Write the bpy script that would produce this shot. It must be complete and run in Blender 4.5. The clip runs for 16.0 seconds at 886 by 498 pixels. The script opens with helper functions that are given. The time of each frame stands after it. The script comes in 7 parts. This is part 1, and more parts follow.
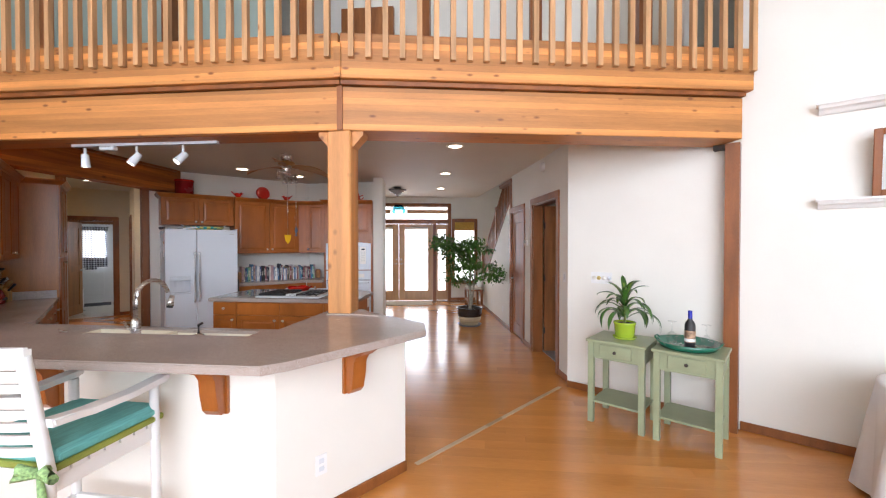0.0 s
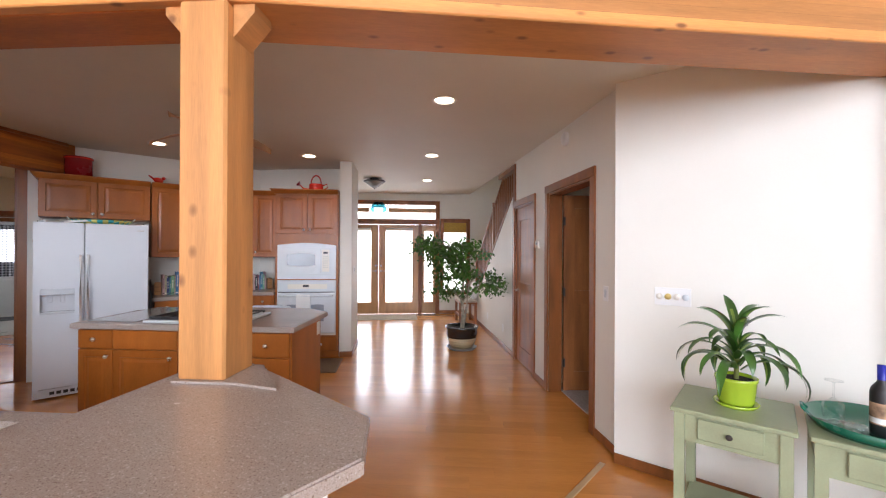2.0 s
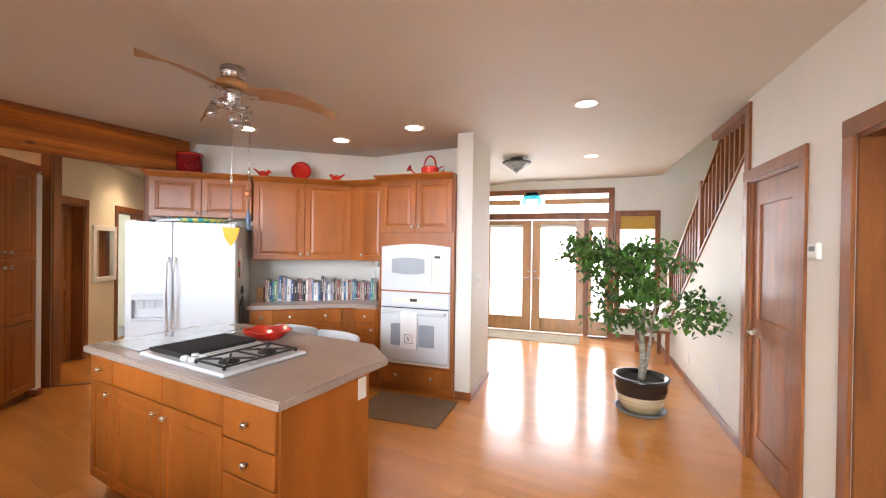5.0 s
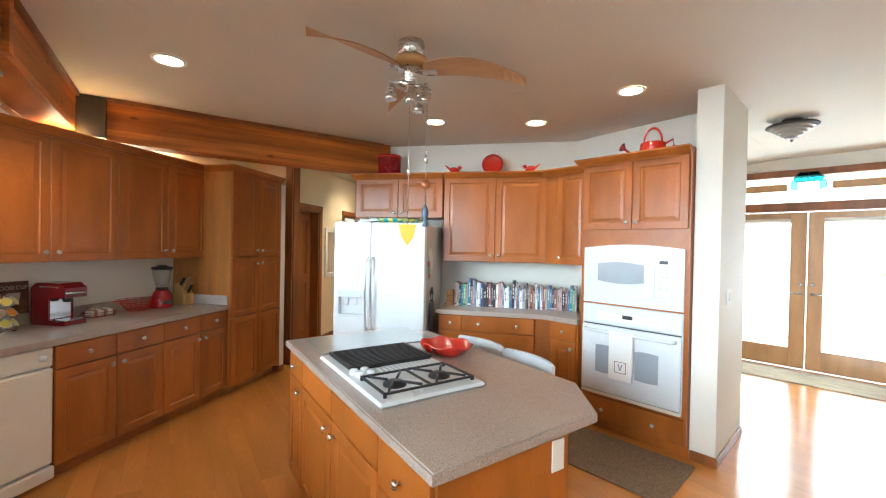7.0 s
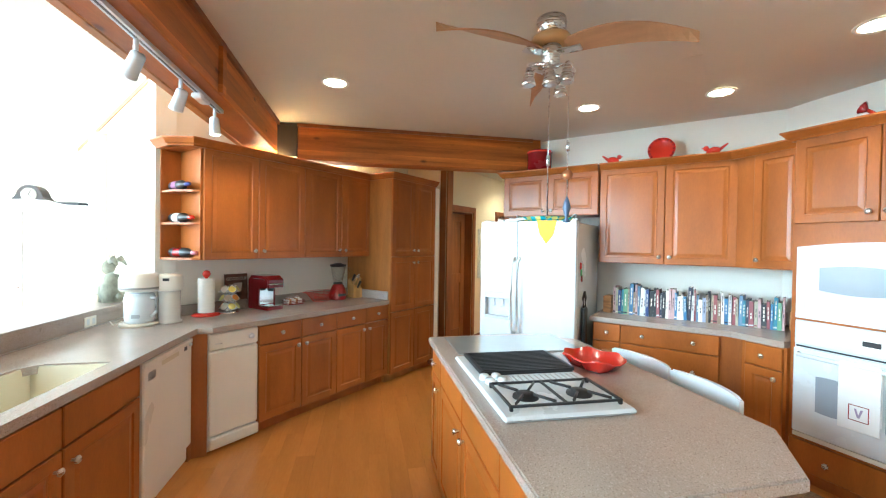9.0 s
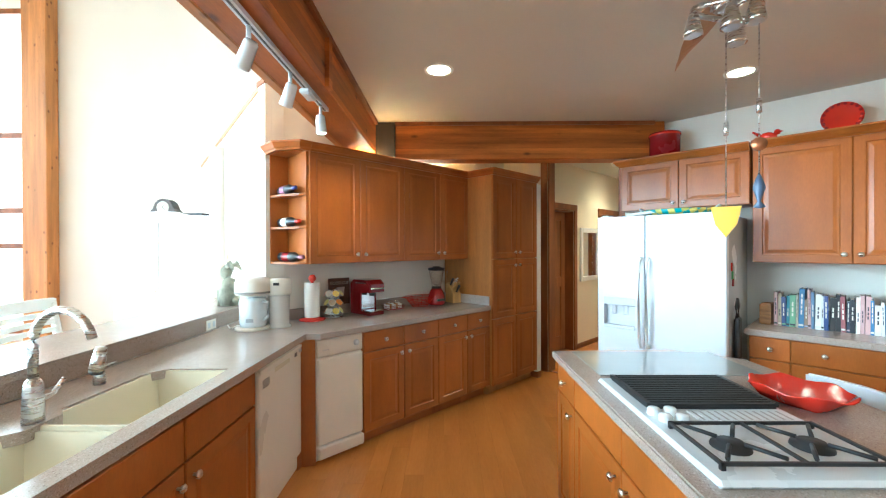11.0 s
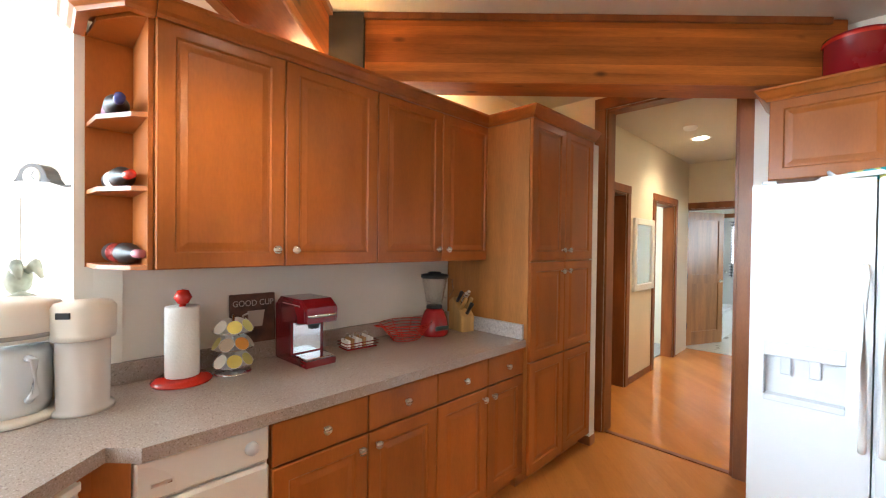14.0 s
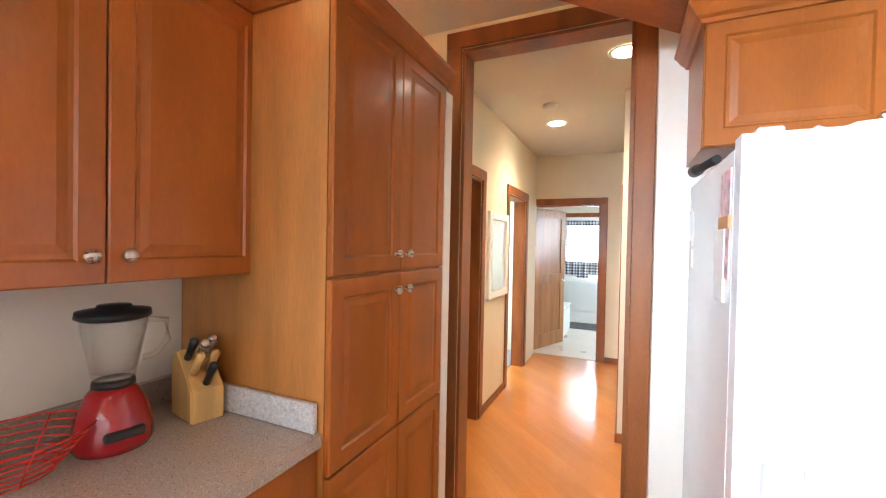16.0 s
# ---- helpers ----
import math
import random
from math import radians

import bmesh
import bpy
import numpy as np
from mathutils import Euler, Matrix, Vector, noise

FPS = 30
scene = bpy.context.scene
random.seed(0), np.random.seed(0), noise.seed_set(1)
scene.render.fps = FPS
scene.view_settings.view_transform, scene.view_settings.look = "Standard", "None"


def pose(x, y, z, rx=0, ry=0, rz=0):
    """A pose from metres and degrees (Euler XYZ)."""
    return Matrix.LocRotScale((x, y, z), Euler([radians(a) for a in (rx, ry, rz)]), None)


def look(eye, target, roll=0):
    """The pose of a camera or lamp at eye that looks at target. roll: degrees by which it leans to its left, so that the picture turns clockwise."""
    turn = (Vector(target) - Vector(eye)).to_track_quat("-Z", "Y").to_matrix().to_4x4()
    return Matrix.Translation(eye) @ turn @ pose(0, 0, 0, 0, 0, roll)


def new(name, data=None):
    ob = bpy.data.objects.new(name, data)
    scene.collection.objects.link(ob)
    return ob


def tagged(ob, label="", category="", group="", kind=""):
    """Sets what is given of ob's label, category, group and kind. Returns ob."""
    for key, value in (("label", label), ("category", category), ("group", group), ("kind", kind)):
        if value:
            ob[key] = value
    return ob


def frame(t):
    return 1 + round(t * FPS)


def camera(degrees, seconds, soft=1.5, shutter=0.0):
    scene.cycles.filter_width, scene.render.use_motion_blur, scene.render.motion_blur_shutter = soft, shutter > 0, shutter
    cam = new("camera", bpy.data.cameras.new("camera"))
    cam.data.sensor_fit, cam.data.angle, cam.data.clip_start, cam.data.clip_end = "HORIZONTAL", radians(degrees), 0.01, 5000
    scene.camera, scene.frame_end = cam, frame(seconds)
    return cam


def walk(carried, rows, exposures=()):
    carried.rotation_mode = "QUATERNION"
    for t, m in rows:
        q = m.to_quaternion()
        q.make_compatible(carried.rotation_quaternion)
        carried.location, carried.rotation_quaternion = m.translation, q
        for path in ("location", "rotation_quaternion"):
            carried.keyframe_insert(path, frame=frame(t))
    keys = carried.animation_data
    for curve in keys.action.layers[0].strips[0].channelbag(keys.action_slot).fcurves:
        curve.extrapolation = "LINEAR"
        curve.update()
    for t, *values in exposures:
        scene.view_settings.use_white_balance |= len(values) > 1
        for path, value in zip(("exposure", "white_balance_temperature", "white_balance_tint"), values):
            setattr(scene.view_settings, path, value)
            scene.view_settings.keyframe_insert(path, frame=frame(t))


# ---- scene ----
cam = camera(95.4, 16.0, soft=1.2)
PATH = [
    (0, (0.582, 0.327, 1.552), (0.387, 2.318, 1.524), -0.0),
    (0.5, (0.463, 0.658, 1.542), (0.303, 2.652, 1.525), 0.1),
    (1, (0.398, 1.022, 1.540), (0.253, 3.017, 1.533), 0.0),
    (1.5, (0.431, 1.427, 1.524), (0.291, 3.422, 1.521), 0.2),
    (2, (0.485, 1.844, 1.499), (0.343, 3.839, 1.502), 0.3),
    (2.5, (0.530, 2.233, 1.480), (0.383, 4.228, 1.494), 0.6),
    (3, (0.628, 2.577, 1.470), (0.467, 4.570, 1.489), 0.7),
    (3.2, (0.644, 2.713, 1.471), (0.469, 4.705, 1.487), 0.7),
    (5.3, (0.484, 3.761, 1.568), (-0.609, 5.436, 1.551), 0.9),
    (5.5, (0.439, 3.831, 1.571), (-0.723, 5.459, 1.551), 1.0),
    (6, (0.335, 4.013, 1.565), (-1.028, 5.477, 1.548), 1.1),
    (6.5, (0.219, 4.117, 1.563), (-1.308, 5.408, 1.543), 1.1),
    (7, (0.106, 4.162, 1.549), (-1.562, 5.265, 1.529), 1.1),
    (7.5, (0.036, 4.212, 1.542), (-1.741, 5.129, 1.526), 1.0),
    (8, (0.022, 4.270, 1.548), (-1.841, 4.995, 1.524), 1.0),
    (8.5, (0.020, 4.315, 1.543), (-1.904, 4.860, 1.516), 0.9),
    (9, (0.020, 4.336, 1.533), (-1.943, 4.716, 1.508), 0.9),
    (9.5, (0.007, 4.330, 1.526), (-1.978, 4.568, 1.502), 0.8),
    (10, (-0.015, 4.276, 1.528), (-2.012, 4.391, 1.498), 0.8),
    (10.2, (-0.047, 4.249, 1.527), (-2.046, 4.311, 1.499), 0.8),
    (12.3, (-1.007, 4.051, 1.473), (-3.006, 3.997, 1.473), -0.1),
    (12.5, (-1.118, 4.039, 1.474), (-3.117, 3.978, 1.460), 0.7),
    (13, (-1.408, 4.023, 1.494), (-3.407, 3.947, 1.469), 0.8),
    (13.5, (-1.693, 4.046, 1.475), (-3.691, 3.975, 1.449), 0.8),
    (14, (-1.984, 4.108, 1.482), (-3.984, 4.103, 1.457), 0.7),
    (14.5, (-2.277, 4.178, 1.498), (-4.269, 4.359, 1.473), 0.7),
    (15, (-2.548, 4.283, 1.498), (-4.515, 4.643, 1.468), 0.9),
    (15.5, (-2.816, 4.407, 1.504), (-4.744, 4.942, 1.477), 0.8),
    (16, (-3.131, 4.510, 1.496), (-5.002, 5.217, 1.466), 1.1),
]
EXPOSURES = [(0.0, -0.24, 6150, 18), (1.5, -0.18, 6150, 19), (3.0, 0.24, 6300, 20), (5.5, 0.98, 6300, 12), (7.0, 1.06, 5750, 1), (8.0, 1.25, 5450, -3), (10.0, 1.42, 5300, -6), (12.5, 0.88, 5050, -8), (14.0, 1.4, 5850, 6), (16.0, 1.96, 5800, 9)]
walk(cam, [(t, look(eye, target, roll)) for t, eye, target, roll in PATH], EXPOSURES)

# ---- world and daylight ----
world = bpy.data.worlds.new("sky")
scene.world = world
world.use_nodes = True
wn = world.node_tree.nodes
sky = wn.new("ShaderNodeTexSky")
sky.sky_type = "NISHITA"
sky.sun_disc = False
sky.sun_elevation, sky.sun_rotation = radians(40), radians(200)
world.node_tree.links.new(sky.outputs[0], wn["Background"].inputs[0])
wn["Background"].inputs[1].default_value = 0.12


def area_lamp(name, place, target, sx, sy, watts, colour, spread=180):
    data = bpy.data.lights.new(name, "AREA")
    data.shape, data.size, data.size_y, data.energy, data.color = "RECTANGLE", sx, sy, watts, colour
    data.spread = radians(spread)
    ob = new(name, data)
    ob.matrix_world = look(place, target)
    return ob


DAY = (0.85, 0.96, 1.03)
WARM = (1.0, 0.78, 0.5)
# Daylight from the great-room windows.
area_lamp("window_daylight", (0.9, -4.4, 2.7), (0.3, 3, 1.9), 8.0, 4.4, 400, DAY, 112)
# Added fill from the unseen right side of the great room.
area_lamp("window_daylight", (5.9, -0.2, 2.4), (0, 1.5, 2.0), 3.6, 3.6, 26, DAY)
E45, E10 = pose(0, 0, 0, 0, 0, 45), pose(0, 0, 0, 0, 0, 10)
area_lamp("door_daylight", E10 @ Vector((0.5, 11.3, 1.25)), E10 @ Vector((0.5, 5, 1.0)), 2.6, 2.2, 75, DAY)
area_lamp("door_daylight", E45 @ Vector((0.75, 13.9, 1.35)), E45 @ Vector((0.6, 8, 0.8)), 0.7, 1.0, 60, DAY)
# Added fill that brightens the back room; no window stands at this spot.
area_lamp("window_daylight", E45 @ Vector((1.8, 12.5, 1.5)), E45 @ Vector((0, 12.9, 1.0)), 0.9, 1.1, 13, DAY)

# Added fill inside the hall bedroom, whose wall has no window here.
area_lamp("window_daylight", E45 @ Vector((-2.4, 9.9, 1.5)), E45 @ Vector((0, 10.4, 1.2)), 1.1, 1.2, 26, DAY)


# ---- mesh helpers ----
def box(bm, x0, x1, y0, y1, z0, z1, bevel=0.0):
    made = bmesh.ops.create_cube(bm, size=1.0, matrix=Matrix.LocRotScale(
        ((x0 + x1) / 2, (y0 + y1) / 2, (z0 + z1) / 2), None, (abs(x1 - x0), abs(y1 - y0), abs(z1 - z0))))
    if bevel:
        edges = list({e for v in made["verts"] for e in v.link_edges})
        bmesh.ops.bevel(bm, geom=edges, offset=bevel, segments=1, affect="EDGES", clamp_overlap=True)
    return bm


def prism(bm, poly, z0, z1, bevel=0.0):
    low = [bm.verts.new((x, y, z0)) for x, y in poly]
    high = [bm.verts.new((x, y, z1)) for x, y in poly]
    n = len(poly)
    faces = [bm.faces.new(low[::-1]), bm.faces.new(high)]
    faces += [bm.faces.new((low[i], low[(i + 1) % n], high[(i + 1) % n], high[i])) for i in range(n)]
    if bevel:
        bmesh.ops.bevel(bm, geom=list(faces[1].edges) + list(faces[0].edges), offset=bevel, segments=2, affect="EDGES", clamp_overlap=True)
    bmesh.ops.recalc_face_normals(bm, faces=bm.faces)
    return bm


def lathe(bm, profile, seg=24, at=(0, 0, 0), turn=None):
    m = Matrix.Translation(at) @ (turn or Matrix())
    rings = []
    for r, z in profile:
        if r < 1e-5:
            rings.append([bm.verts.new(m @ Vector((0, 0, z)))])
        else:
            rings.append([bm.verts.new(m @ Vector((r * math.cos(2 * math.pi * i / seg), r * math.sin(2 * math.pi * i / seg), z))) for i in range(seg)])
    for a, b in zip(rings, rings[1:]):
        for i in range(seg):
            j = (i + 1) % seg
            if len(a) == 1 and len(b) > 1:
                bm.faces.new((a[0], b[j], b[i]))
            elif len(b) == 1 and len(a) > 1:
                bm.faces.new((a[i], a[j], b[0]))
            elif len(a) > 1:
                bm.faces.new((a[i], a[j], b[j], b[i]))
    for f in bm.faces:
        f.smooth = True
    return bm


def tube(bm, points, r, seg=8, cap=True):
    pts = [Vector(p) for p in points]
    rings, up = [], Vector((0, 0, 1))
    for i, p in enumerate(pts):
        d = (pts[min(i + 1, len(pts) - 1)] - pts[max(i - 1, 0)]).normalized()
        side = d.cross(up)
        if side.length < 0.1:
            side = d.cross(Vector((0, 1, 0)))
        side.normalize()
        other = side.cross(d)
        rr = r[i] if isinstance(r, (list, tuple)) else r
        rings.append([bm.verts.new(p + rr * (math.cos(a) * side + math.sin(a) * other)) for a in [2 * math.pi * k / seg for k in range(seg)]])
    for a, b in zip(rings, rings[1:]):
        for i in range(seg):
            f = bm.faces.new((a[i], a[(i + 1) % seg], b[(i + 1) % seg], b[i]))
            f.smooth = True
    if cap:
        bm.faces.new(rings[0][::-1])
        bm.faces.new(rings[-1])
    return bm


def mesh_of(name, bm, material):
    me = bpy.data.meshes.new(name)
    bmesh.ops.recalc_face_normals(bm, faces=bm.faces)
    bm.to_mesh(me)
    bm.free()
    me.materials.append(material)
    return me


def part(name, bm, material, parent, label=""):
    ob = new(name, mesh_of(name, bm, material))
    ob.parent = parent
    if label:
        ob["label"] = label
    return ob


def thing(name, m, label, category, group="", kind=""):
    ob = new(name)
    ob.empty_display_size = 0.1
    ob.matrix_world = m
    return tagged(ob, label, category, group, kind)


def solid(name, bm, material, m, label, category="", group="", kind=""):
    ob = new(name, mesh_of(name, bm, material))
    ob.matrix_world = m
    return tagged(ob, label, category, group, kind)


def structure(name, bm, material, label, m=Matrix(), category=""):
    return solid(name, bm, material, m, label, category, "", "structure")


def B(*a, **k):
    return box(bmesh.new(), *a, **k)


# ---- materials ----
def material(name, colour, rough=0.5, metal=0.0, vary=0.08, scale=3.0, stretch=(1, 1, 1), bump=0.0, bump_scale=60.0, coat=0.0,
             dark=None, fine=0.0, fine_scale=120.0, random_vary=0.0, spec=0.5, rough_vary=0.08, island=False):
    """Principled surface with two scales of mottling, roughness change and fine relief."""
    m = bpy.data.materials.new(name)
    m.use_nodes = True
    nt = m.node_tree
    n, l = nt.nodes, nt.links
    bs = n["Principled BSDF"]
    bs.inputs["Metallic"].default_value = metal
    bs.inputs["Coat Weight"].default_value = coat
    bs.inputs["Coat Roughness"].default_value = 0.16
    bs.inputs["Specular IOR Level"].default_value = spec
    tc = n.new("ShaderNodeTexCoord")
    mp = n.new("ShaderNodeMapping")
    mp.inputs["Scale"].default_value = stretch
    l.new(tc.outputs["Object"], mp.inputs[0])
    info = n.new("ShaderNodeObjectInfo")
    off = n.new("ShaderNodeVectorMath")
    off.operation = "MULTIPLY_ADD"
    l.new(info.outputs["Random"], off.inputs[0])
    off.inputs[1].default_value = (7.3, 3.1, 5.7)
    l.new(mp.outputs[0], off.inputs[2])
    big = n.new("ShaderNodeTexNoise")
    big.inputs["Scale"].default_value, big.inputs["Detail"].default_value = scale, 5
    l.new(off.outputs[0], big.inputs["Vector"])
    ramp = n.new("ShaderNodeValToRGB")
    c0 = dark or tuple(c * (1 - 2.2 * vary) for c in colour)
    c1 = tuple(min(1, c * (1 + vary)) for c in colour)
    ramp.color_ramp.elements[0].position, ramp.color_ramp.elements[1].position = 0.3, 0.72
    ramp.color_ramp.elements[0].color, ramp.color_ramp.elements[1].color = (*c0, 1), (*c1, 1)
    l.new(big.outputs["Fac"], ramp.inputs[0])
    out = ramp.outputs[0]
    if fine:
        small = n.new("ShaderNodeTexNoise")
        small.inputs["Scale"].default_value, small.inputs["Detail"].default_value = fine_scale, 3
        l.new(off.outputs[0], small.inputs["Vector"])
        mul = n.new("ShaderNodeMix")
        mul.data_type, mul.blend_type = "RGBA", "OVERLAY"
        mul.inputs[0].default_value = fine
        l.new(out, mul.inputs[6])
        l.new(small.outputs["Fac"], mul.inputs[7])
        out = mul.outputs[2]
    if random_vary:
        hsv = n.new("ShaderNodeHueSaturation")
        mr = n.new("ShaderNodeMapRange")
        mr.inputs[3].default_value, mr.inputs[4].default_value = 1 - random_vary, 1 + random_vary
        if island:
            geo = n.new("ShaderNodeNewGeometry")
            l.new(geo.outputs["Random Per Island"], mr.inputs[0])
        else:
            l.new(info.outputs["Random"], mr.inputs[0])
        l.new(mr.outputs[0], hsv.inputs["Value"])
        l.new(out, hsv.inputs["Color"])
        out = hsv.outputs[0]
    l.new(out, bs.inputs["Base Color"])
    rr = n.new("ShaderNodeMapRange")
    rr.inputs[3].default_value, rr.inputs[4].default_value = max(0.02, rough - rough_vary), min(1, rough + rough_vary)
    l.new(big.outputs["Fac"], rr.inputs[0])
    l.new(rr.outputs[0], bs.inputs["Roughness"])
    if bump:
        bn = n.new("ShaderNodeTexNoise")
        bn.inputs["Scale"].default_value, bn.inputs["Detail"].default_value = bump_scale, 4
        l.new(off.outputs[0], bn.inputs["Vector"])
        bp = n.new("ShaderNodeBump")
        bp.inputs["Strength"].default_value, bp.inputs["Distance"].default_value = bump, 0.004
        l.new(bn.outputs["Fac"], bp.inputs["Height"])
        l.new(bp.outputs[0], bs.inputs["Normal"])
    return m


def glowing(name, colour, strength):
    m = bpy.data.materials.new(name)
    m.use_nodes = True
    bs = m.node_tree.nodes["Principled BSDF"]
    bs.inputs["Base Color"].default_value = (*colour, 1)
    bs.inputs["Emission Color"].default_value = (*colour, 1)
    bs.inputs["Emission Strength"].default_value = strength
    return m


def clear_glass(name, tint=(1, 1, 1), rough=0.0):
    m = bpy.data.materials.new(name)
    m.use_nodes = True
    bs = m.node_tree.nodes["Principled BSDF"]
    bs.inputs["Base Color"].default_value = (*tint, 1)
    bs.inputs["Transmission Weight"].default_value = 1.0
    bs.inputs["Roughness"].default_value = rough
    bs.inputs["IOR"].default_value = 1.45
    return m


def add_knots(m, stretch, scale=1.6, colour=(0.12, 0.045, 0.015), size=0.1, lam=None):
    """Dark knots over a timber material; with lam, glued boards stacked along that axis, each in its own tone."""
    n, l = m.node_tree.nodes, m.node_tree.links
    bs = n["Principled BSDF"]
    src = bs.inputs["Base Color"].links[0].from_socket
    tc = n.new("ShaderNodeTexCoord")
    mp = n.new("ShaderNodeMapping")
    mp.inputs["Scale"].default_value = stretch
    l.new(tc.outputs["Object"], mp.inputs[0])
    if lam is not None:
        sep = n.new("ShaderNodeSeparateXYZ")
        l.new(tc.outputs["Object"], sep.inputs[0])
        rows = n.new("ShaderNodeMath")
        rows.operation = "MULTIPLY"
        rows.inputs[1].default_value = 21.0
        l.new(sep.outputs[lam], rows.inputs[0])
        whole = n.new("ShaderNodeMath")
        whole.operation = "FLOOR"
        l.new(rows.outputs[0], whole.inputs[0])
        wn1 = n.new("ShaderNodeTexWhiteNoise")
        wn1.noise_dimensions = "1D"
        l.new(whole.outputs[0], wn1.inputs["W"])
        tone = n.new("ShaderNodeMapRange")
        tone.inputs[3].default_value, tone.inputs[4].default_value = 0.62, 1.26
        l.new(wn1.outputs["Value"], tone.inputs[0])
        frac = n.new("ShaderNodeMath")
        frac.operation = "FRACT"
        l.new(rows.outputs[0], frac.inputs[0])
        joint = n.new("ShaderNodeMapRange")
        joint.inputs[1].default_value, joint.inputs[2].default_value = 0.0, 0.06
        joint.inputs[3].default_value, joint.inputs[4].default_value = 0.72, 1.0
        l.new(frac.outputs[0], joint.inputs[0])
        both = n.new("ShaderNodeMath")
        both.operation = "MULTIPLY"
        l.new(tone.outputs[0], both.inputs[0])
        l.new(joint.outputs[0], both.inputs[1])
        hv = n.new("ShaderNodeHueSaturation")
        l.new(both.outputs[0], hv.inputs["Value"])
        l.new(src, hv.inputs["Color"])
        src = hv.outputs[0]
    vor = n.new("ShaderNodeTexVoronoi")
    vor.inputs["Scale"].default_value = scale
    l.new(mp.outputs[0], vor.inputs["Vector"])
    ramp = n.new("ShaderNodeValToRGB")
    ramp.color_ramp.elements[0].position, ramp.color_ramp.elements[1].position = size * 0.4, size
    ramp.color_ramp.elements[0].color, ramp.color_ramp.elements[1].color = (0.85, 0.85, 0.85, 1), (0, 0, 0, 1)
    l.new(vor.outputs["Distance"], ramp.inputs[0])
    mix = n.new("ShaderNodeMix")
    mix.data_type = "RGBA"
    l.new(ramp.outputs[0], mix.inputs[0])
    l.new(src, mix.inputs[6])
    mix.inputs[7].default_value = (*colour, 1)
    l.new(mix.outputs[2], bs.inputs["Base Color"])
    return m


def speckled(name, colour, scale):
    """Solid-surface stone: dark, mid and pale flecks a few millimetres across over a slowly changing ground."""
    m = material(name, colour, 0.24, vary=0.05, scale=2.5, coat=0.15)
    n, l = m.node_tree.nodes, m.node_tree.links
    bs = n["Principled BSDF"]
    ground = bs.inputs["Base Color"].links[0].from_socket
    tc = n.new("ShaderNodeTexCoord")
    out = ground
    for size, low, high, tone, weight in ((scale, 0.30, 0.385, (0.17, 0.115, 0.085), 0.8), (scale * 0.9, 0.67, 0.60, (0.62, 0.56, 0.51), 0.5), (scale * 1.7, 0.36, 0.44, (0.27, 0.20, 0.165), 0.7)):
        tex = n.new("ShaderNodeTexNoise")
        tex.inputs["Scale"].default_value, tex.inputs["Detail"].default_value = size, 1.5
        l.new(tc.outputs["Object"], tex.inputs["Vector"])
        mask = n.new("ShaderNodeMapRange")
        mask.inputs[1].default_value, mask.inputs[2].default_value = low, high
        mask.inputs[3].default_value, mask.inputs[4].default_value = weight, 0.0
        l.new(tex.outputs["Fac"], mask.inputs[0])
        mix = n.new("ShaderNodeMix")
        mix.data_type = "RGBA"
        l.new(mask.outputs[0], mix.inputs[0])
        l.new(out, mix.inputs[6])
        mix.inputs[7].default_value = (*tone, 1)
        out = mix.outputs[2]
    l.new(out, bs.inputs["Base Color"])
    return m


WALL = material("wall_paint", (0.80, 0.775, 0.70), 0.6, vary=0.02, scale=1.5, bump=0.12, bump_scale=140, fine=0.04)
WALL_WARM = material("hall_paint", (0.80, 0.73, 0.575), 0.6, vary=0.02, scale=1.5, bump=0.12, bump_scale=140, fine=0.04)
GREEN_WALL = material("green_paint", (0.32, 0.40, 0.36), 0.6, vary=0.03, scale=1.5, bump=0.12, bump_scale=140)
CEIL = material("ceiling_paint", (0.69, 0.655, 0.565), 0.7, vary=0.02, scale=1.2, bump=0.2, bump_scale=110, fine=0.05)
CAB = material("cabinet_wood", (0.375, 0.112, 0.017), 0.34, vary=0.12, scale=2.6, stretch=(2.0, 2.0, 0.55), fine=0.14, fine_scale=60, coat=0.14, spec=0.36, bump=0.04, bump_scale=90, random_vary=0.07)
CAB_SIDE = material("cabinet_side_wood", (0.47, 0.19, 0.042), 0.38, vary=0.12, scale=3.5, stretch=(3, 3, 0.35), fine=0.22, fine_scale=50, coat=0.2, bump=0.04, random_vary=0.05)
TRIM = material("trim_wood", (0.28, 0.092, 0.022), 0.40, vary=0.18, scale=4, stretch=(2, 2, 0.4), fine=0.2, coat=0.1, spec=0.4, bump=0.05, random_vary=0.08)
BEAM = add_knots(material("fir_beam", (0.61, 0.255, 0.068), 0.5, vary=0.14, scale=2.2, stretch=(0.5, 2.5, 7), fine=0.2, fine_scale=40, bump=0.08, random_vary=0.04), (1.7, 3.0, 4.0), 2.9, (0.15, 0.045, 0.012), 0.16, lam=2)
# Darker beam wood: the shade on the kitchen side is put into the colour.
BEAM_SHADED = add_knots(material("shaded_beam_wood", (0.46, 0.140, 0.026), 0.5, spec=0.25, vary=0.16, scale=2.4, stretch=(0.5, 2.5, 7), fine=0.25, fine_scale=40, bump=0.08, random_vary=0.05), (1.5, 3.0, 3.5), 2.0, (0.10, 0.03, 0.01), 0.13, lam=2)
POST = add_knots(material("fir_post", (0.60, 0.262, 0.078), 0.48, vary=0.16, scale=2.2, stretch=(6, 6, 0.4), fine=0.2, fine_scale=40, bump=0.08), (3.0, 3.0, 2.0), 2.6, (0.17, 0.055, 0.016), 0.17)
FLOOR = material("maple_floor", (0.63, 0.258, 0.060), 0.2, vary=0.07, scale=1.6, stretch=(0.5, 3, 1), fine=0.12, fine_scale=30, coat=0.35, bump=0.02, bump_scale=20, random_vary=0.04)
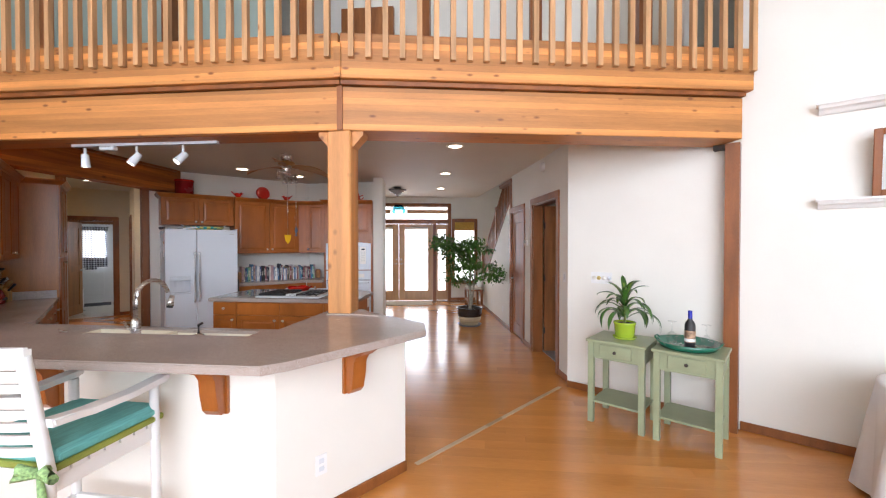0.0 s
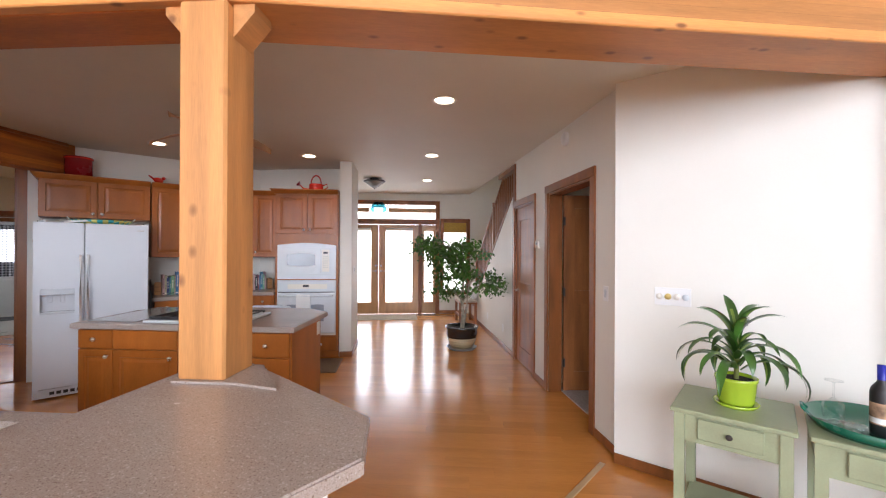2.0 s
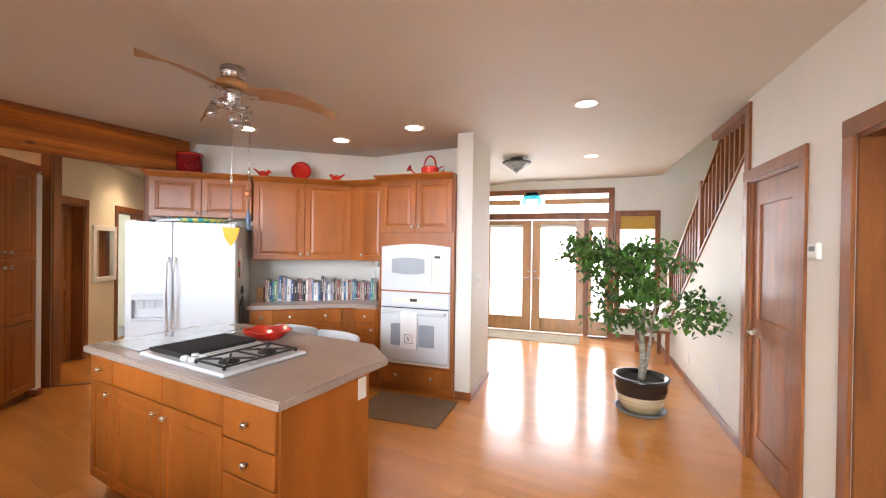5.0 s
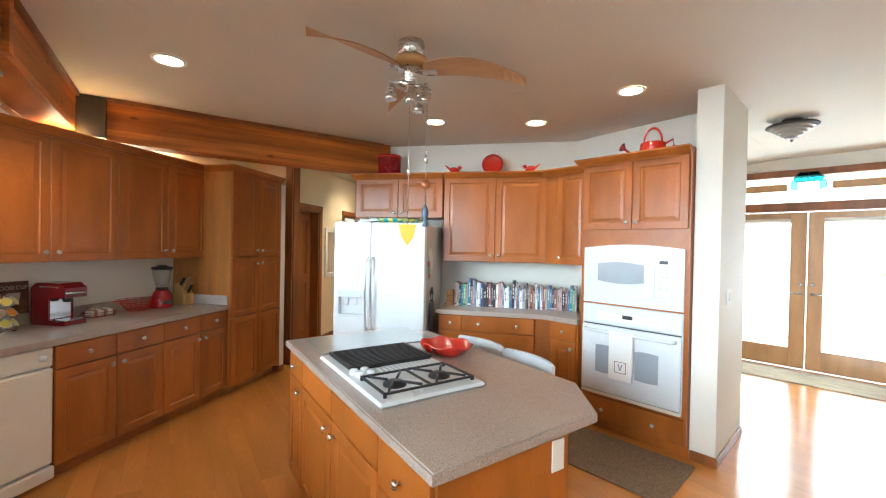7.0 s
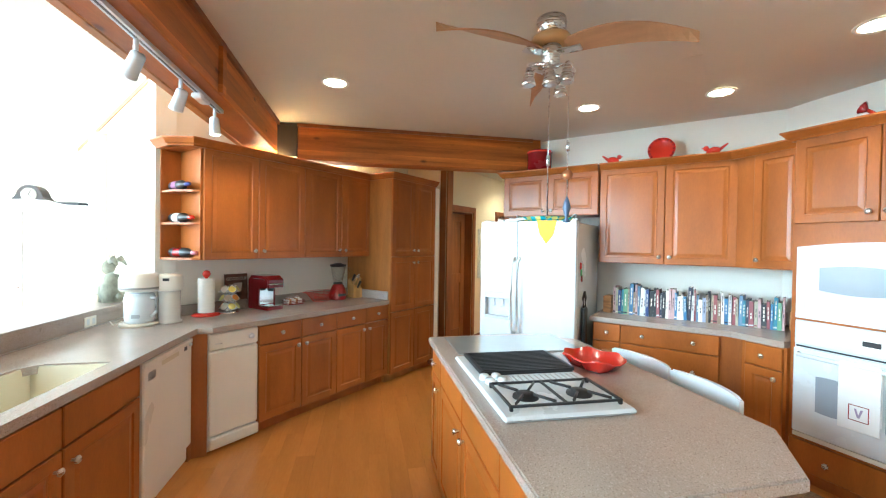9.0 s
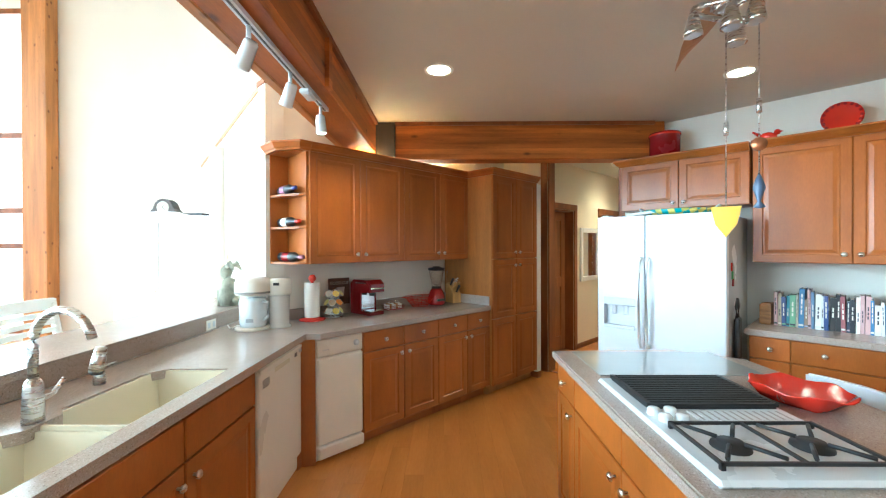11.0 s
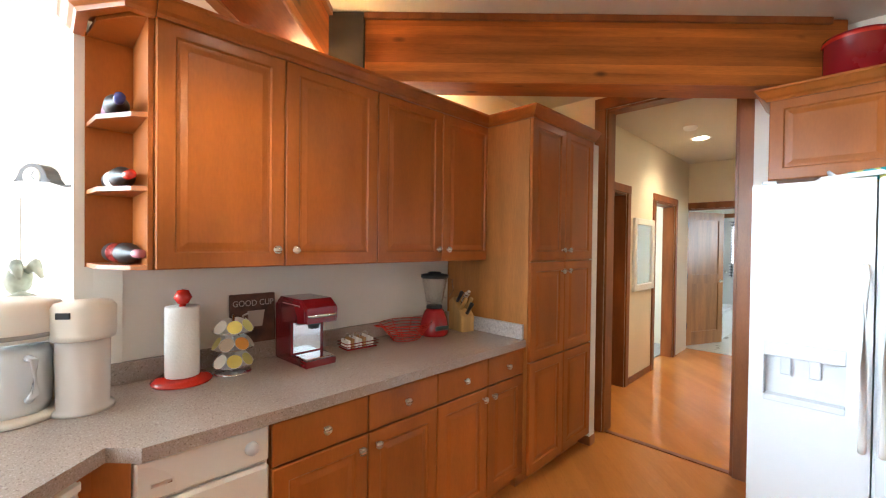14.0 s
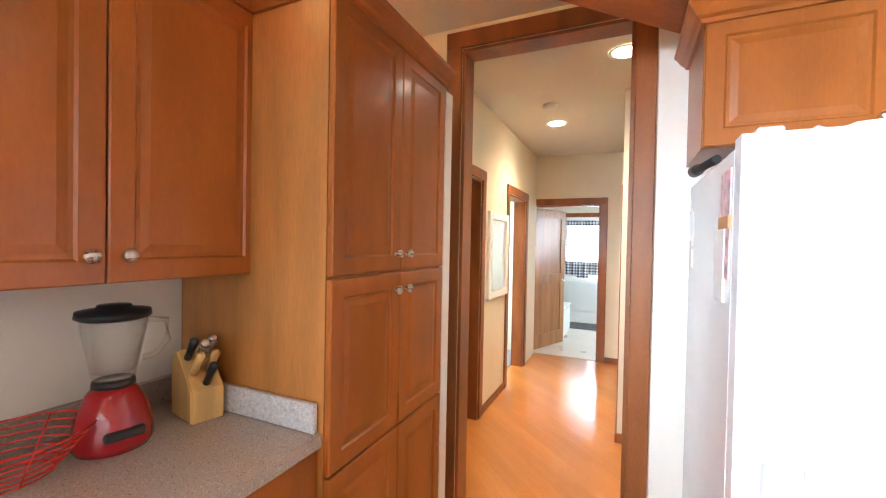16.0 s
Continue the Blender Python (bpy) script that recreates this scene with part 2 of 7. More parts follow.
FLOOR_FAR = material("maple_floor_far", (0.63, 0.258, 0.060), 0.2, vary=0.07, scale=1.6, stretch=(0.5, 3, 1), fine=0.12, fine_scale=30, coat=0.35, bump=0.02, bump_scale=20, random_vary=0.04, island=True)
COUNTER = speckled("speckled_counter", (0.405, 0.335, 0.292), 180.0)
WHITE = material("white_enamel", (0.68, 0.72, 0.75), 0.25, vary=0.01, coat=0.3)
WHITE_WARM = material("bisque_enamel", (0.78, 0.74, 0.66), 0.3, vary=0.015, coat=0.2)
WHITE_PAINT = material("white_paint", (0.82, 0.82, 0.80), 0.45, vary=0.02, bump=0.05)
STEEL = material("brushed_nickel", (0.62, 0.60, 0.57), 0.28, metal=1.0, vary=0.04, scale=20, stretch=(1, 1, 8))
CHROME = material("chrome", (0.8, 0.8, 0.8), 0.12, metal=1.0, vary=0.02)
BLACK = material("black_plastic", (0.018, 0.018, 0.02), 0.4, vary=0.1)
IRON = material("black_iron", (0.02, 0.02, 0.022), 0.55, vary=0.2, bump=0.1)
DARK_METAL = material("dark_steel_bracket", (0.045, 0.035, 0.03), 0.6, vary=0.2, bump=0.1)
RED = material("red_glaze", (0.60, 0.022, 0.011), 0.22, vary=0.08, coat=0.4)
RED_DARK = material("dark_red_enamel", (0.26, 0.01, 0.015), 0.25, vary=0.08, coat=0.4)
GREY_GLASS = material("oven_window", (0.33, 0.37, 0.42), 0.12, vary=0.05, coat=0.5)


def thin_glass(name, tint=(0.97, 0.98, 0.98), gloss=0.08):
    """Thin clear glass: see-through, with a faint sheen that grows at grazing angles."""
    m = bpy.data.materials.new(name)
    m.use_nodes = True
    n, l = m.node_tree.nodes, m.node_tree.links
    n.remove(n["Principled BSDF"])
    clear, sheen, mix = n.new("ShaderNodeBsdfTransparent"), n.new("ShaderNodeBsdfGlossy"), n.new("ShaderNodeMixShader")
    clear.inputs["Color"].default_value = (*tint, 1)
    sheen.inputs["Roughness"].default_value = 0.03
    lw = n.new("ShaderNodeLayerWeight")
    lw.inputs["Blend"].default_value = gloss
    l.new(lw.outputs["Facing"], mix.inputs[0])
    l.new(clear.outputs[0], mix.inputs[1])
    l.new(sheen.outputs[0], mix.inputs[2])
    l.new(mix.outputs[0], n["Material Output"].inputs["Surface"])
    return m


GLASS = thin_glass("window_glass", gloss=0.04)
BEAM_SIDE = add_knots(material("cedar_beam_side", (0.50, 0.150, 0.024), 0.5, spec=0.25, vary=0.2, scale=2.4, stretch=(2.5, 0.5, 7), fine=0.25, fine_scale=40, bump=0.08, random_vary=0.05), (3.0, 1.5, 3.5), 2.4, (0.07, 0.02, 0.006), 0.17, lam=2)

# ---- setting ----
LOFT, CEILZ = 3.05, 2.68
FIR_CAP = material("fir_cap", (0.55, 0.30, 0.12), 0.5, vary=0.15, scale=4)
L135 = pose(0, 0, 0, 0, 0, 135)
S180 = pose(0, 0, 0, 0, 0, 180)
E35 = E10 @ pose(2.36, 4.5, 0, 0, 0, -45) @ pose(0, -0.08, 0)


def wall(name, x0, x1, y0, y1, z0, z1, m=Matrix(), mat=WALL, label="smooth cream-white painted plaster wall", cuts=()):
    """A wall along its longer side; cuts are openings (from, to, bottom, top) along it."""
    bm = bmesh.new()
    long_x = (x1 - x0) >= (y1 - y0)
    lo, hi = (x0, x1) if long_x else (y0, y1)

    def piece(a0, a1, b0, b1):
        if a1 - a0 > 0.001 and b1 - b0 > 0.001:
            if long_x:
                box(bm, a0, a1, y0, y1, b0, b1)
            else:
                box(bm, x0, x1, a0, a1, b0, b1)
    at = lo
    for a0, a1, b0, b1 in sorted(cuts):
        piece(at, a0, z0, z1)
        piece(a0, a1, z0, b0)
        piece(a0, a1, b1, z1)
        at = a1
    piece(at, hi, z0, z1)
    return structure(name, bm, mat, label, m)


# floors and ceilings
FLOOR_OB = structure("floor", B(-16, 12, -6, 20, -0.2, -0.005), FLOOR, "honey-coloured glossy maple plank floor")
structure("floor_tile", B(-3.0, 3.0, 11.0, 14.2, 0.0, 0.006), material("pale_tile", (0.66, 0.62, 0.54), 0.3, vary=0.05, scale=3), "pale ceramic tile floor of the back room", E45)
structure("floor_carpet", B(2.5, 4.6, 4.4, 6.1, 0.0, 0.012), material("grey_carpet", (0.42, 0.42, 0.42), 0.95, vary=0.12, scale=60, bump=0.5, bump_scale=300), "grey carpet in the side room", E10)
structure("floor_bedroom", B(-2.45, -0.29, 9.14, 10.94, 0.0, 0.012), bpy.data.materials["grey_carpet"], "grey carpet in the bedroom off the hallway", E45)
bm = bmesh.new()
prism(bm, [(-4.1, 3.5), (-0.45, 3.5), (2.75, 4.06), (1.55, 4.85), (0.44, 11.3), (-3.4, 11.3), (-4.6, 8.5), (-4.1, 6.1)], CEILZ, CEILZ + 0.06)
for normal, dist in [((0, 1), d) for d in (5.5, 6.6, 7.8, 9.4)] + [((1, 0), d) for d in (-1.3, -0.06, 1.2)]:
    across = E10.to_3x3() @ Vector((*normal, 0))
    bmesh.ops.bisect_plane(bm, geom=bm.verts[:] + bm.edges[:] + bm.faces[:], plane_co=across * dist, plane_no=across)


def entry_rise(p):
    """Height that the ceiling gains over CEILZ on the way from the kitchen to the entry doors."""
    q = E10.inverted() @ Vector((p[0], p[1], 0))
    return 0.12 * min(1, max(0, (q.y - 5.5) / 5.65)) * min(1, max(0, (q.x + 1.3) / 1.24))


for v in bm.verts:
    v.co.z += entry_rise(v.co)
structure("ceiling", bm, CEIL, "pale painted ceiling over kitchen and entry")
structure("ceiling_hall", B(-2.6, 3.0, 5.9, 14.2, CEILZ + 0.002, CEILZ + 0.05), CEIL, "flat pale painted hallway ceiling", E45)
structure("ceiling_alcove", B(-0.7, 0.45, 5.0, 5.9, CEILZ + 0.002, CEILZ + 0.05), CEIL, "pale painted ceiling above the cabinets", E45)
structure("ceiling_great_room", B(-14, 12, -6, 18, 6.2, 6.3), CEIL, "high pale painted ceiling of the great room")
structure("floor_loft", prism(bmesh.new(), [(-6.8, 3.5), (-0.45, 3.5), (2.65, 4.02), (2.65, 7.4), (-6.8, 7.4)], 2.85, LOFT), CEIL, "loft floor edge above the kitchen")

# entry wing
wall("wall_entry_right", 2.36, 2.5, 4.42, 7.2, 0, 2.80, E10, cuts=[(4.92, 5.88, 0, 2.10), (6.38, 7.14, 0, 2.08)])
bm = prism(bmesh.new(), [(7.2, 0), (10.6, 0), (10.6, 0.14), (10.35, 0.28), (7.2, 2.30)], 2.36, 2.5)
structure("wall_stair", bm, WALL, "white plaster wall sloping down beside the stair", E10 @ Matrix(((0, 0, 1, 0), (1, 0, 0, 0), (0, 1, 0, 0), (0, 0, 0, 1))))
wall("wall_stairwell", 3.5, 3.64, 4.3, 11.3, 0, 6.2, E10)
wall("wall_entry_end", -1.4, 3.64, 11.15, 11.3, 0, 5.0, E10, cuts=[(-0.66, 1.60, 0, 2.56), (1.74, 2.38, 0.5, 2.14)])
wall("wall_pillar", -0.055, 0.11, 7.46, 8.27, 0, 2.80, E10)
wall("wall_entry_left", -1.4, -1.25, 8.27, 11.15, 0, 2.88, E10)
wall("wall_oven_back", -2.4, -0.06, 8.06, 8.2, 0, 2.78, E10)
wall("wall_side_room", 2.5, 4.6, 6.1, 6.24, 0, CEILZ, E10)
wall("wall_side_room_end", 4.6, 4.74, 4.0, 6.24, 0, CEILZ, E10)
wall("wall_console", 0, 1.5, 0, 0.14, 0, LOFT, E35)
wall("wall_great_right", 1.5, 6.2, -0.02, 0.14, 0, 6.2, E35)
# kitchen
wall("wall_fridge", 1.09, 3.75, 7.36, 7.46, 0, CEILZ, E45)
wall("wall_cabinets", -0.66, -0.52, 4.39, 7.47, 0, 2.80, E45)
structure("wall_cap", B(-0.67, -0.51, 4.38, 5.6, 2.80, 2.84), TRIM, "brown wooden cap along the wall top", E45)
structure("wall_cap", B(0.0, 4.17, -0.15, 0.01, 2.80, 2.84), FIR_CAP, "pale fir cap along the wall top", pose(-3.48, 2.735, 0, 0, 0, 217.3))
wall("wall_opening", -0.52, 1.12, 7.47, 7.6, 0, CEILZ, E45, WALL_WARM, cuts=[(0.14, 1.0, 0, 2.56)])
RET = pose(-3.48, 2.735, 0, 0, 0, 217.3)
wall("wall_return", 0, 4.17, -0.14, 0, 0, 2.80, RET)
# hallway
wall("wall_hall_left", -0.28, -0.14, 7.6, 10.95, 0, CEILZ, E45, WALL_WARM, cuts=[(7.84, 8.64, 0, 2.03), (9.52, 10.3, 0, 2.03)])
wall("wall_hall_right", 0.95, 1.09, 8.74, 10.95, 0, CEILZ, E45, WALL_WARM, cuts=[(9.9, 10.7, 0, 2.03)])
wall("wall_hall_side", 2.6, 2.74, 7.4, 11.0, 0, CEILZ, E45, WALL_WARM)
wall("wall_hall_end", -2.6, 2.6, 10.95, 11.08, 0, CEILZ, E45, WALL_WARM, cuts=[(-0.21, 0.68, 0, 2.03)])
wall("wall_bedroom", -2.6, -2.46, 4.53, 14.0, 0, CEILZ, E45)
wall("wall_back_room", -2.6, 2.6, 13.8, 13.95, 0, CEILZ, E45, WALL_WARM, cuts=[(-0.06, 0.5, 0.95, 1.96)])
wall("wall_back_side", 1.9, 2.04, 11.08, 13.8, 0, CEILZ, E45, WALL_WARM)
# Added unseen partition: keeps the bedroom fill out of the first hall room.
wall("wall_bedroom_split", -2.46, -0.28, 9.0, 9.14, 0, CEILZ, E45)
# great room
wall("wall_great_far", -6.95, -6.8, -4.75, 6.0, 0, 6.2, cuts=[(-4.53, -2.5, 0.12, 5.4)])
wall("wall_great_window", -6.95, 9.0, -4.75, -4.6, 0, 6.2, cuts=[(-6.55, -4.55, 0.12, 5.4), (-4.25, -2.25, 0.12, 5.4), (-1.95, 0.05, 0.12, 5.4), (0.35, 2.35, 0.12, 5.4), (2.65, 4.65, 0.12, 5.4)])
# Unseen wall that closes the great room; its window opening is assumed.
wall("wall_great_side", 6.6, 6.75, -4.6, 2.4, 0, 6.2, cuts=[(-1.8, 1.0, 0.6, 4.2)])
wall("wall_loft", -7, 6, 6.4, 6.55, LOFT, 6.2)
wall("wall_loft_green", -6.7, -1.9, 5.0, 5.14, LOFT, 6.2, mat=GREEN_WALL, label="sage-green painted wall of the loft")


# timber frame
def timber(name, bm, mat, label, m=Matrix()):
    return structure(name, bm, mat, label, m, "beam")


EB = pose(-0.445, 3.2, 0, 0, 0, 10)
LAM = "honey-coloured glue-laminated fir beam with small knots"
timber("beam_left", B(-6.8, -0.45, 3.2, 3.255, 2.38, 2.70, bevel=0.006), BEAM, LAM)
# Back layer of the same fir beam, coloured dark because it lies in shade.
timber("beam_left_back", B(-6.8, -0.45, 3.256, 3.5, 2.38, 2.70, bevel=0.006), BEAM_SHADED, "kitchen side of the fir beam, its shade put into a darker colour")
timber("beam_right", B(0.0, 3.12, 0.0, 0.30, 2.38, 2.70, bevel=0.006), BEAM, LAM, EB)
timber("cap_left", B(-6.8, -0.45, 3.17, 3.5, 2.705, 2.735), TRIM, "thin brown strip on top of the beam")
timber("cap_right", B(0.0, 3.12, -0.03, 0.30, 2.705, 2.735), TRIM, "thin brown strip on top of the beam", EB)
timber("rim_left", B(-6.8, -0.45, 3.14, 3.5, 2.74, 3.06, bevel=0.005), BEAM, "fir rim board below the loft railing")
timber("rim_right", B(0.0, 3.16, -0.06, 0.30, 2.74, 3.06, bevel=0.005), BEAM, "fir rim board below the loft railing", EB)
timber("beam_strap", B(-0.475, -0.435, 3.185, 3.20, 2.38, 2.70), TRIM, "brown cover strip over the beam joint")
timber("beam_strap_rim", B(-0.475, -0.425, 3.125, 3.14, 2.74, 2.98), BEAM, "fir cover strip over the rim joint")
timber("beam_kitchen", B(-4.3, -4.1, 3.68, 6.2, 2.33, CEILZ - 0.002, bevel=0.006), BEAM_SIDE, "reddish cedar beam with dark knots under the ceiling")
timber("beam_bracket", B(-4.33, -4.07, 3.501, 3.679, 2.35, CEILZ - 0.01), DARK_METAL, "dark steel bracket where two beams meet")
timber("beam_kitchen_strap", B(-2.56, -2.50, 3.501, 3.525, 2.38, CEILZ), BEAM_SHADED, "cover strip over the beam joint, in the same darkened colour")
timber("beam_ceiling_trim", B(-4.06, -0.45, 3.501, 3.525, CEILZ - 0.035, CEILZ - 0.002), TRIM, "brown trim between beam and ceiling")
timber("beam_ceiling_trim_side", B(-4.098, -4.08, 3.68, 6.1, CEILZ - 0.035, CEILZ - 0.003), TRIM, "brown trim between beam and ceiling")
timber("post", B(-0.555, -0.378, 3.2, 3.39, 1.03, 2.38, bevel=0.01), POST, "square honey-coloured fir post standing on the bar")
for x0, x1, xt in ((-0.635, -0.556, -0.556), (-0.377, -0.297, -0.377)):
    bm = bmesh.new()
    far = x0 if xt == x1 else x1
    prism(bm, [(xt, 2.26), (xt, 2.38), (far, 2.38), (far, 2.35)], -3.36, -3.24)
    timber("post_bracket", bm, POST, "small fir bracket at the post head", Matrix(((1, 0, 0, 0), (0, 0, -1, 0), (0, 1, 0, 0), (0, 0, 0, 1))))
timber("post_right", B(1.40, 1.50, -0.14, -0.001, 0, 2.37), TRIM, "brown timber post against the white wall", E35)
timber("post_right_bracket", B(1.31, 1.40, -0.08, -0.002, 2.34, 2.378), DARK_METAL, "dark bracket under the beam end", E35)
timber("post_window", B(-6.79, -6.58, -2.50, -2.10, 0, 6.2, bevel=0.01), POST, "tall fir corner post beside the windows")
for x in (-4.4, -2.1, 0.2, 2.5):
    timber("post_window", B(x - 0.12, x + 0.12, -4.598, -4.42, 0, 6.2), POST, "tall fir post between the windows")
for m in [pose(x, -4.68, 0) for x in (-6.55, -4.25, -1.95, 0.35, 2.65)] + [pose(-6.87, -2.52, 0, 0, 0, -90)]:
    w = thing("window_great", m, "tall timber-framed window of the great room", "window", kind="structure")
    for z in (0.12, 1.5, 2.08, 3.3, 5.32):
        part("rail", B(0, 2.0, -0.03, 0.05, z, z + 0.09), TRIM, w)
    for a in (0.0, 0.96, 1.92):
        part("stile", B(a, a + 0.08, -0.03, 0.05, 0.21, 5.32), TRIM, w)


# baseboards and casings
def baseboard(x0, x1, y0, y1, m=Matrix()):
    structure("baseboard", B(x0, x1, y0, y1, 0.003, 0.075, bevel=0.004), TRIM, "low brown wooden baseboard", m)


for a, b in ((4.42, 4.835), (5.965, 6.295), (7.225, 10.6)):
    baseboard(2.345, 2.359, a, b, E10)
baseboard(0, 1.39, -0.014, -0.001, E35)
baseboard(1.51, 6.0, -0.036, -0.021, E35)
baseboard(0.111, 0.125, 7.46, 8.27, E10)
baseboard(-0.05, 0.125, 7.445, 7.459, E10)
baseboard(1.69, 2.345, 11.134, 11.149, E10)
baseboard(-0.139, -0.125, 8.73, 9.42, E45)
baseboard(0.935, 0.949, 8.74, 9.8, E45)
baseboard(0.935, 1.09, 8.725, 8.739, E45)
baseboard(0.70, 0.949, 10.934, 10.949, E45)
EBW = pose(-0.485, 2.31, 0, 0, 0, 52.5)
baseboard(0.0, 0.90, -0.014, -0.001, EBW)
baseboard(-3.4, -0.49, 2.296, 2.309)


def casing(x0, x1, z1, y, m, wide=0.085, t=0.018, mat=TRIM, depth=0.14, floor=0.0):
    """Casing and jambs round an opening x0 to x1 in a wall whose face is at y, seen from -y."""
    c = thing("door_casing", m, "brown wooden casing round a doorway", "door casing", kind="structure")
    for a, b in ((x0 - wide, x0), (x1, x1 + wide)):
        part("jamb_trim", B(a, b, y - t, y - 0.001, floor, z1, bevel=0.004), mat, c)
    part("head_trim", B(x0 - wide, x1 + wide, y - t - 0.002, y - 0.001, z1, z1 + wide, bevel=0.004), mat, c)
    part("jamb", B(x0, x0 + 0.018, y, y + depth, 0, z1), mat, c)
    part("jamb", B(x1 - 0.018, x1, y, y + depth, 0, z1), mat, c)
    part("head_jamb", B(x0, x1, y, y + depth, z1 - 0.018, z1 - 0.001), mat, c)
    return c


def panel_door(name, m, w, h, mat, label, panels, knob_x=None, hinge_x=None, t=0.035, category="door"):
    """Door leaf in its own frame: x 0..w, thickness y 0..t, seen from -y; panels are (x0, x1, z0, z1)."""
    d = thing(name, m, label, category, kind="structure")
    bm = bmesh.new()
    box(bm, 0, w, 0.012, t - 0.012, 0, h)
    part("leaf", bm, mat, d)
    xs = sorted({0.0, w, *[p[0] for p in panels], *[p[1] for p in panels]})
    for side in ((0.0, 0.012), (t - 0.012, t)):
        part("stile", B(0, xs[1], *side, 0, h), mat, d)
        part("stile", B(xs[-2], w, *side, 0, h), mat, d)
        zs = [0.0]
        for p in sorted(panels, key=lambda q: q[2]):
            zs += [p[2], p[3]]
        zs.append(h)
        for a, b in zip(zs[::2], zs[1::2]):
            part("rail", B(xs[1], xs[-2], *side, a, b), mat, d)
    if knob_x is not None:
        k = bmesh.new()
        lathe(k, [(0.026, 0), (0.026, 0.006), (0.01, 0.01), (0.01, 0.045)], 16, (knob_x, 0, 0.95), pose(0, 0, 0, 90))
        tube(k, [(knob_x, -0.045, 0.95), (knob_x + (0.1 if knob_x < w / 2 else -0.1), -0.05, 0.95)], 0.009)
        part("door_handle", k, STEEL, d, "brushed nickel lever handle")
    if hinge_x is not None:
        for z in (0.25, 1.0, 1.75):
            part("hinge", B(hinge_x - 0.012, hinge_x + 0.012, -0.006, 0.0, z, z + 0.09), BLACK, d, "black steel hinge")
    return d


# right wall of the entry: its face looks towards -X, so the frame turns by -90
ER = E10 @ pose(2.36, 0, 0, 0, 0, -90)
casing(-5.88, -4.92, 2.10, 0.0, ER)
casing(-7.14, -6.38, 2.08, 0.0, ER)
MID = material("door_wood", (0.34, 0.128, 0.040), 0.42, vary=0.18, scale=3.5, stretch=(3, 3, 0.4), fine=0.2, fine_scale=50, coat=0.08, spec=0.35, bump=0.04, random_vary=0.05)
panel_door("door_closet", ER @ pose(-7.12, 0.02, 0.01), 0.72, 2.05, MID, "closed two-panel brown wooden closet door", [(0.11, 0.59, 0.2, 0.92), (0.11, 0.59, 1.06, 1.88)], knob_x=0.06, hinge_x=0.70)
panel_door("door_side_room", E10 @ pose(2.52, 5.855, 0.012, 0, 0, -4), 0.90, 2.07, MID, "brown wooden door standing open into the side room", [(0.11, 0.79, 0.2, 0.92), (0.11, 0.79, 1.06, 1.93)], hinge_x=0.0)
# cased opening to the hallway and doors in it
casing(0.14, 1.0, 2.56, 7.47, E45, wide=0.09, t=0.02, depth=0.13)
structure("corner_strip", B(0.05, 0.181, 7.169, 7.245, 0.07, 2.225, bevel=0.003), WHITE_PAINT, "white painted strip between pantry and opening", E45)
baseboard(0.05, 0.185, 7.168, 7.25, E45)
structure("threshold", B(0.16, 0.98, 7.48, 7.52, 0.001, 0.01), TRIM, "thin wooden threshold strip", E45)
HL = E45 @ pose(-0.14, 0, 0, 0, 0, 90)
casing(7.84, 8.64, 2.03, 0.0, HL)
casing(9.52, 10.3, 2.03, 0.0, HL)
casing(-0.21, 0.68, 2.03, 10.95, E45, depth=0.13)
HR = E45 @ pose(0.95, 0, 0, 0, 0, -90)
casing(-10.7, -9.9, 2.03, 0.0, HR)
panel_door("door_hall_first", HL @ pose(8.62, 0.16, 0.01, 0, 0, 178), 0.76, 2.0, MID, "brown wooden door in the hallway", [(0.11, 0.65, 0.2, 0.92), (0.11, 0.65, 1.06, 1.88)], hinge_x=0.0)
panel_door("door_hall_end", E45 @ pose(-0.18, 11.1, 0.01, 0, 0, 67), 0.8, 2.0, material("oak_door", (0.42, 0.185, 0.06), 0.38, vary=0.15, scale=3.5, stretch=(3, 3, 0.4), fine=0.2, fine_scale=50, coat=0.2), "light brown two-panel door standing open", [(0.11, 0.69, 0.2, 0.92), (0.11, 0.69, 1.06, 1.88)], knob_x=0.74, hinge_x=0.0)
panel_door("door_hall_side", HR @ pose(-10.68, 0.06, 0.01), 0.76, 2.0, MID, "brown wooden door at the side of the hallway", [(0.11, 0.65, 0.2, 0.92), (0.11, 0.65, 1.06, 1.88)])

# white back door with a window and curtains
d = thing("door_back", E45 @ pose(-0.24, 13.76, 0.0), "white back door with a curtained window", "door", kind="structure")
for a, b, c2, e in ((0, 0.18, 0, 2.05), (0.74, 0.92, 0, 2.05), (0.18, 0.74, 0, 0.95), (0.18, 0.74, 1.96, 2.05)):
    part("leaf", B(a, b, 0, 0.04, c2, e), WHITE_PAINT, d)
part("lower_panel", B(0.2, 0.72, -0.01, 0.0, 0.2, 0.8, bevel=0.004), WHITE_PAINT, d)
part("door_handle", lathe(bmesh.new(), [(0, -0.06), (0.028, -0.05), (0.028, -0.03), (0.01, -0.02), (0.01, 0.0)], 14, (0.07, 0, 1.0), pose(0, 0, 0, -90)), STEEL, d)
casing(-0.24, 0.68, 2.06, 13.8, E45, wide=0.08)
CHECK = material("gingham", (0.75, 0.77, 0.80), 0.9, vary=0.02)


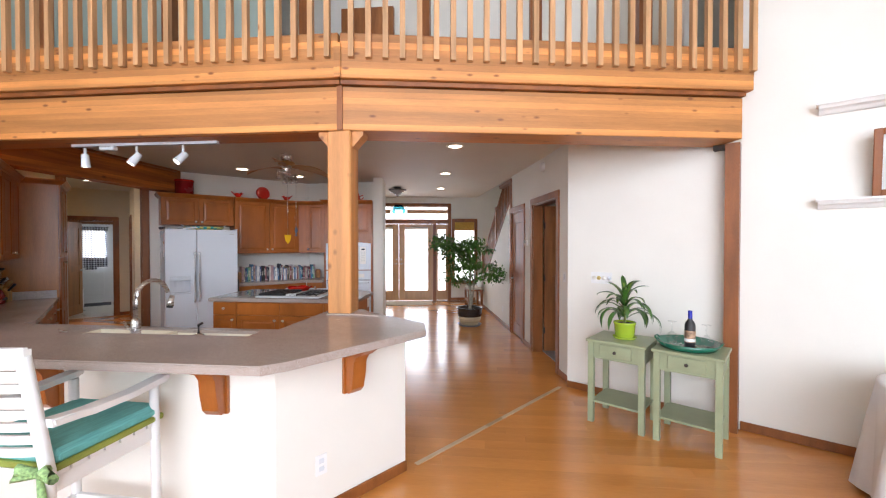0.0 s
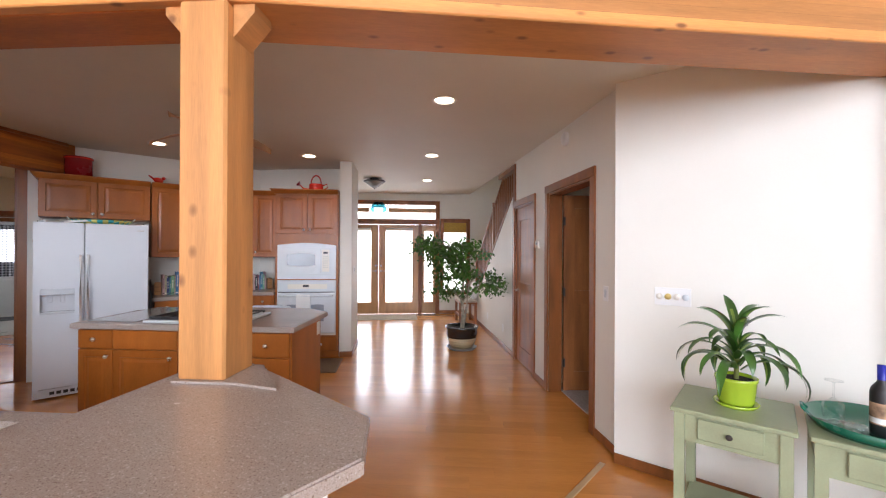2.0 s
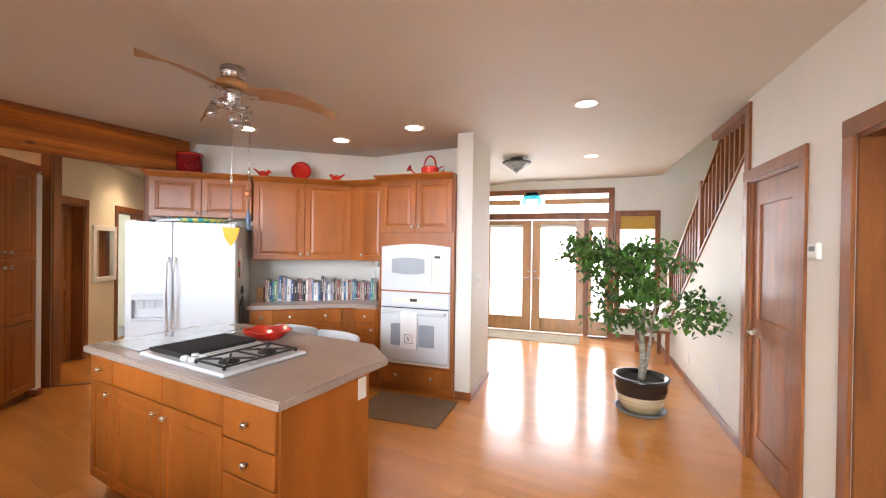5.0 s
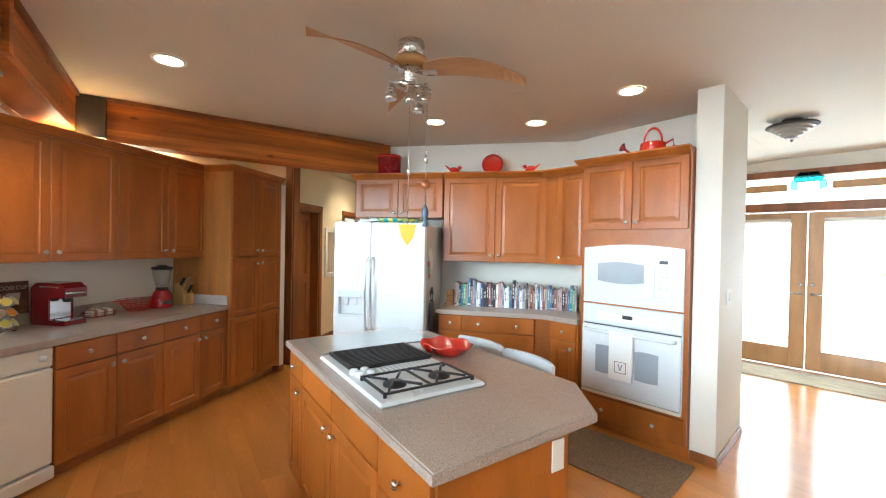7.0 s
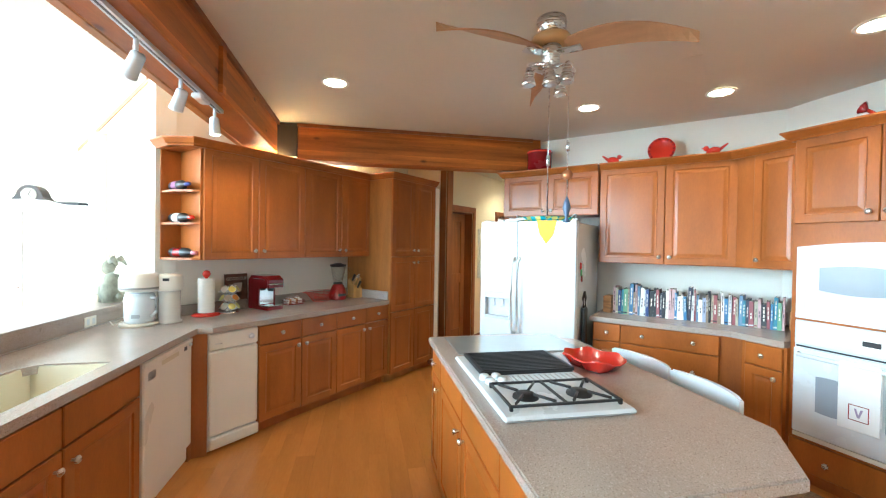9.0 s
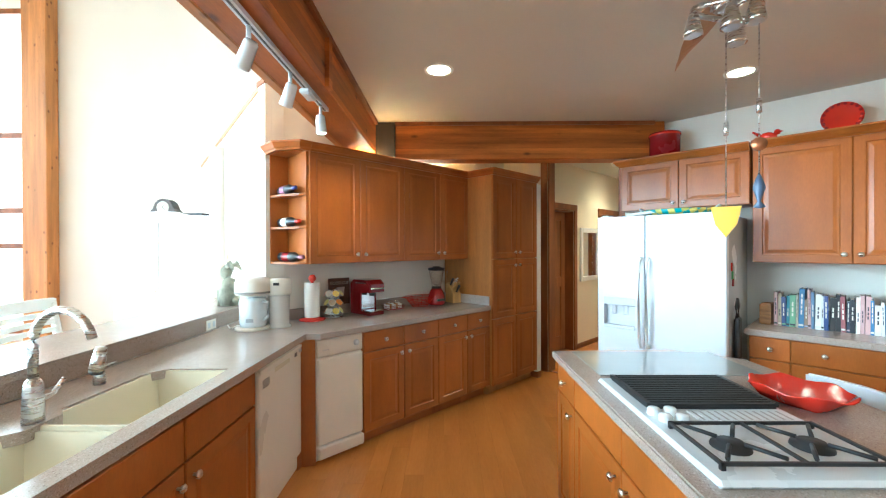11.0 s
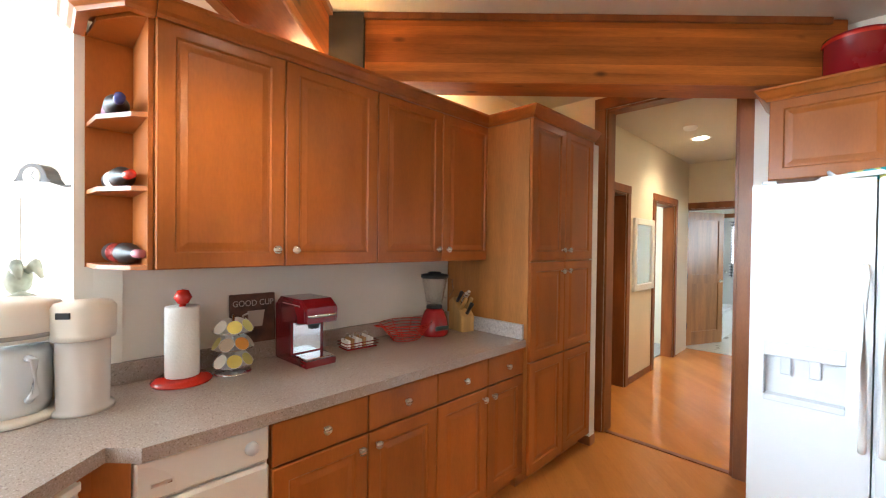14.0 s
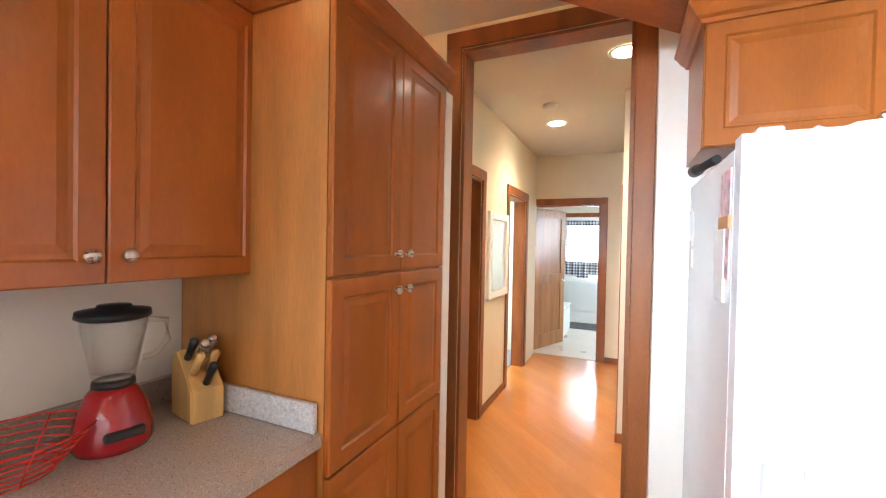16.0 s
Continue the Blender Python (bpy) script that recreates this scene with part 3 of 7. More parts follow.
def gingham(m, sx, dark=(0.03, 0.035, 0.05)):
    n, l = m.node_tree.nodes, m.node_tree.links
    tc = n.new("ShaderNodeTexCoord")
    sep = n.new("ShaderNodeSeparateXYZ")
    l.new(tc.outputs["Object"], sep.inputs[0])
    fac = []
    for axis in (0, 2):
        mul = n.new("ShaderNodeMath")
        mul.operation = "MULTIPLY"
        mul.inputs[1].default_value = sx
        l.new(sep.outputs[axis], mul.inputs[0])
        fr = n.new("ShaderNodeMath")
        fr.operation = "FRACT"
        l.new(mul.outputs[0], fr.inputs[0])
        gt = n.new("ShaderNodeMath")
        gt.operation = "GREATER_THAN"
        gt.inputs[1].default_value = 0.5
        l.new(fr.outputs[0], gt.inputs[0])
        fac.append(gt)
    add = n.new("ShaderNodeMath")
    l.new(fac[0].outputs[0], add.inputs[0])
    l.new(fac[1].outputs[0], add.inputs[1])
    half = n.new("ShaderNodeMath")
    half.operation = "MULTIPLY"
    half.inputs[1].default_value = 0.5
    l.new(add.outputs[0], half.inputs[0])
    ramp = n.new("ShaderNodeValToRGB")
    ramp.color_ramp.elements[0].color, ramp.color_ramp.elements[1].color = (0.78, 0.80, 0.83, 1), (*dark, 1)
    l.new(half.outputs[0], ramp.inputs[0])
    bs = n["Principled BSDF"]
    l.new(ramp.outputs[0], bs.inputs["Base Color"])
    bs.inputs["Transmission Weight"].default_value = 0.0
    bs.inputs["Subsurface Weight"].default_value = 0.0


gingham(CHECK, 18.0)
SHEER = material("sheer_gingham", (0.75, 0.77, 0.80), 0.9, vary=0.02)
gingham(SHEER, 18.0, (0.2, 0.22, 0.26))
sn, sl = SHEER.node_tree.nodes, SHEER.node_tree.links
lit = sn.new("ShaderNodeBsdfTranslucent")
blend = sn.new("ShaderNodeMixShader")
blend.inputs[0].default_value = 0.7
sl.new(sn["Principled BSDF"].inputs["Base Color"].links[0].from_socket, lit.inputs["Color"])
sl.new(sn["Principled BSDF"].outputs[0], blend.inputs[1])
sl.new(lit.outputs[0], blend.inputs[2])
sl.new(blend.outputs[0], sn["Material Output"].inputs["Surface"])


def cloth(w, h, waves, depth, nx=40, nz=8):
    bm = bmesh.new()
    grid = [[bm.verts.new((w * i / nx, depth * math.sin(waves * 2 * math.pi * i / nx) * (0.6 + 0.4 * j / nz), -h * j / nz)) for j in range(nz + 1)] for i in range(nx + 1)]
    for i in range(nx):
        for j in range(nz):
            bm.faces.new((grid[i][j], grid[i][j + 1], grid[i + 1][j + 1], grid[i + 1][j])).smooth = True
    return bm


cur = thing("curtain", E45 @ pose(-0.1, 13.70, 1.98), "black and white gingham cafe curtain", "curtain")
part("valance", cloth(0.66, 0.10, 9, 0.015), CHECK, cur)
part("panel", cloth(0.64, 0.84, 8, 0.012, 48), SHEER, cur, "sheer gingham panel").location = (0.01, 0.012, -0.01)
for k, drop in enumerate((0.26, 0.31, 0.24)):
    part("gathered_tier", cloth(0.235, drop, 2.5, 0.03, 24), CHECK, cur, "dark gathered gingham hem").location = (0.215 * k - 0.01, -0.02, -0.80)
part("rod", tube(bmesh.new(), [(-0.03, 0, 0.0), (0.69, 0, 0.0)], 0.008), STEEL, cur)

# french doors, sidelight, transom, window at the entry
FRAME = material("door_maple", (0.52, 0.28, 0.105), 0.36, vary=0.12, scale=3, stretch=(3, 3, 0.4), fine=0.15, coat=0.25, random_vary=0.04)
entry = thing("entry_door_frame", E10 @ pose(0, 11.12, 0), "brown wooden frame round the glazed entry doors", "door frame", kind="structure")
for a, b, c2, e in ((-0.72, -0.64, 0, 2.62), (1.60, 1.69, 0, 2.62), (-0.64, 1.60, 2.08, 2.20), (-0.72, 1.69, 2.54, 2.63), (1.20, 1.28, 0, 2.08)):
    part("frame", B(a, b, -0.02, 0.15, c2, e, bevel=0.005), TRIM, entry)
part("transom_pane", B(-0.64, 1.60, 0.08, 0.085, 2.20, 2.54), GLASS, entry)
for a, b in ((-0.64, 0.06), (0.50, 1.60)):
    part("shade", B(a, b, 0.055, 0.07, 2.36, 2.46), FRAME, entry, "brown shade rail")
for i, (x0, x1, g0, g1) in enumerate(((-0.64, 0.275, -0.5, 0.11), (0.285, 1.20, 0.44, 1.06), (1.28, 1.60, 1.335, 1.545))):
    leaf = thing("door_entry" if i < 2 else "sidelight", E10 @ pose(0, 11.15, 0), "glazed maple entry door with one long pane", "door", kind="structure")
    for a, b, c2, e in ((x0, g0, 0.01, 2.07), (g1, x1, 0.01, 2.07), (g0, g1, 0.01, 0.27), (g0, g1, 1.93, 2.07)):
        part("rail", B(a, b, 0, 0.045, c2, e, bevel=0.004), FRAME, leaf)
    part("pane", B(g0, g1, 0.02, 0.026, 0.27, 1.93), GLASS, leaf).visible_shadow = False
    if i < 2:
        part("roller_shade", lathe(bmesh.new(), [(0, g0), (0.028, g0), (0.028, g1), (0, g1)], 12, (0, -0.03, 1.96), pose(0, 0, 0, 0, 90)), WHITE_WARM, leaf, "rolled-up cream shade")
    hx = 0.22 if i == 0 else 0.34
    if i < 2:
        k = bmesh.new()
        lathe(k, [(0.024, 0), (0.024, 0.01), (0.009, 0.014), (0.009, 0.045)], 14, (hx, 0, 1.0), pose(0, 0, 0, 90))
        tube(k, [(hx, -0.045, 1.0), (hx + (-0.09 if i == 0 else 0.09), -0.05, 1.0)], 0.008)
        lathe(k, [(0.024, 0), (0.024, 0.012), (0, 0.014)], 14, (hx, 0, 1.12), pose(0, 0, 0, 90))
        part("door_handle", k, STEEL, leaf)
win = thing("window_entry", E10 @ pose(0, 11.12, 0), "brown-framed entry window with a woven shade", "window", kind="structure")
for a, b, c2, e in ((1.71, 1.79, 0.45, 2.22), (2.33, 2.41, 0.45, 2.22), (1.79, 2.33, 0.45, 0.53), (1.79, 2.33, 2.13, 2.22)):
    part("frame", B(a, b, -0.02, 0.15, c2, e, bevel=0.005), TRIM, win)
part("pane", B(1.79, 2.33, 0.08, 0.086, 0.53, 2.13), GLASS, win).visible_shadow = False
part("shade", B(1.79, 2.33, 0.03, 0.045, 1.9, 2.13), material("straw_shade", (0.62, 0.38, 0.07), 0.8, vary=0.2, scale=40, stretch=(1, 1, 6)), win, "ochre woven shade")

# outside the entry
BRIGHT = glowing("overcast_brightness", (0.97, 1.0, 1.0), 3.0)
SOFT = glowing("overcast_door_brightness", (0.97, 1.0, 1.0), 2.3)
for m, x0, x1, y, mt in ((E10, -4, 6, 13.6, SOFT), (E45, -1.5, 2.5, 15.0, BRIGHT)):
    structure("backdrop", B(x0, x1, y, y + 0.05, -0.1, 4.5), mt, "overexposed bright outdoors beyond the glass", m)
structure("backdrop", B(-9.0, -8.95, -7.0, 0.0, -0.5, 8.0), BRIGHT, "overexposed bright outdoors beyond the windows")
structure("backdrop", B(-12, 12, -8.0, -7.95, -0.5, 9.0), glowing("overcast_soft", (0.95, 0.99, 1.0), 2.2), "overexposed bright outdoors beyond the windows")

# stair railing above the sloping wall
rail = thing("stair_railing", E10, "dark reddish wooden stair railing with square balusters", "railing", kind="structure")
SKEW = Matrix(((0, 0, 1, 0), (1, 0, 0, 0), (0, 1, 0, 0), (0, 0, 0, 1)))


def along(poly, x0, x1):
    bm = prism(bmesh.new(), poly, x0, x1)
    bmesh.ops.transform(bm, matrix=SKEW, verts=bm.verts)
    return bm


def knee(y):
    return 2.30 - 0.64 * (y - 7.2)


part("slope_cap", along([(7.2, knee(7.2)), (10.35, knee(10.35)), (10.35, knee(10.35) + 0.035), (7.2, knee(7.2) + 0.035)], 2.345, 2.515), TRIM, rail)
part("handrail", along([(8.0, knee(8.0) + 0.84), (10.2, knee(10.2) + 0.84), (10.2, knee(10.2) + 0.90), (7.9, knee(7.9) + 0.87)], 2.40, 2.46), TRIM, rail)
part("end_trim", B(2.34, 2.52, 7.12, 7.199, 2.12, 2.68), TRIM, rail)
part("head_trim", B(2.34, 2.52, 7.2, 8.05, 2.62, 2.68), TRIM, rail)
y = 7.28
while y < 10.2:
    top = min(2.62, knee(y) + 0.85)
    part("baluster", B(2.415, 2.45, y, y + 0.035, knee(y) + 0.01, top), TRIM, rail)
    y += 0.125
part("newel", B(2.39, 2.48, 8.62, 8.71, knee(8.7) - 0.02, knee(8.7) + 0.98), TRIM, rail)
part("newel", B(2.38, 2.48, 10.2, 10.3, 0.2, 1.35), TRIM, rail)

# loft railing
BAL = add_knots(material("baluster_fir", (0.55, 0.31, 0.14), 0.5, vary=0.16, scale=3, stretch=(8, 8, 0.6), fine=0.2, random_vary=0.14), (4, 4, 1.2), 2.0, (0.25, 0.1, 0.03), 0.07)
for nm, m, x0, x1, yf in (("loft_railing", Matrix(), -5.6, -0.50, 3.14), ("loft_railing", EB, 0.055, 3.15, -0.06)):
    r = thing(nm, m, "fir loft railing with square balusters fixed to the rim", "railing", kind="structure")
    x = x1
    while x > x0:
        part("baluster", B(x - 0.038, x, yf - 0.040, yf - 0.001, 2.875, 4.0), BAL, r)
        x -= 0.122
    part("handrail", B(x0, x1, yf - 0.06, yf + 0.04, 4.0, 4.045), BAL, r)
for x, y, m in ((-5.0, 4.9, TRIM), (-3.3, 4.9, TRIM), (-1.75, 5.3, TRIM), (-0.2, 5.2, TRIM), (1.15, 5.3, TRIM), (2.3, 5.0, TRIM)):
    timber("post_loft", B(x, x + 0.14, y, y + 0.14, LOFT, 6.2), m, "brown post in the loft")
structure("door_loft", B(-1.55, -0.75, 6.3, 6.38, LOFT, LOFT + 2.05), MID, "brown wooden door in the loft", category="door")

# recessed ceiling lights
GLOW = glowing("lamp_glow", (1.0, 0.86, 0.62), 14.0)
CANTRIM = WHITE_PAINT


def recessed(x, y, m=Matrix(), z=CEILZ, watts=8):
    c = thing("recessed_light", m @ pose(x, y, z), "lit round recessed ceiling light with white trim", "ceiling light", "recessed ceiling lights")
    part("trim", lathe(bmesh.new(), [(0.098, -0.001), (0.095, -0.008), (0.078, -0.006), (0.074, -0.002)], 28), CANTRIM, c)
    part("lamp", lathe(bmesh.new(), [(0, -0.004), (0.074, -0.003)], 28), GLOW, c)
    data = bpy.data.lights.new("recessed_lamp", "SPOT")
    data.energy, data.spot_size, data.spot_blend, data.shadow_soft_size, data.color = watts, radians(140), 1.0, 0.06, (1, 0.8, 0.55) if watts < 30 else (1, 0.74, 0.45)
    lamp = new("recessed_lamp", data)
    lamp.matrix_world = m @ pose(x, y, z - 0.03)


for x, y in ((0.264, 5.02), (-0.034, 7.0), (-3.05, 6.14), (-2.52, 6.89), (-1.62, 6.93), (-2.99, 4.11), (-0.33, 9.13)):
    recessed(x, y, z=CEILZ + entry_rise((x, y)))
for x, y in ((0.34, 9.44), (0.95, 8.1)):
    recessed(x, y, E45, watts=34)
up = thing("cabinet_light", E45 @ pose(-0.36, 5.75, 2.30), "warm strip light on top of the wall cabinets", "strip light")
part("strip", B(-0.02, 0.02, -0.6, 0.6, 0.0, 0.02), GLOW, up)
data = bpy.data.lights.new("cabinet_lamp", "AREA")
data.shape, data.size, data.size_y, data.energy, data.color = "RECTANGLE", 0.04, 1.2, 6.5, (1, 0.50, 0.075)
new("cabinet_lamp", data).matrix_world = E45 @ pose(-0.36, 5.75, 2.332, 180)

# ---- kitchen cabinets ----
def front_panel(x0, x1, z0, z1, y=0.0, t=0.02, raised=True):
    """Cabinet door or drawer front facing -y, with a recessed moulded field."""
    bm = bmesh.new()
    box(bm, x0, x1, y - t, y - 0.001, z0, z1)
    face = min(bm.faces, key=lambda f: f.calc_center_median().y)
    edges = list(face.edges)
    bmesh.ops.bevel(bm, geom=edges, offset=0.004, segments=1, affect="EDGES")
    face = min(bm.faces, key=lambda f: f.calc_center_median().y)
    if raised:
        for thick, push in ((0.052, 0.0), (0.006, 0.007), (0.010, 0.0), (0.022, -0.005)):
            bmesh.ops.inset_region(bm, faces=[face], thickness=thick, depth=0.0, use_even_offset=True)
            if push:
                bmesh.ops.translate(bm, verts=list(face.verts), vec=(0, push, 0))
    return bm


KNOB = lathe(bmesh.new(), [(0.006, 0.0), (0.006, 0.012), (0.016, 0.018), (0.017, 0.025), (0.011, 0.031), (0, 0.032)], 14, (0, 0, 0), pose(0, 0, 0, 90))
KNOB_MESH = mesh_of("knob", KNOB, STEEL)


def knob(x, z, y, parent):
    k = new("knob", KNOB_MESH)
    k.parent = parent
    k.location = (x, y, z)
    return k


def cabinet(name, m, x0, x1, yf, yb, z0, z1, fronts, label, toe=True, crown=0.0, crown_ends=(0, 0), group="", body=CAB):
    """A unit whose fronts face -y. fronts: (kind, x0, x1, z0, z1, knobs)."""
    c = thing(name, m @ pose(x0, yf, 0), label, "cabinet", group)
    w, d = x1 - x0, yb - yf
    bm = bmesh.new()
    if toe:
        box(bm, 0, w, 0.002, d, 0.1, z1)
        box(bm, 0, w, 0.07, d, 0.0, 0.1)
    else:
        box(bm, 0, w, 0.002, d, z0, z1)
    part("body", bm, body, c)
    for kind, a, b, e, f, knobs in fronts:
        p = part("drawer" if kind == "drawer" else "door", front_panel(a - x0 + 0.002, b - x0 - 0.002, e + 0.002, f - 0.002, raised=kind == "door"), CAB, c)
        for kx, kz in knobs:
            knob(kx - x0, kz, -0.02, p)
    if crown:
        prof = [(0.0, 0.0), (-0.012, 0.0), (-0.018, 0.012), (-0.03, 0.02), (-0.048, 0.045), (-0.055, 0.05), (-0.055, 0.062), (0.0, 0.062)]
        bm = bmesh.new()
        a0, a1 = crown_ends
        ra = [bm.verts.new((-a0 * (-y) if a0 else 0.0, y - 0.02, crown + z)) for y, z in prof]
        rb = [bm.verts.new((w + (a1 * (-y) if a1 else 0.0), y - 0.02, crown + z)) for y, z in prof]
        n = len(prof)
        for i in range(n):
            bm.faces.new((ra[i], ra[(i + 1) % n], rb[(i + 1) % n], rb[i]))
        bm.faces.new(ra)
        bm.faces.new(rb[::-1])
        if a0:
            front = [bm.verts.new((y, y - 0.02, crown + z)) for y, z in prof]
            rear = [bm.verts.new((y, d, crown + z)) for y, z in prof]
            for i in range(n):
                bm.faces.new((front[i], rear[i], rear[(i + 1) % n], front[(i + 1) % n]))
            bm.faces.new(front)
            bm.faces.new(rear[::-1])
        box(bm, 0.001, w - 0.001, -0.018, d - 0.001, z1 + 0.001, crown + 0.061)
        part("crown_moulding", bm, CAB, c)
    return c


MAPLE = "reddish-brown stained maple"
# run along the long wall: local x is the way along it, fronts face the room
UP = f"{MAPLE} wall cabinet with two raised-panel doors"
for a, b, c2 in ((4.58, 5.03, 5.50), (5.50, 5.955, 6.40)):
    cabinet("wall_cabinet", L135, a, c2, 0.18, 0.51, 1.38, 2.25, [("door", a, b, 1.38, 2.25, [(b - 0.04, 1.45)]), ("door", b, c2, 1.38, 2.25, [(b + 0.04, 1.45)])],
            UP, toe=False, crown=2.235, group="wall cabinets")
shelf = thing("end_shelf", L135 @ pose(4.42, 0.18, 0), f"open {MAPLE} end shelf holding wine bottles", "shelf")
part("back_panel", B(0, 0.158, 0.318, 0.33, 1.38, 2.25), CAB, shelf)
part("side_panel", B(0.142, 0.158, 0.0, 0.317, 1.38, 2.25), CAB, shelf)
for z in (1.38, 1.65, 1.90, 2.235):
    part("shelf", prism(bmesh.new(), [(0.005, 0.317), (0.141, 0.317), (0.141, 0.0), (0.10, 0.03), (0.02, 0.16)], z, z + 0.016), CAB, shelf)
bm = bmesh.new()
loops = []
for o, z in ((0.0, 2.235), (0.032, 2.235), (0.038, 2.247), (0.05, 2.255), (0.068, 2.28), (0.075, 2.285), (0.075, 2.297), (0.0, 2.2975)):
    loops.append([bm.verts.new((x, y, z)) for x, y in ((-o, 0.33), (-o, 0.14 - 0.41 * o), (0.09 - 0.41 * o, -o), (0.158, -o))])
for p, q in zip(loops, loops[1:]):
    for k in range(3):
        bm.faces.new((p[k], p[k + 1], q[k + 1], q[k]))
for k in (0, 3):
    bm.faces.new([p[k] for p in loops])
bm.faces.new(loops[-1] + [bm.verts.new((0.158, 0.33, 2.2975))])
part("crown_moulding", bm, CAB, shelf)
for i, z in enumerate((1.397, 1.667, 1.917)):
    b = thing("wine_bottle", L135 @ pose(4.50, 0.485, z + 0.038, 90, 0, 10 - 6 * i), "dark wine bottle lying on its side", "bottle", "wine bottles on the end shelf")
    part("body", lathe(bmesh.new(), [(0, 0), (0.036, 0.002), (0.037, 0.01), (0.037, 0.17), (0.03, 0.19), (0.015, 0.215), (0.0145, 0.24)], 18), BLACK, b)
    part("label", lathe(bmesh.new(), [(0.0375, 0.05), (0.0375, 0.13)], 18), (RED_DARK, WHITE_PAINT, material("violet_label", (0.35, 0.16, 0.3), 0.5))[i % 3], b)
    part("foil", lathe(bmesh.new(), [(0.0155, 0.235), (0.0155, 0.285), (0, 0.286)], 14), (material("pink_foil", (0.5, 0.2, 0.25), 0.35), RED, material("blue_foil", (0.05, 0.06, 0.25), 0.3))[i], b)

BASE = f"{MAPLE} base cabinet with a drawer over a door"
for a, b, side in ((4.86, 5.25, 1), (5.25, 5.64, 0), (5.64, 6.02, 1), (6.02, 6.36, 0)):
    kx = b - 0.04 if side else a + 0.04
    cabinet("base_cabinet", L135, a, b, -0.12, 0.51, 0.1, 0.872, [("drawer", a, b, 0.712, 0.866, [((a + b) / 2, 0.79)]), ("door", a, b, 0.105, 0.708, [(kx, 0.655)])], BASE, group="base cabinets along the wall")
solid("corner_filler", prism(bmesh.new(), [(-3.025, 3.15), (-3.065, 3.16), tuple((E45 @ Vector((0.115, 4.482, 0)))[:2]), tuple((E45 @ Vector((-0.3, 4.482, 0)))[:2]), (-3.025, 2.75)], 0.0, 0.872), CAB, Matrix(), f"narrow {MAPLE} filler panel at the corner", "cabinet")
tall = cabinet("pantry_cabinet", L135, 6.36, 7.165, -0.16, 0.51, 0.1, 2.25, [
    ("door", 6.36, 6.765, 1.385, 2.25, [(6.725, 1.45)]), ("door", 6.765, 7.165, 1.385, 2.25, [(6.805, 1.45)]),
    ("door", 6.36, 6.765, 0.78, 1.38, [(6.725, 1.315)]), ("door", 6.765, 7.165, 0.78, 1.38, [(6.805, 1.315)]),
    ("door", 6.36, 6.765, 0.1, 0.775, []), ("door", 6.765, 7.165, 0.1, 0.775, [])], f"tall {MAPLE} pantry cabinet with six doors", crown=2.235, crown_ends=(1, 0), body=CAB_SIDE)

# run behind the fridge and the books
cabinet("fridge_cabinet", E45, 1.20, 2.165, 7.0, 7.355, 1.83, 2.25, [("door", 1.20, 1.68, 1.83, 2.25, [(1.64, 1.88)]), ("door", 1.68, 2.165, 1.83, 2.25, [(1.72, 1.88)])],
        f"{MAPLE} cabinet over the fridge", toe=False, crown=2.235, crown_ends=(1, 0))
cabinet("wall_cabinet", E45, 2.18, 3.22, 7.0, 7.355, 1.385, 2.25, [("door", 2.18, 2.715, 1.385, 2.25, [(2.675, 1.45)]), ("door", 2.715, 3.22, 1.385, 2.25, [(2.755, 1.45)])],
        f"wide {MAPLE} wall cabinet above the books", toe=False, crown=2.235, group="wall cabinets")
c = cabinet("wall_cabinet", E10, -1.395, -0.905, 7.56, 8.05, 1.385, 2.25, [("door", -1.24, -0.92, 1.385, 2.25, [(-1.2, 1.45)])], f"narrow {MAPLE} wall cabinet in the corner", toe=False, crown=2.235, group="wall cabinets")
cabinet("base_cabinet", E45, 2.19, 2.42, 6.78, 7.35, 0.1, 0.872, [("drawer", 2.19, 2.42, 0.712, 0.866, [(2.31, 0.79)]), ("door", 2.19, 2.42, 0.105, 0.708, [])], f"narrow {MAPLE} base cabinet beside the fridge", group="base cabinets under the books")
cabinet("base_cabinet", E45, 2.42, 3.12, 6.78, 7.35, 0.1, 0.872, [("drawer", 2.42, 3.12, 0.712, 0.866, [(2.59, 0.79), (2.95, 0.79)]), ("drawer", 2.42, 3.12, 0.42, 0.708, [(2.59, 0.56), (2.95, 0.56)]), ("drawer", 2.42, 3.12, 0.105, 0.416, [(2.59, 0.27), (2.95, 0.27)])],
        f"wide {MAPLE} drawer cabinet under the books", group="base cabinets under the books")
cabinet("corner_cabinet", E45, 3.12, 3.27, 6.79, 7.35, 0.1, 0.872, [], f"{MAPLE} corner filler under the books")
cabinet("base_cabinet", E10, -1.19, -0.905, 7.375, 8.0, 0.1, 0.872, [("drawer", -1.16, -0.92, 0.712, 0.866, [(-1.04, 0.79)]), ("door", -1.16, -0.92, 0.105, 0.708, [(-0.96, 0.65)])], f"narrow {MAPLE} base cabinet beside the ovens", group="base cabinets under the books")
cabinet("oven_cabinet", E10, -0.90, -0.062, 7.40, 8.055, 0.1, 2.25, [("door", -0.89, -0.475, 1.70, 2.25, [(-0.515, 1.76)]), ("door", -0.475, -0.072, 1.70, 2.25, [(-0.435, 1.76)]), ("drawer", -0.89, -0.072, 0.105, 0.30, [(-0.68, 0.2), (-0.28, 0.2)])],
        f"tall {MAPLE} cabinet housing the microwave and oven", crown=2.245, crown_ends=(1, 0))
for nm, bm in (("backsplash_books", B(2.19, 3.7, 7.335, 7.357, 0.915, 1.02)), ):
    solid(nm, bm, COUNTER, E45, "low speckled grey-brown counter backsplash", "backsplash")

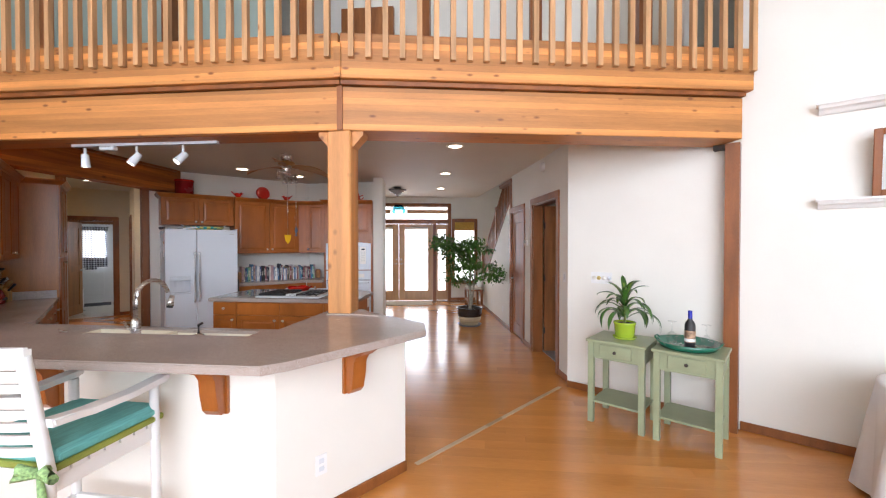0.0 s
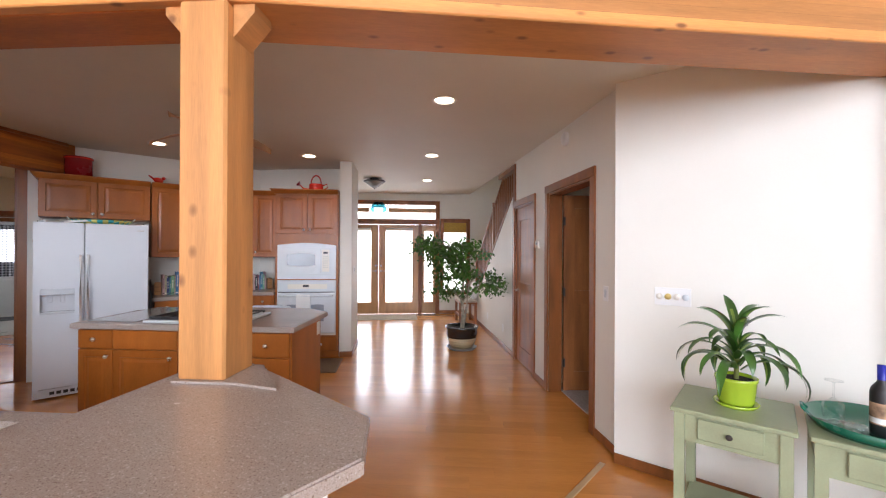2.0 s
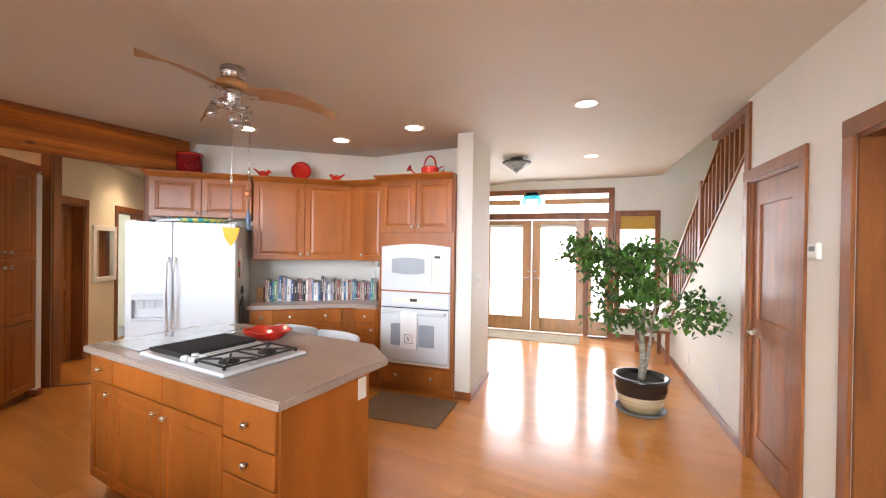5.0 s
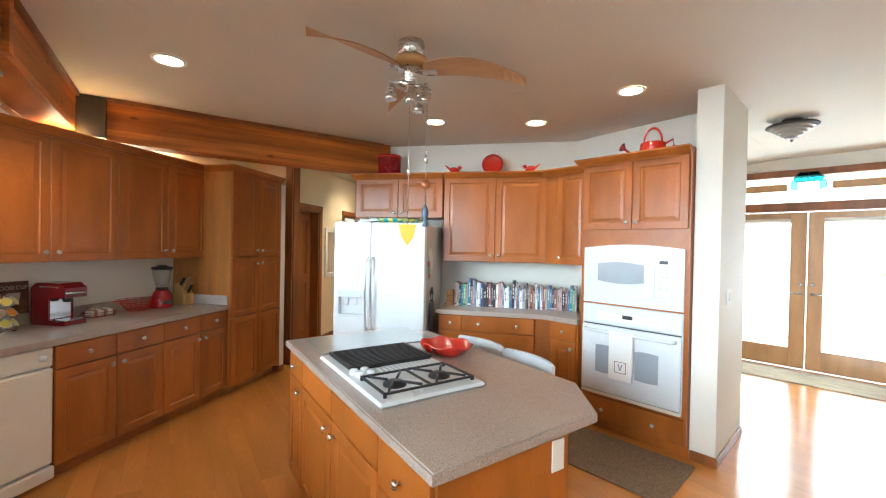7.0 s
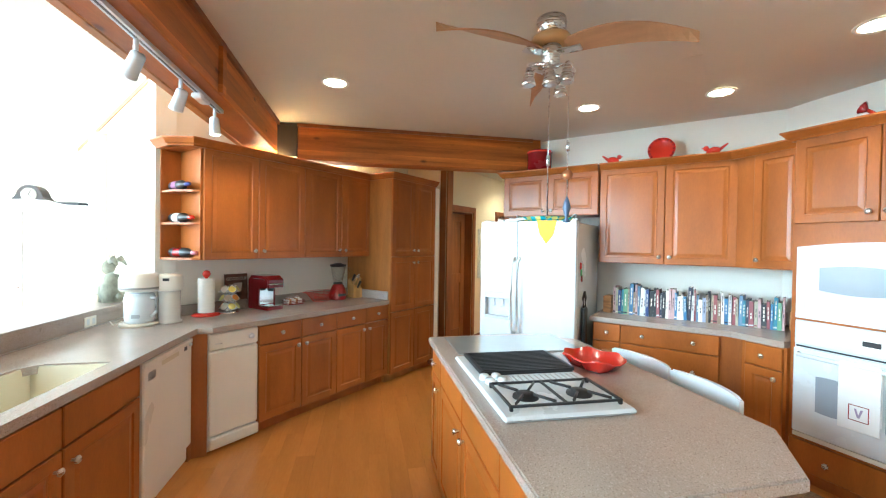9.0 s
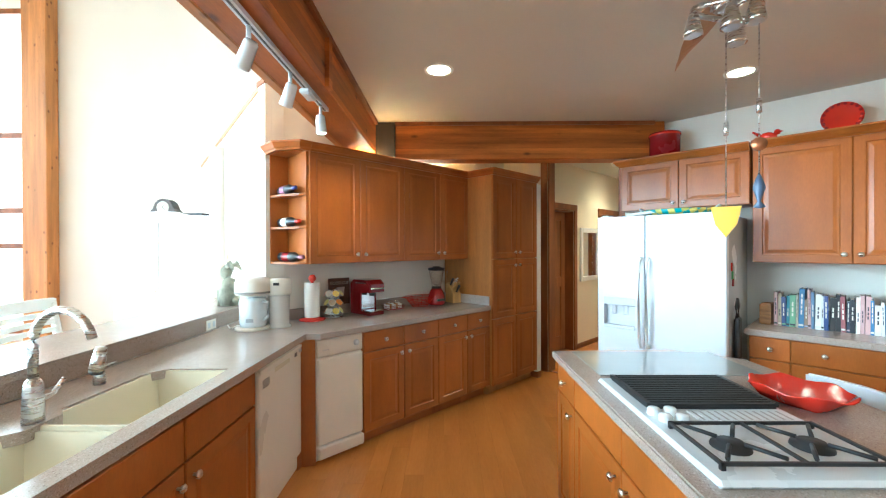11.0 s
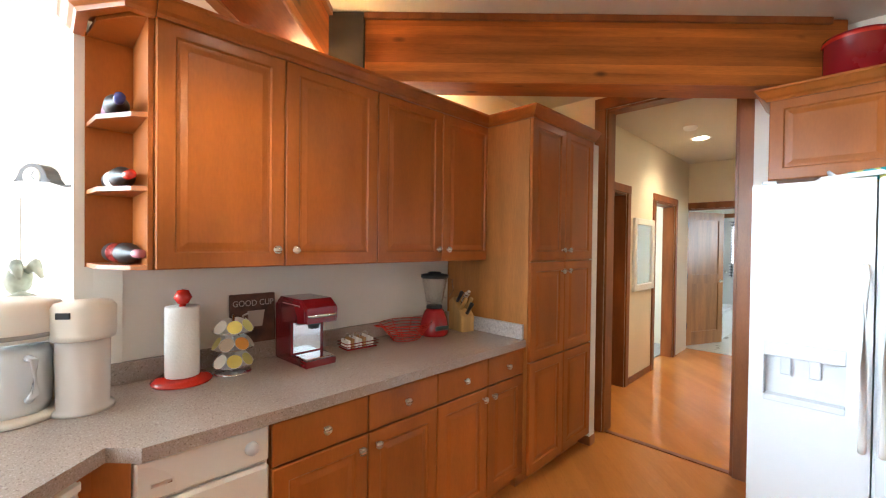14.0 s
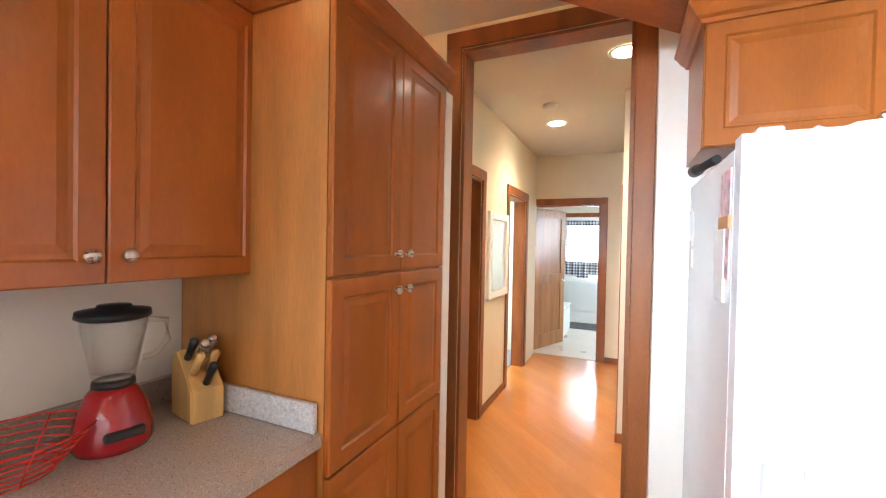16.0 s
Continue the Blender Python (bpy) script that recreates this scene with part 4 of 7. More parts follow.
# island
cabinet("island_cabinet", Matrix(), -2.58, -2.29, 4.80, 5.37, 0.1, 0.868, [("drawer", -2.58, -2.29, 0.715, 0.862, [(-2.435, 0.79)]), ("door", -2.58, -2.29, 0.105, 0.711, [(-2.33, 0.66)])], f"narrow {MAPLE} island cabinet", group="island cabinets")
cabinet("island_cabinet", Matrix(), -2.29, -1.235, 4.80, 5.37, 0.1, 0.868, [("drawer", -2.29, -1.76, 0.715, 0.862, []), ("drawer", -1.76, -1.235, 0.715, 0.862, []), ("door", -2.29, -1.76, 0.105, 0.711, [(-1.81, 0.655)]), ("door", -1.76, -1.235, 0.105, 0.711, [(-1.71, 0.655)])],
        f"wide {MAPLE} island cabinet below the cooktop", group="island cabinets")
c = cabinet("island_cabinet", Matrix(), -1.235, -0.875, 4.80, 5.37, 0.1, 0.868, [("drawer", -1.235, -0.875, a, b, [(-1.055, (a + b) / 2)]) for a, b in ((0.675, 0.862), (0.515, 0.671), (0.355, 0.511), (0.105, 0.351))], f"{MAPLE} island cabinet with four drawers", group="island cabinets")
part("side_panel", B(0.36, 0.372, 0.0, 0.57, 0.0, 0.868), CAB, c)
o = part("outlet", B(0.3721, 0.378, 0.48, 0.545, 0.745, 0.86, bevel=0.003), WHITE_WARM, c)


def worktop(name, poly, z0, z1, label, m=Matrix(), hole=None):
    bm = bmesh.new()
    if hole is None:
        prism(bm, poly, z0, z1, bevel=0.006)
    else:
        # ring between the outline and a four-cornered hole, top and bottom, then the rims
        n, k = len(poly), len(hole)
        rows = []
        for z in (z0, z1):
            rows.append(([bm.verts.new((*p, z)) for p in poly], [bm.verts.new((*p, z)) for p in hole]))
        for (o0, h0), (o1, h1) in [(rows[0], rows[1])]:
            for i in range(n):
                bm.faces.new((o0[i], o0[(i + 1) % n], o1[(i + 1) % n], o1[i]))
            for i in range(k):
                bm.faces.new((h0[i], h1[i], h1[(i + 1) % k], h0[(i + 1) % k]))
        for o, h in rows:
            edges = [bm.edges.get((o[i], o[(i + 1) % n])) for i in range(n)] + [bm.edges.get((h[i], h[(i + 1) % k])) for i in range(k)]
            bmesh.ops.triangle_fill(bm, use_beauty=True, edges=edges)
    return solid(name, bm, COUNTER, m, label, "worktop")


SPECK = "speckled grey-brown solid-surface"
worktop("island_worktop", [(-2.625, 4.76), (-0.83, 4.76), (-0.855, 5.53), (-1.12, 5.74), (-2.45, 5.73), (-2.66, 5.44)], 0.87, 0.912, f"{SPECK} island worktop with clipped corners")
c155 = 0.155
corner = E45.inverted() @ Vector((-3.085, 3.19, 0))
P = lambda u, v: tuple((E45 @ Vector((u, v, 0)))[:2])
worktop("sink_worktop", [P(-0.515, 6.355), P(-0.515, 4.40), (-3.55, 2.475), (-0.66, 2.475), (-0.62, 3.17), (-1.21, 3.17), (-3.075, 3.19), P(0.155, 4.50), P(0.155, 6.355)], 0.873, 0.915,
        f"{SPECK} worktop round the sink and along the wall", hole=[(-2.28, 2.80), (-2.20, 2.735), (-1.79, 2.735), (-1.74, 2.787), (-1.61, 2.787), (-1.56, 2.735), (-1.02, 2.735), (-1.02, 3.09), (-2.28, 3.09)])
solid("backsplash_wall", B(-0.519, -0.497, 4.40, 6.355, 0.916, 1.0), COUNTER, E45, "low speckled counter backsplash along the wall", "backsplash")
solid("backsplash_end", B(-0.496, 0.14, 6.335, 6.355, 0.916, 1.005, bevel=0.003), material("pale_counter", (0.52, 0.49, 0.47), 0.3, vary=0.1, scale=80, fine=0.5, fine_scale=240), E45, "low pale speckled backsplash beside the pantry", "backsplash")
worktop("book_worktop", [P(2.165, 6.74), P(3.19, 6.74), tuple((E10 @ Vector((-0.905, 7.345, 0)))[:2]), tuple((E10 @ Vector((-0.905, 8.05, 0)))[:2]), P(3.72, 7.352), P(2.165, 7.352)], 0.873, 0.915, f"{SPECK} worktop carrying a row of books")

# sink
sink = thing("sink", pose(0, 0, 0), "cream double-bowl sink sunk into the worktop", "sink")
CREAM = material("cream_sink", (0.80, 0.74, 0.58), 0.25, vary=0.02, coat=0.3)


def bowl(x0, x1, y0, y1, z0, z1):
    """One open bowl: outer shell, rim and inner basin with sloping walls."""
    bm = bmesh.new()
    t, slope = 0.012, 0.02
    ring = lambda a, z: [bm.verts.new(p) for p in ((x0 + a, y0 + a, z), (x1 - a, y0 + a, z), (x1 - a, y1 - a, z), (x0 + a, y1 - a, z))]
    loops = [ring(0, z0 - t), ring(0, z1), ring(t, z1), ring(t + slope, z0 + 0.02), ring(t + slope + 0.02, z0)]
    bm.faces.new(loops[0][::-1])
    for a, b in zip(loops, loops[1:]):
        for k in range(4):
            bm.faces.new((a[k], a[(k + 1) % 4], b[(k + 1) % 4], b[k]))
    bm.faces.new(loops[-1])
    bmesh.ops.recalc_face_normals(bm, faces=bm.faces)
    return bm


part("bowl", bowl(-2.278, -1.66, 2.737, 3.088, 0.70, 0.908), CREAM, sink)
part("bowl", bowl(-1.655, -1.022, 2.737, 3.088, 0.72, 0.895), CREAM, sink)
for x in (-1.97, -1.34):
    part("drain", lathe(bmesh.new(), [(0, 0.004), (0.03, 0.004), (0.042, 0.001)], 20, (x, 2.9, 0.72)), CHROME, sink)
fau = thing("faucet", pose(-1.675, 2.748, 0.915, 0, 0, -8), "brushed nickel gooseneck kitchen faucet", "faucet")
part("base", lathe(bmesh.new(), [(0, 0), (0.031, 0), (0.03, 0.02), (0.027, 0.12), (0.022, 0.14), (0.014, 0.15)], 20), STEEL, fau)
arc = [(0, 0, 0.14), (0, 0, 0.26)] + [(0.0, 0.12 - 0.12 * math.cos(a), 0.26 + 0.125 * math.sin(a)) for a in [math.pi * k / 12 for k in range(1, 12)]]
part("spout", tube(bmesh.new(), arc, 0.0145, 12), STEEL, fau)
part("spray_head", lathe(bmesh.new(), [(0.0, 0.0), (0.022, 0.0), (0.021, 0.03), (0.016, 0.075), (0.0, 0.08)], 16, (0, 0.252, 0.19), pose(0, 0, 0, -14)), STEEL, fau)
part("spray_nozzle", lathe(bmesh.new(), [(0.0, -0.014), (0.019, -0.013), (0.0215, -0.001), (0, -0.001)], 16, (0, 0.252, 0.19), pose(0, 0, 0, -14)), BLACK, fau, "black spray nozzle")
part("lever", tube(bmesh.new(), [(-0.02, 0, 0.07), (-0.06, 0.0, 0.075), (-0.10, 0.0, 0.12)], [0.012, 0.009, 0.007]), STEEL, fau)
soap = thing("soap_pump", pose(-2.06, 2.64, 0.915), "small nickel soap pump beside the sink", "soap pump")
part("body", lathe(bmesh.new(), [(0, 0), (0.022, 0), (0.021, 0.04), (0.017, 0.05), (0.008, 0.055), (0.008, 0.075), (0, 0.078)], 16), STEEL, soap)
part("nozzle", tube(bmesh.new(), [(0, 0, 0.072), (-0.07, 0.02, 0.075)], 0.006), STEEL, soap)
sb = thing("soap_bottle", pose(-1.17, 2.66, 0.915), "clear soap bottle with a black pump", "bottle")
part("body", lathe(bmesh.new(), [(0, 0), (0.035, 0), (0.035, 0.05), (0.03, 0.07), (0.012, 0.08), (0, 0.08)], 16), clear_glass("soap_plastic", (0.9, 0.9, 0.85), 0.1), sb)
part("pump", tube(bmesh.new(), [(0, 0, 0.08), (0, 0, 0.13), (0.0, 0.035, 0.135)], 0.008), BLACK, sb)

# cabinets and dishwasher below the sink, which face the island
cabinet("sink_cabinet", S180, 1.20, 2.385, -3.155, -2.56, 0.1, 0.66, [("drawer", 1.235, 1.815, 0.70, 0.866, []), ("drawer", 1.82, 2.375, 0.70, 0.866, []), ("door", 1.235, 1.815, 0.105, 0.696, [(1.77, 0.63)]), ("door", 1.82, 2.375, 0.105, 0.696, [(1.865, 0.63)])],
        f"{MAPLE} sink cabinet with two doors", body=CAB)
solid("peninsula_panel", prism(bmesh.new(), [(-1.19, 3.15), (-0.66, 3.15), (-0.66, 2.56), (-1.0, 2.56), (-1.0, 3.11), (-1.19, 3.11)], 0.0, 0.872), CAB, Matrix(), f"plain {MAPLE} end panel of the peninsula", "cabinet")
dw = thing("dishwasher", S180 @ pose(2.40, -3.165, 0), "white built-in dishwasher below the worktop", "dishwasher")
part("body", B(0, 0.62, 0.02, 0.56, 0.02, 0.865), WHITE_WARM, dw)
part("door", B(0.005, 0.615, -0.012, 0.02, 0.13, 0.862, bevel=0.008), WHITE_WARM, dw)
part("top_lip", B(0.008, 0.612, -0.02, -0.011, 0.835, 0.862, bevel=0.006), WHITE_WARM, dw)
part("hand_recess", B(0.20, 0.42, -0.0135, -0.012, 0.795, 0.822, bevel=0.0005), bpy.data.materials["cream_sink"], dw, "shallow moulded grip")
part("kick_plate", B(0.01, 0.61, 0.045, 0.06, 0.0, 0.12), WHITE_WARM, dw)
for k in range(4):
    part("vent_slot", B(0.05, 0.13, -0.0135, -0.012, 0.79 - 0.012 * k, 0.796 - 0.012 * k), BLACK, dw)
part("display", B(0.50, 0.54, -0.014, -0.012, 0.80, 0.825), BLACK, dw)
part("latch", lathe(bmesh.new(), [(0, 0), (0.012, 0), (0.012, 0.012), (0, 0.014)], 12, (0.585, -0.012, 0.825), pose(0, 0, 0, 90)), WHITE, dw)
tc = thing("trash_compactor", L135 @ pose(4.485, -0.125, 0), "narrow white trash compactor with a top panel", "compactor")
part("body", B(0, 0.37, 0.02, 0.55, 0.02, 0.868), WHITE_WARM, tc)
part("door", B(0.003, 0.367, -0.014, 0.019, 0.13, 0.735, bevel=0.01), WHITE_WARM, tc)
part("control_panel", B(0.003, 0.367, -0.008, 0.019, 0.745, 0.866, bevel=0.006), WHITE_WARM, tc)
part("dial", lathe(bmesh.new(), [(0, 0.018), (0.02, 0.016), (0.022, 0)], 16, (0.31, -0.008, 0.805), pose(0, 0, 0, 90)), WHITE, tc)
part("badge", B(0.04, 0.09, -0.0095, -0.008, 0.785, 0.795), STEEL, tc)
part("foot_pedal", B(0.003, 0.367, -0.03, 0.019, 0.04, 0.122, bevel=0.008), WHITE_WARM, tc)

# fridge
fr = thing("fridge", E45 @ pose(1.205, 6.49, 0), "white side-by-side fridge with an ice dispenser", "fridge")
part("body", B(0, 0.905, 0.06, 0.76, 0.02, 1.735, bevel=0.006), WHITE, fr)
FR_TEX = material("fridge_door_white", (0.72, 0.755, 0.79), 0.32, vary=0.01, bump=0.06, bump_scale=300, coat=0.15)
bm = bmesh.new()
for a, b, e, f in ((0, 0.05, 0.11, 1.75), (0.30, 0.368, 0.11, 1.75), (0.05, 0.30, 0.11, 0.84), (0.05, 0.30, 1.09, 1.75)):
    box(bm, a, b, 0, 0.058, e, f)
fd = part("freezer_door", bm, FR_TEX, fr)
part("dispenser_frame", B(0.05, 0.30, -0.006, 0.001, 1.03, 1.09, bevel=0.003), WHITE, fd)
part("dispenser_recess", B(0.05, 0.30, 0.05, 0.0585, 0.84, 1.03), material("dispenser_grey", (0.66, 0.68, 0.71), 0.4), fd)
part("dispenser_tray", B(0.05, 0.30, -0.008, 0.05, 0.84, 0.865, bevel=0.004), WHITE, fd)
for x in (0.12, 0.21):
    part("paddle", B(x - 0.018, x + 0.018, 0.03, 0.038, 0.95, 1.03, bevel=0.004), bpy.data.materials["dispenser_grey"], fd)
md = part("fridge_door", B(0.374, 0.905, 0, 0.058, 0.11, 1.75, bevel=0.008), FR_TEX, fr)
part("badge", B(0.80, 0.86, -0.002, -0.0001, 1.68, 1.69), STEEL, md)
for parent, x in ((fd, 0.345), (md, 0.40)):
    part("handle", tube(bmesh.new(), [(x, 0, 0.72), (x, -0.045, 0.76), (x, -0.055, 1.05), (x, -0.045, 1.38), (x, 0, 1.42)], [0.012, 0.012, 0.011, 0.012, 0.012], 10), WHITE_PAINT, parent)
part("grille", B(0.0, 0.905, 0.01, 0.05, 0.02, 0.10), WHITE, fr)
for k in range(14):
    part("grille_slot", B(0.12 + k * 0.05, 0.155 + k * 0.05, 0.006, 0.0101, 0.045, 0.075), BLACK, fr)
for x in (0.03, 0.86):
    part("hinge_cover", B(x, x + 0.05, 0.01, 0.12, 1.751, 1.765, bevel=0.004), WHITE, fr)
papers = material("floral_paper", (0.75, 0.55, 0.56), 0.7, vary=0.25, scale=30)
for k, (y, z, h, mt) in enumerate(((0.075, 1.42, 0.27, papers), (0.12, 1.36, 0.2, WHITE_PAINT), (0.07, 1.545, 0.03, material("kraft_paper", (0.5, 0.28, 0.12), 0.7)))):
    part("note", B(-0.004 - 0.002 * k, -0.0005, y, y + 0.11, z, z + h), mt, fr, "paper note held by a magnet")
for k, (z, mt) in enumerate(((1.36, RED), (1.30, material("green_magnet", (0.05, 0.3, 0.08), 0.4)), (1.25, RED_DARK))):
    part("magnet", B(0.9055, 0.915, 0.12 + 0.02 * k, 0.15 + 0.02 * k, z - 0.03, z + 0.03, bevel=0.003), mt, fr)
TEAL = material("striped_tray", (0.02, 0.32, 0.34), 0.45, vary=0.1)
nt = TEAL.node_tree
wv = nt.nodes.new("ShaderNodeTexChecker")
wv.inputs["Scale"].default_value = 22
wv.inputs["Color1"].default_value, wv.inputs["Color2"].default_value = (0.02, 0.33, 0.36, 1), (0.62, 0.55, 0.12, 1)
tcn = nt.nodes.new("ShaderNodeTexCoord")
nt.links.new(tcn.outputs["Object"], wv.inputs[0])
nt.links.new(wv.outputs[0], nt.nodes["Principled BSDF"].inputs["Base Color"])
tr = thing("serving_tray", E45 @ pose(1.72, 6.82, 1.752), "teal and yellow patterned serving tray on the fridge", "tray")
part("rim", lathe(bmesh.new(), [(0, 0.004), (0.22, 0.004), (0.27, 0.045), (0.275, 0.043), (0.225, 0.0), (0, 0.0)], 40), TEAL, tr)
for s in (-1, 1):
    part("handle", tube(bmesh.new(), [(s * 0.262, -0.06, 0.045), (s * 0.285, -0.03, 0.07), (s * 0.285, 0.03, 0.07), (s * 0.262, 0.06, 0.045)], 0.007), WHITE, tr)
solid("loose_paper", B(0, 0.3, 0, 0.22, 0, 0.02, bevel=0.002), WHITE_PAINT, E45 @ pose(1.42, 6.55, 1.752, 0, -6, 12), "loose white papers lying on the fridge", "papers")

fl = thing("flashlight", E45 @ pose(1.235, 6.93, 1.757, 0, 0, 8), "black flashlight lying on the fridge", "flashlight")
part("barrel", tube(bmesh.new(), [(0, 0.0, 0.022), (0, 0.16, 0.022), (0, 0.18, 0.022), (0, 0.23, 0.022)], [0.014, 0.014, 0.021, 0.022], 14), BLACK, fl)
part("lens", lathe(bmesh.new(), [(0, 0), (0.018, 0.001), (0.021, -0.002)], 14, (0, 0.231, 0.022), pose(0, 0, 0, -90)), STEEL, fl)

# microwave and oven
mw = thing("microwave", E10 @ pose(-0.865, 7.40, 1.09), "white built-in microwave with an arched trim", "microwave")
top = [(0.0, 0.46)] + [(0.775 * k / 12, 0.46 + 0.03 * math.sin(math.pi * k / 12)) for k in range(1, 12)] + [(0.775, 0.46)]


def facing(poly, y0, y1, bevel=0.0):
    """A flat outline in x and z, made thick along y."""
    bm = prism(bmesh.new(), poly, -y1, -y0, bevel)
    bmesh.ops.transform(bm, matrix=Matrix(((1, 0, 0, 0), (0, 0, -1, 0), (0, 1, 0, 0), (0, 0, 0, 1))), verts=bm.verts)
    return bm


def arched(x0, x1, z0, z1, rise, n=10):
    return [(x0, z0)] + [(x0 + (x1 - x0) * k / n, z0 - rise * math.sin(math.pi * k / n)) for k in range(1, n)] + [(x1, z0), (x1, z1)] + [(x1 - (x1 - x0) * k / n, z1 + rise * math.sin(math.pi * k / n)) for k in range(1, n)] + [(x0, z1)]


part("trim_frame", facing([(0.0, 0.0)] + [(0.775, 0.0)] + top[::-1], -0.025, -0.001, 0.005), WHITE, mw)
part("body", facing([(0.06, 0.07), (0.70, 0.07), (0.70, 0.42), (0.06, 0.42)], -0.035, -0.026, 0.004), WHITE, mw)
for a, b, e, f in ((0.05, 0.712, 0.425, 0.430), (0.05, 0.712, 0.06, 0.065), (0.05, 0.055, 0.065, 0.425), (0.707, 0.712, 0.065, 0.425)):
    part("trim_seam", B(a, b, -0.0262, -0.0251, e, f), bpy.data.materials["dispenser_grey"], mw, "thin grey seam round the door")
part("window_rim", facing(arched(0.118, 0.512, 0.178, 0.342, 0.019), -0.0362, -0.0351), bpy.data.materials["dispenser_grey"], mw)
part("window", facing(arched(0.13, 0.50, 0.19, 0.33, 0.018), -0.037, -0.0355), GREY_GLASS, mw)
part("door_seam", B(0.574, 0.578, -0.0362, -0.0352, 0.08, 0.41), material("seam_grey", (0.35, 0.35, 0.36), 0.5), mw)
part("control_panel", B(0.59, 0.69, -0.0385, -0.036, 0.10, 0.40, bevel=0.002), WHITE_WARM, mw)
part("display", B(0.61, 0.67, -0.0395, -0.0386, 0.345, 0.37), BLACK, mw)
for r in range(6):
    for q in range(3):
        part("button", B(0.607 + q * 0.024, 0.625 + q * 0.024, -0.0398, -0.0386, 0.15 + r * 0.03, 0.165 + r * 0.03), material("button_grey", (0.55, 0.55, 0.5), 0.5) if r + q == 0 else bpy.data.materials["button_grey"], mw)
ov = thing("wall_oven", E10 @ pose(-0.865, 7.40, 0.32), "white built-in wall oven with a dish towel", "oven")
part("frame", B(0, 0.775, -0.015, -0.001, 0.0, 0.755), WHITE, ov)
part("control_panel", B(0.002, 0.773, -0.032, -0.016, 0.60, 0.755, bevel=0.008), WHITE, ov)
part("keypad", B(0.14, 0.66, -0.034, -0.0325, 0.635, 0.70, bevel=0.001), WHITE_WARM, ov)
part("display", B(0.34, 0.42, -0.0355, -0.0345, 0.66, 0.69), BLACK, ov)
dr = part("oven_door", B(0.004, 0.771, -0.045, -0.016, 0.035, 0.58, bevel=0.008), WHITE, ov)
for a, b in ((0.13, 0.27), (0.45, 0.62)):
    part("window", facing(arched(a, b, 0.20, 0.42, 0.006), -0.0475, -0.0455, 0.0), GREY_GLASS, dr)
part("handle", tube(bmesh.new(), [(0.04, -0.046, 0.545), (0.05, -0.085, 0.545), (0.39, -0.092, 0.545), (0.725, -0.085, 0.545), (0.735, -0.046, 0.545)], 0.014, 10), WHITE, dr)
part("vent_slot", B(0.01, 0.765, -0.022, -0.0155, 0.584, 0.594), BLACK, ov)
part("lower_trim", B(0.004, 0.771, -0.03, -0.016, 0.002, 0.028), WHITE_WARM, ov)
tw = thing("dish_towel", E10 @ pose(-0.60, 7.30, 0.50), "white dish towel with a small red monogram", "towel")
part("cloth", B(0, 0.185, -0.004, 0.004, 0.0, 0.38, bevel=0.003), WHITE_PAINT, tw)
part("fold", B(0.004, 0.18, 0.026, 0.032, 0.05, 0.375), WHITE_PAINT, tw)
part("top_fold", B(0.003, 0.182, -0.003, 0.031, 0.375, 0.383, bevel=0.003), WHITE_PAINT, tw)
for a, b, e, f in ((0.05, 0.14, 0.06, 0.064), (0.05, 0.14, 0.146, 0.15), (0.05, 0.054, 0.064, 0.146), (0.136, 0.14, 0.064, 0.146)):
    part("border", B(a, b, -0.0055, -0.0042, e, f), RED_DARK, tw)
part("monogram", facing([(0.075, 0.13), (0.085, 0.13), (0.095, 0.095), (0.105, 0.13), (0.115, 0.13), (0.1, 0.08), (0.09, 0.08)], -0.0056, -0.0042), material("violet_thread", (0.36, 0.30, 0.42), 0.8), tw)

# cooktop
hob = thing("cooktop", pose(-2.085, 4.815, 0.912), "white gas cooktop with a black grill and two burners", "cooktop")
part("pan", B(0, 0.79, 0, 0.523, 0, 0.022, bevel=0.012), WHITE, hob)
part("grill_bed", B(0.035, 0.345, 0.05, 0.50, 0.0221, 0.03), BLACK, hob)
g = part("grill", B(0.03, 0.35, 0.045, 0.06, 0.03, 0.045), IRON, hob)
part("grill_frame", B(0.03, 0.35, 0.49, 0.505, 0.03, 0.045), IRON, hob)
for k in range(15):
    x = 0.032 + k * 0.0222
    part("grill_bar", B(x, x + 0.009, 0.06, 0.49, 0.033, 0.044), IRON, hob)
part("vent", B(0.37, 0.455, 0.17, 0.50, 0.0221, 0.028), WHITE, hob)
for k in range(12):
    part("vent_slot", B(0.378, 0.447, 0.18 + k * 0.026, 0.188 + k * 0.026, 0.0281, 0.0285), material("slot_grey", (0.3, 0.3, 0.3), 0.6) if k == 0 else bpy.data.materials["slot_grey"], hob)
for x, y in ((0.385, 0.05), (0.44, 0.06), (0.385, 0.105), (0.44, 0.115)):
    part("control_knob", lathe(bmesh.new(), [(0.022, 0), (0.021, 0.018), (0.017, 0.022), (0, 0.023)], 16, (x, y, 0.022)), WHITE, hob)
for y in (0.15, 0.38):
    part("burner", lathe(bmesh.new(), [(0.052, 0), (0.05, 0.008), (0.034, 0.012), (0.034, 0.018), (0, 0.02)], 20, (0.615, y, 0.022)), IRON, hob)
bm = bmesh.new()
for a in ((0.49, 0.74, 0.04, 0.049), (0.49, 0.74, 0.481, 0.49), (0.49, 0.499, 0.04, 0.49), (0.731, 0.74, 0.04, 0.49), (0.49, 0.74, 0.261, 0.269)):
    box(bm, *a, 0.034, 0.043)
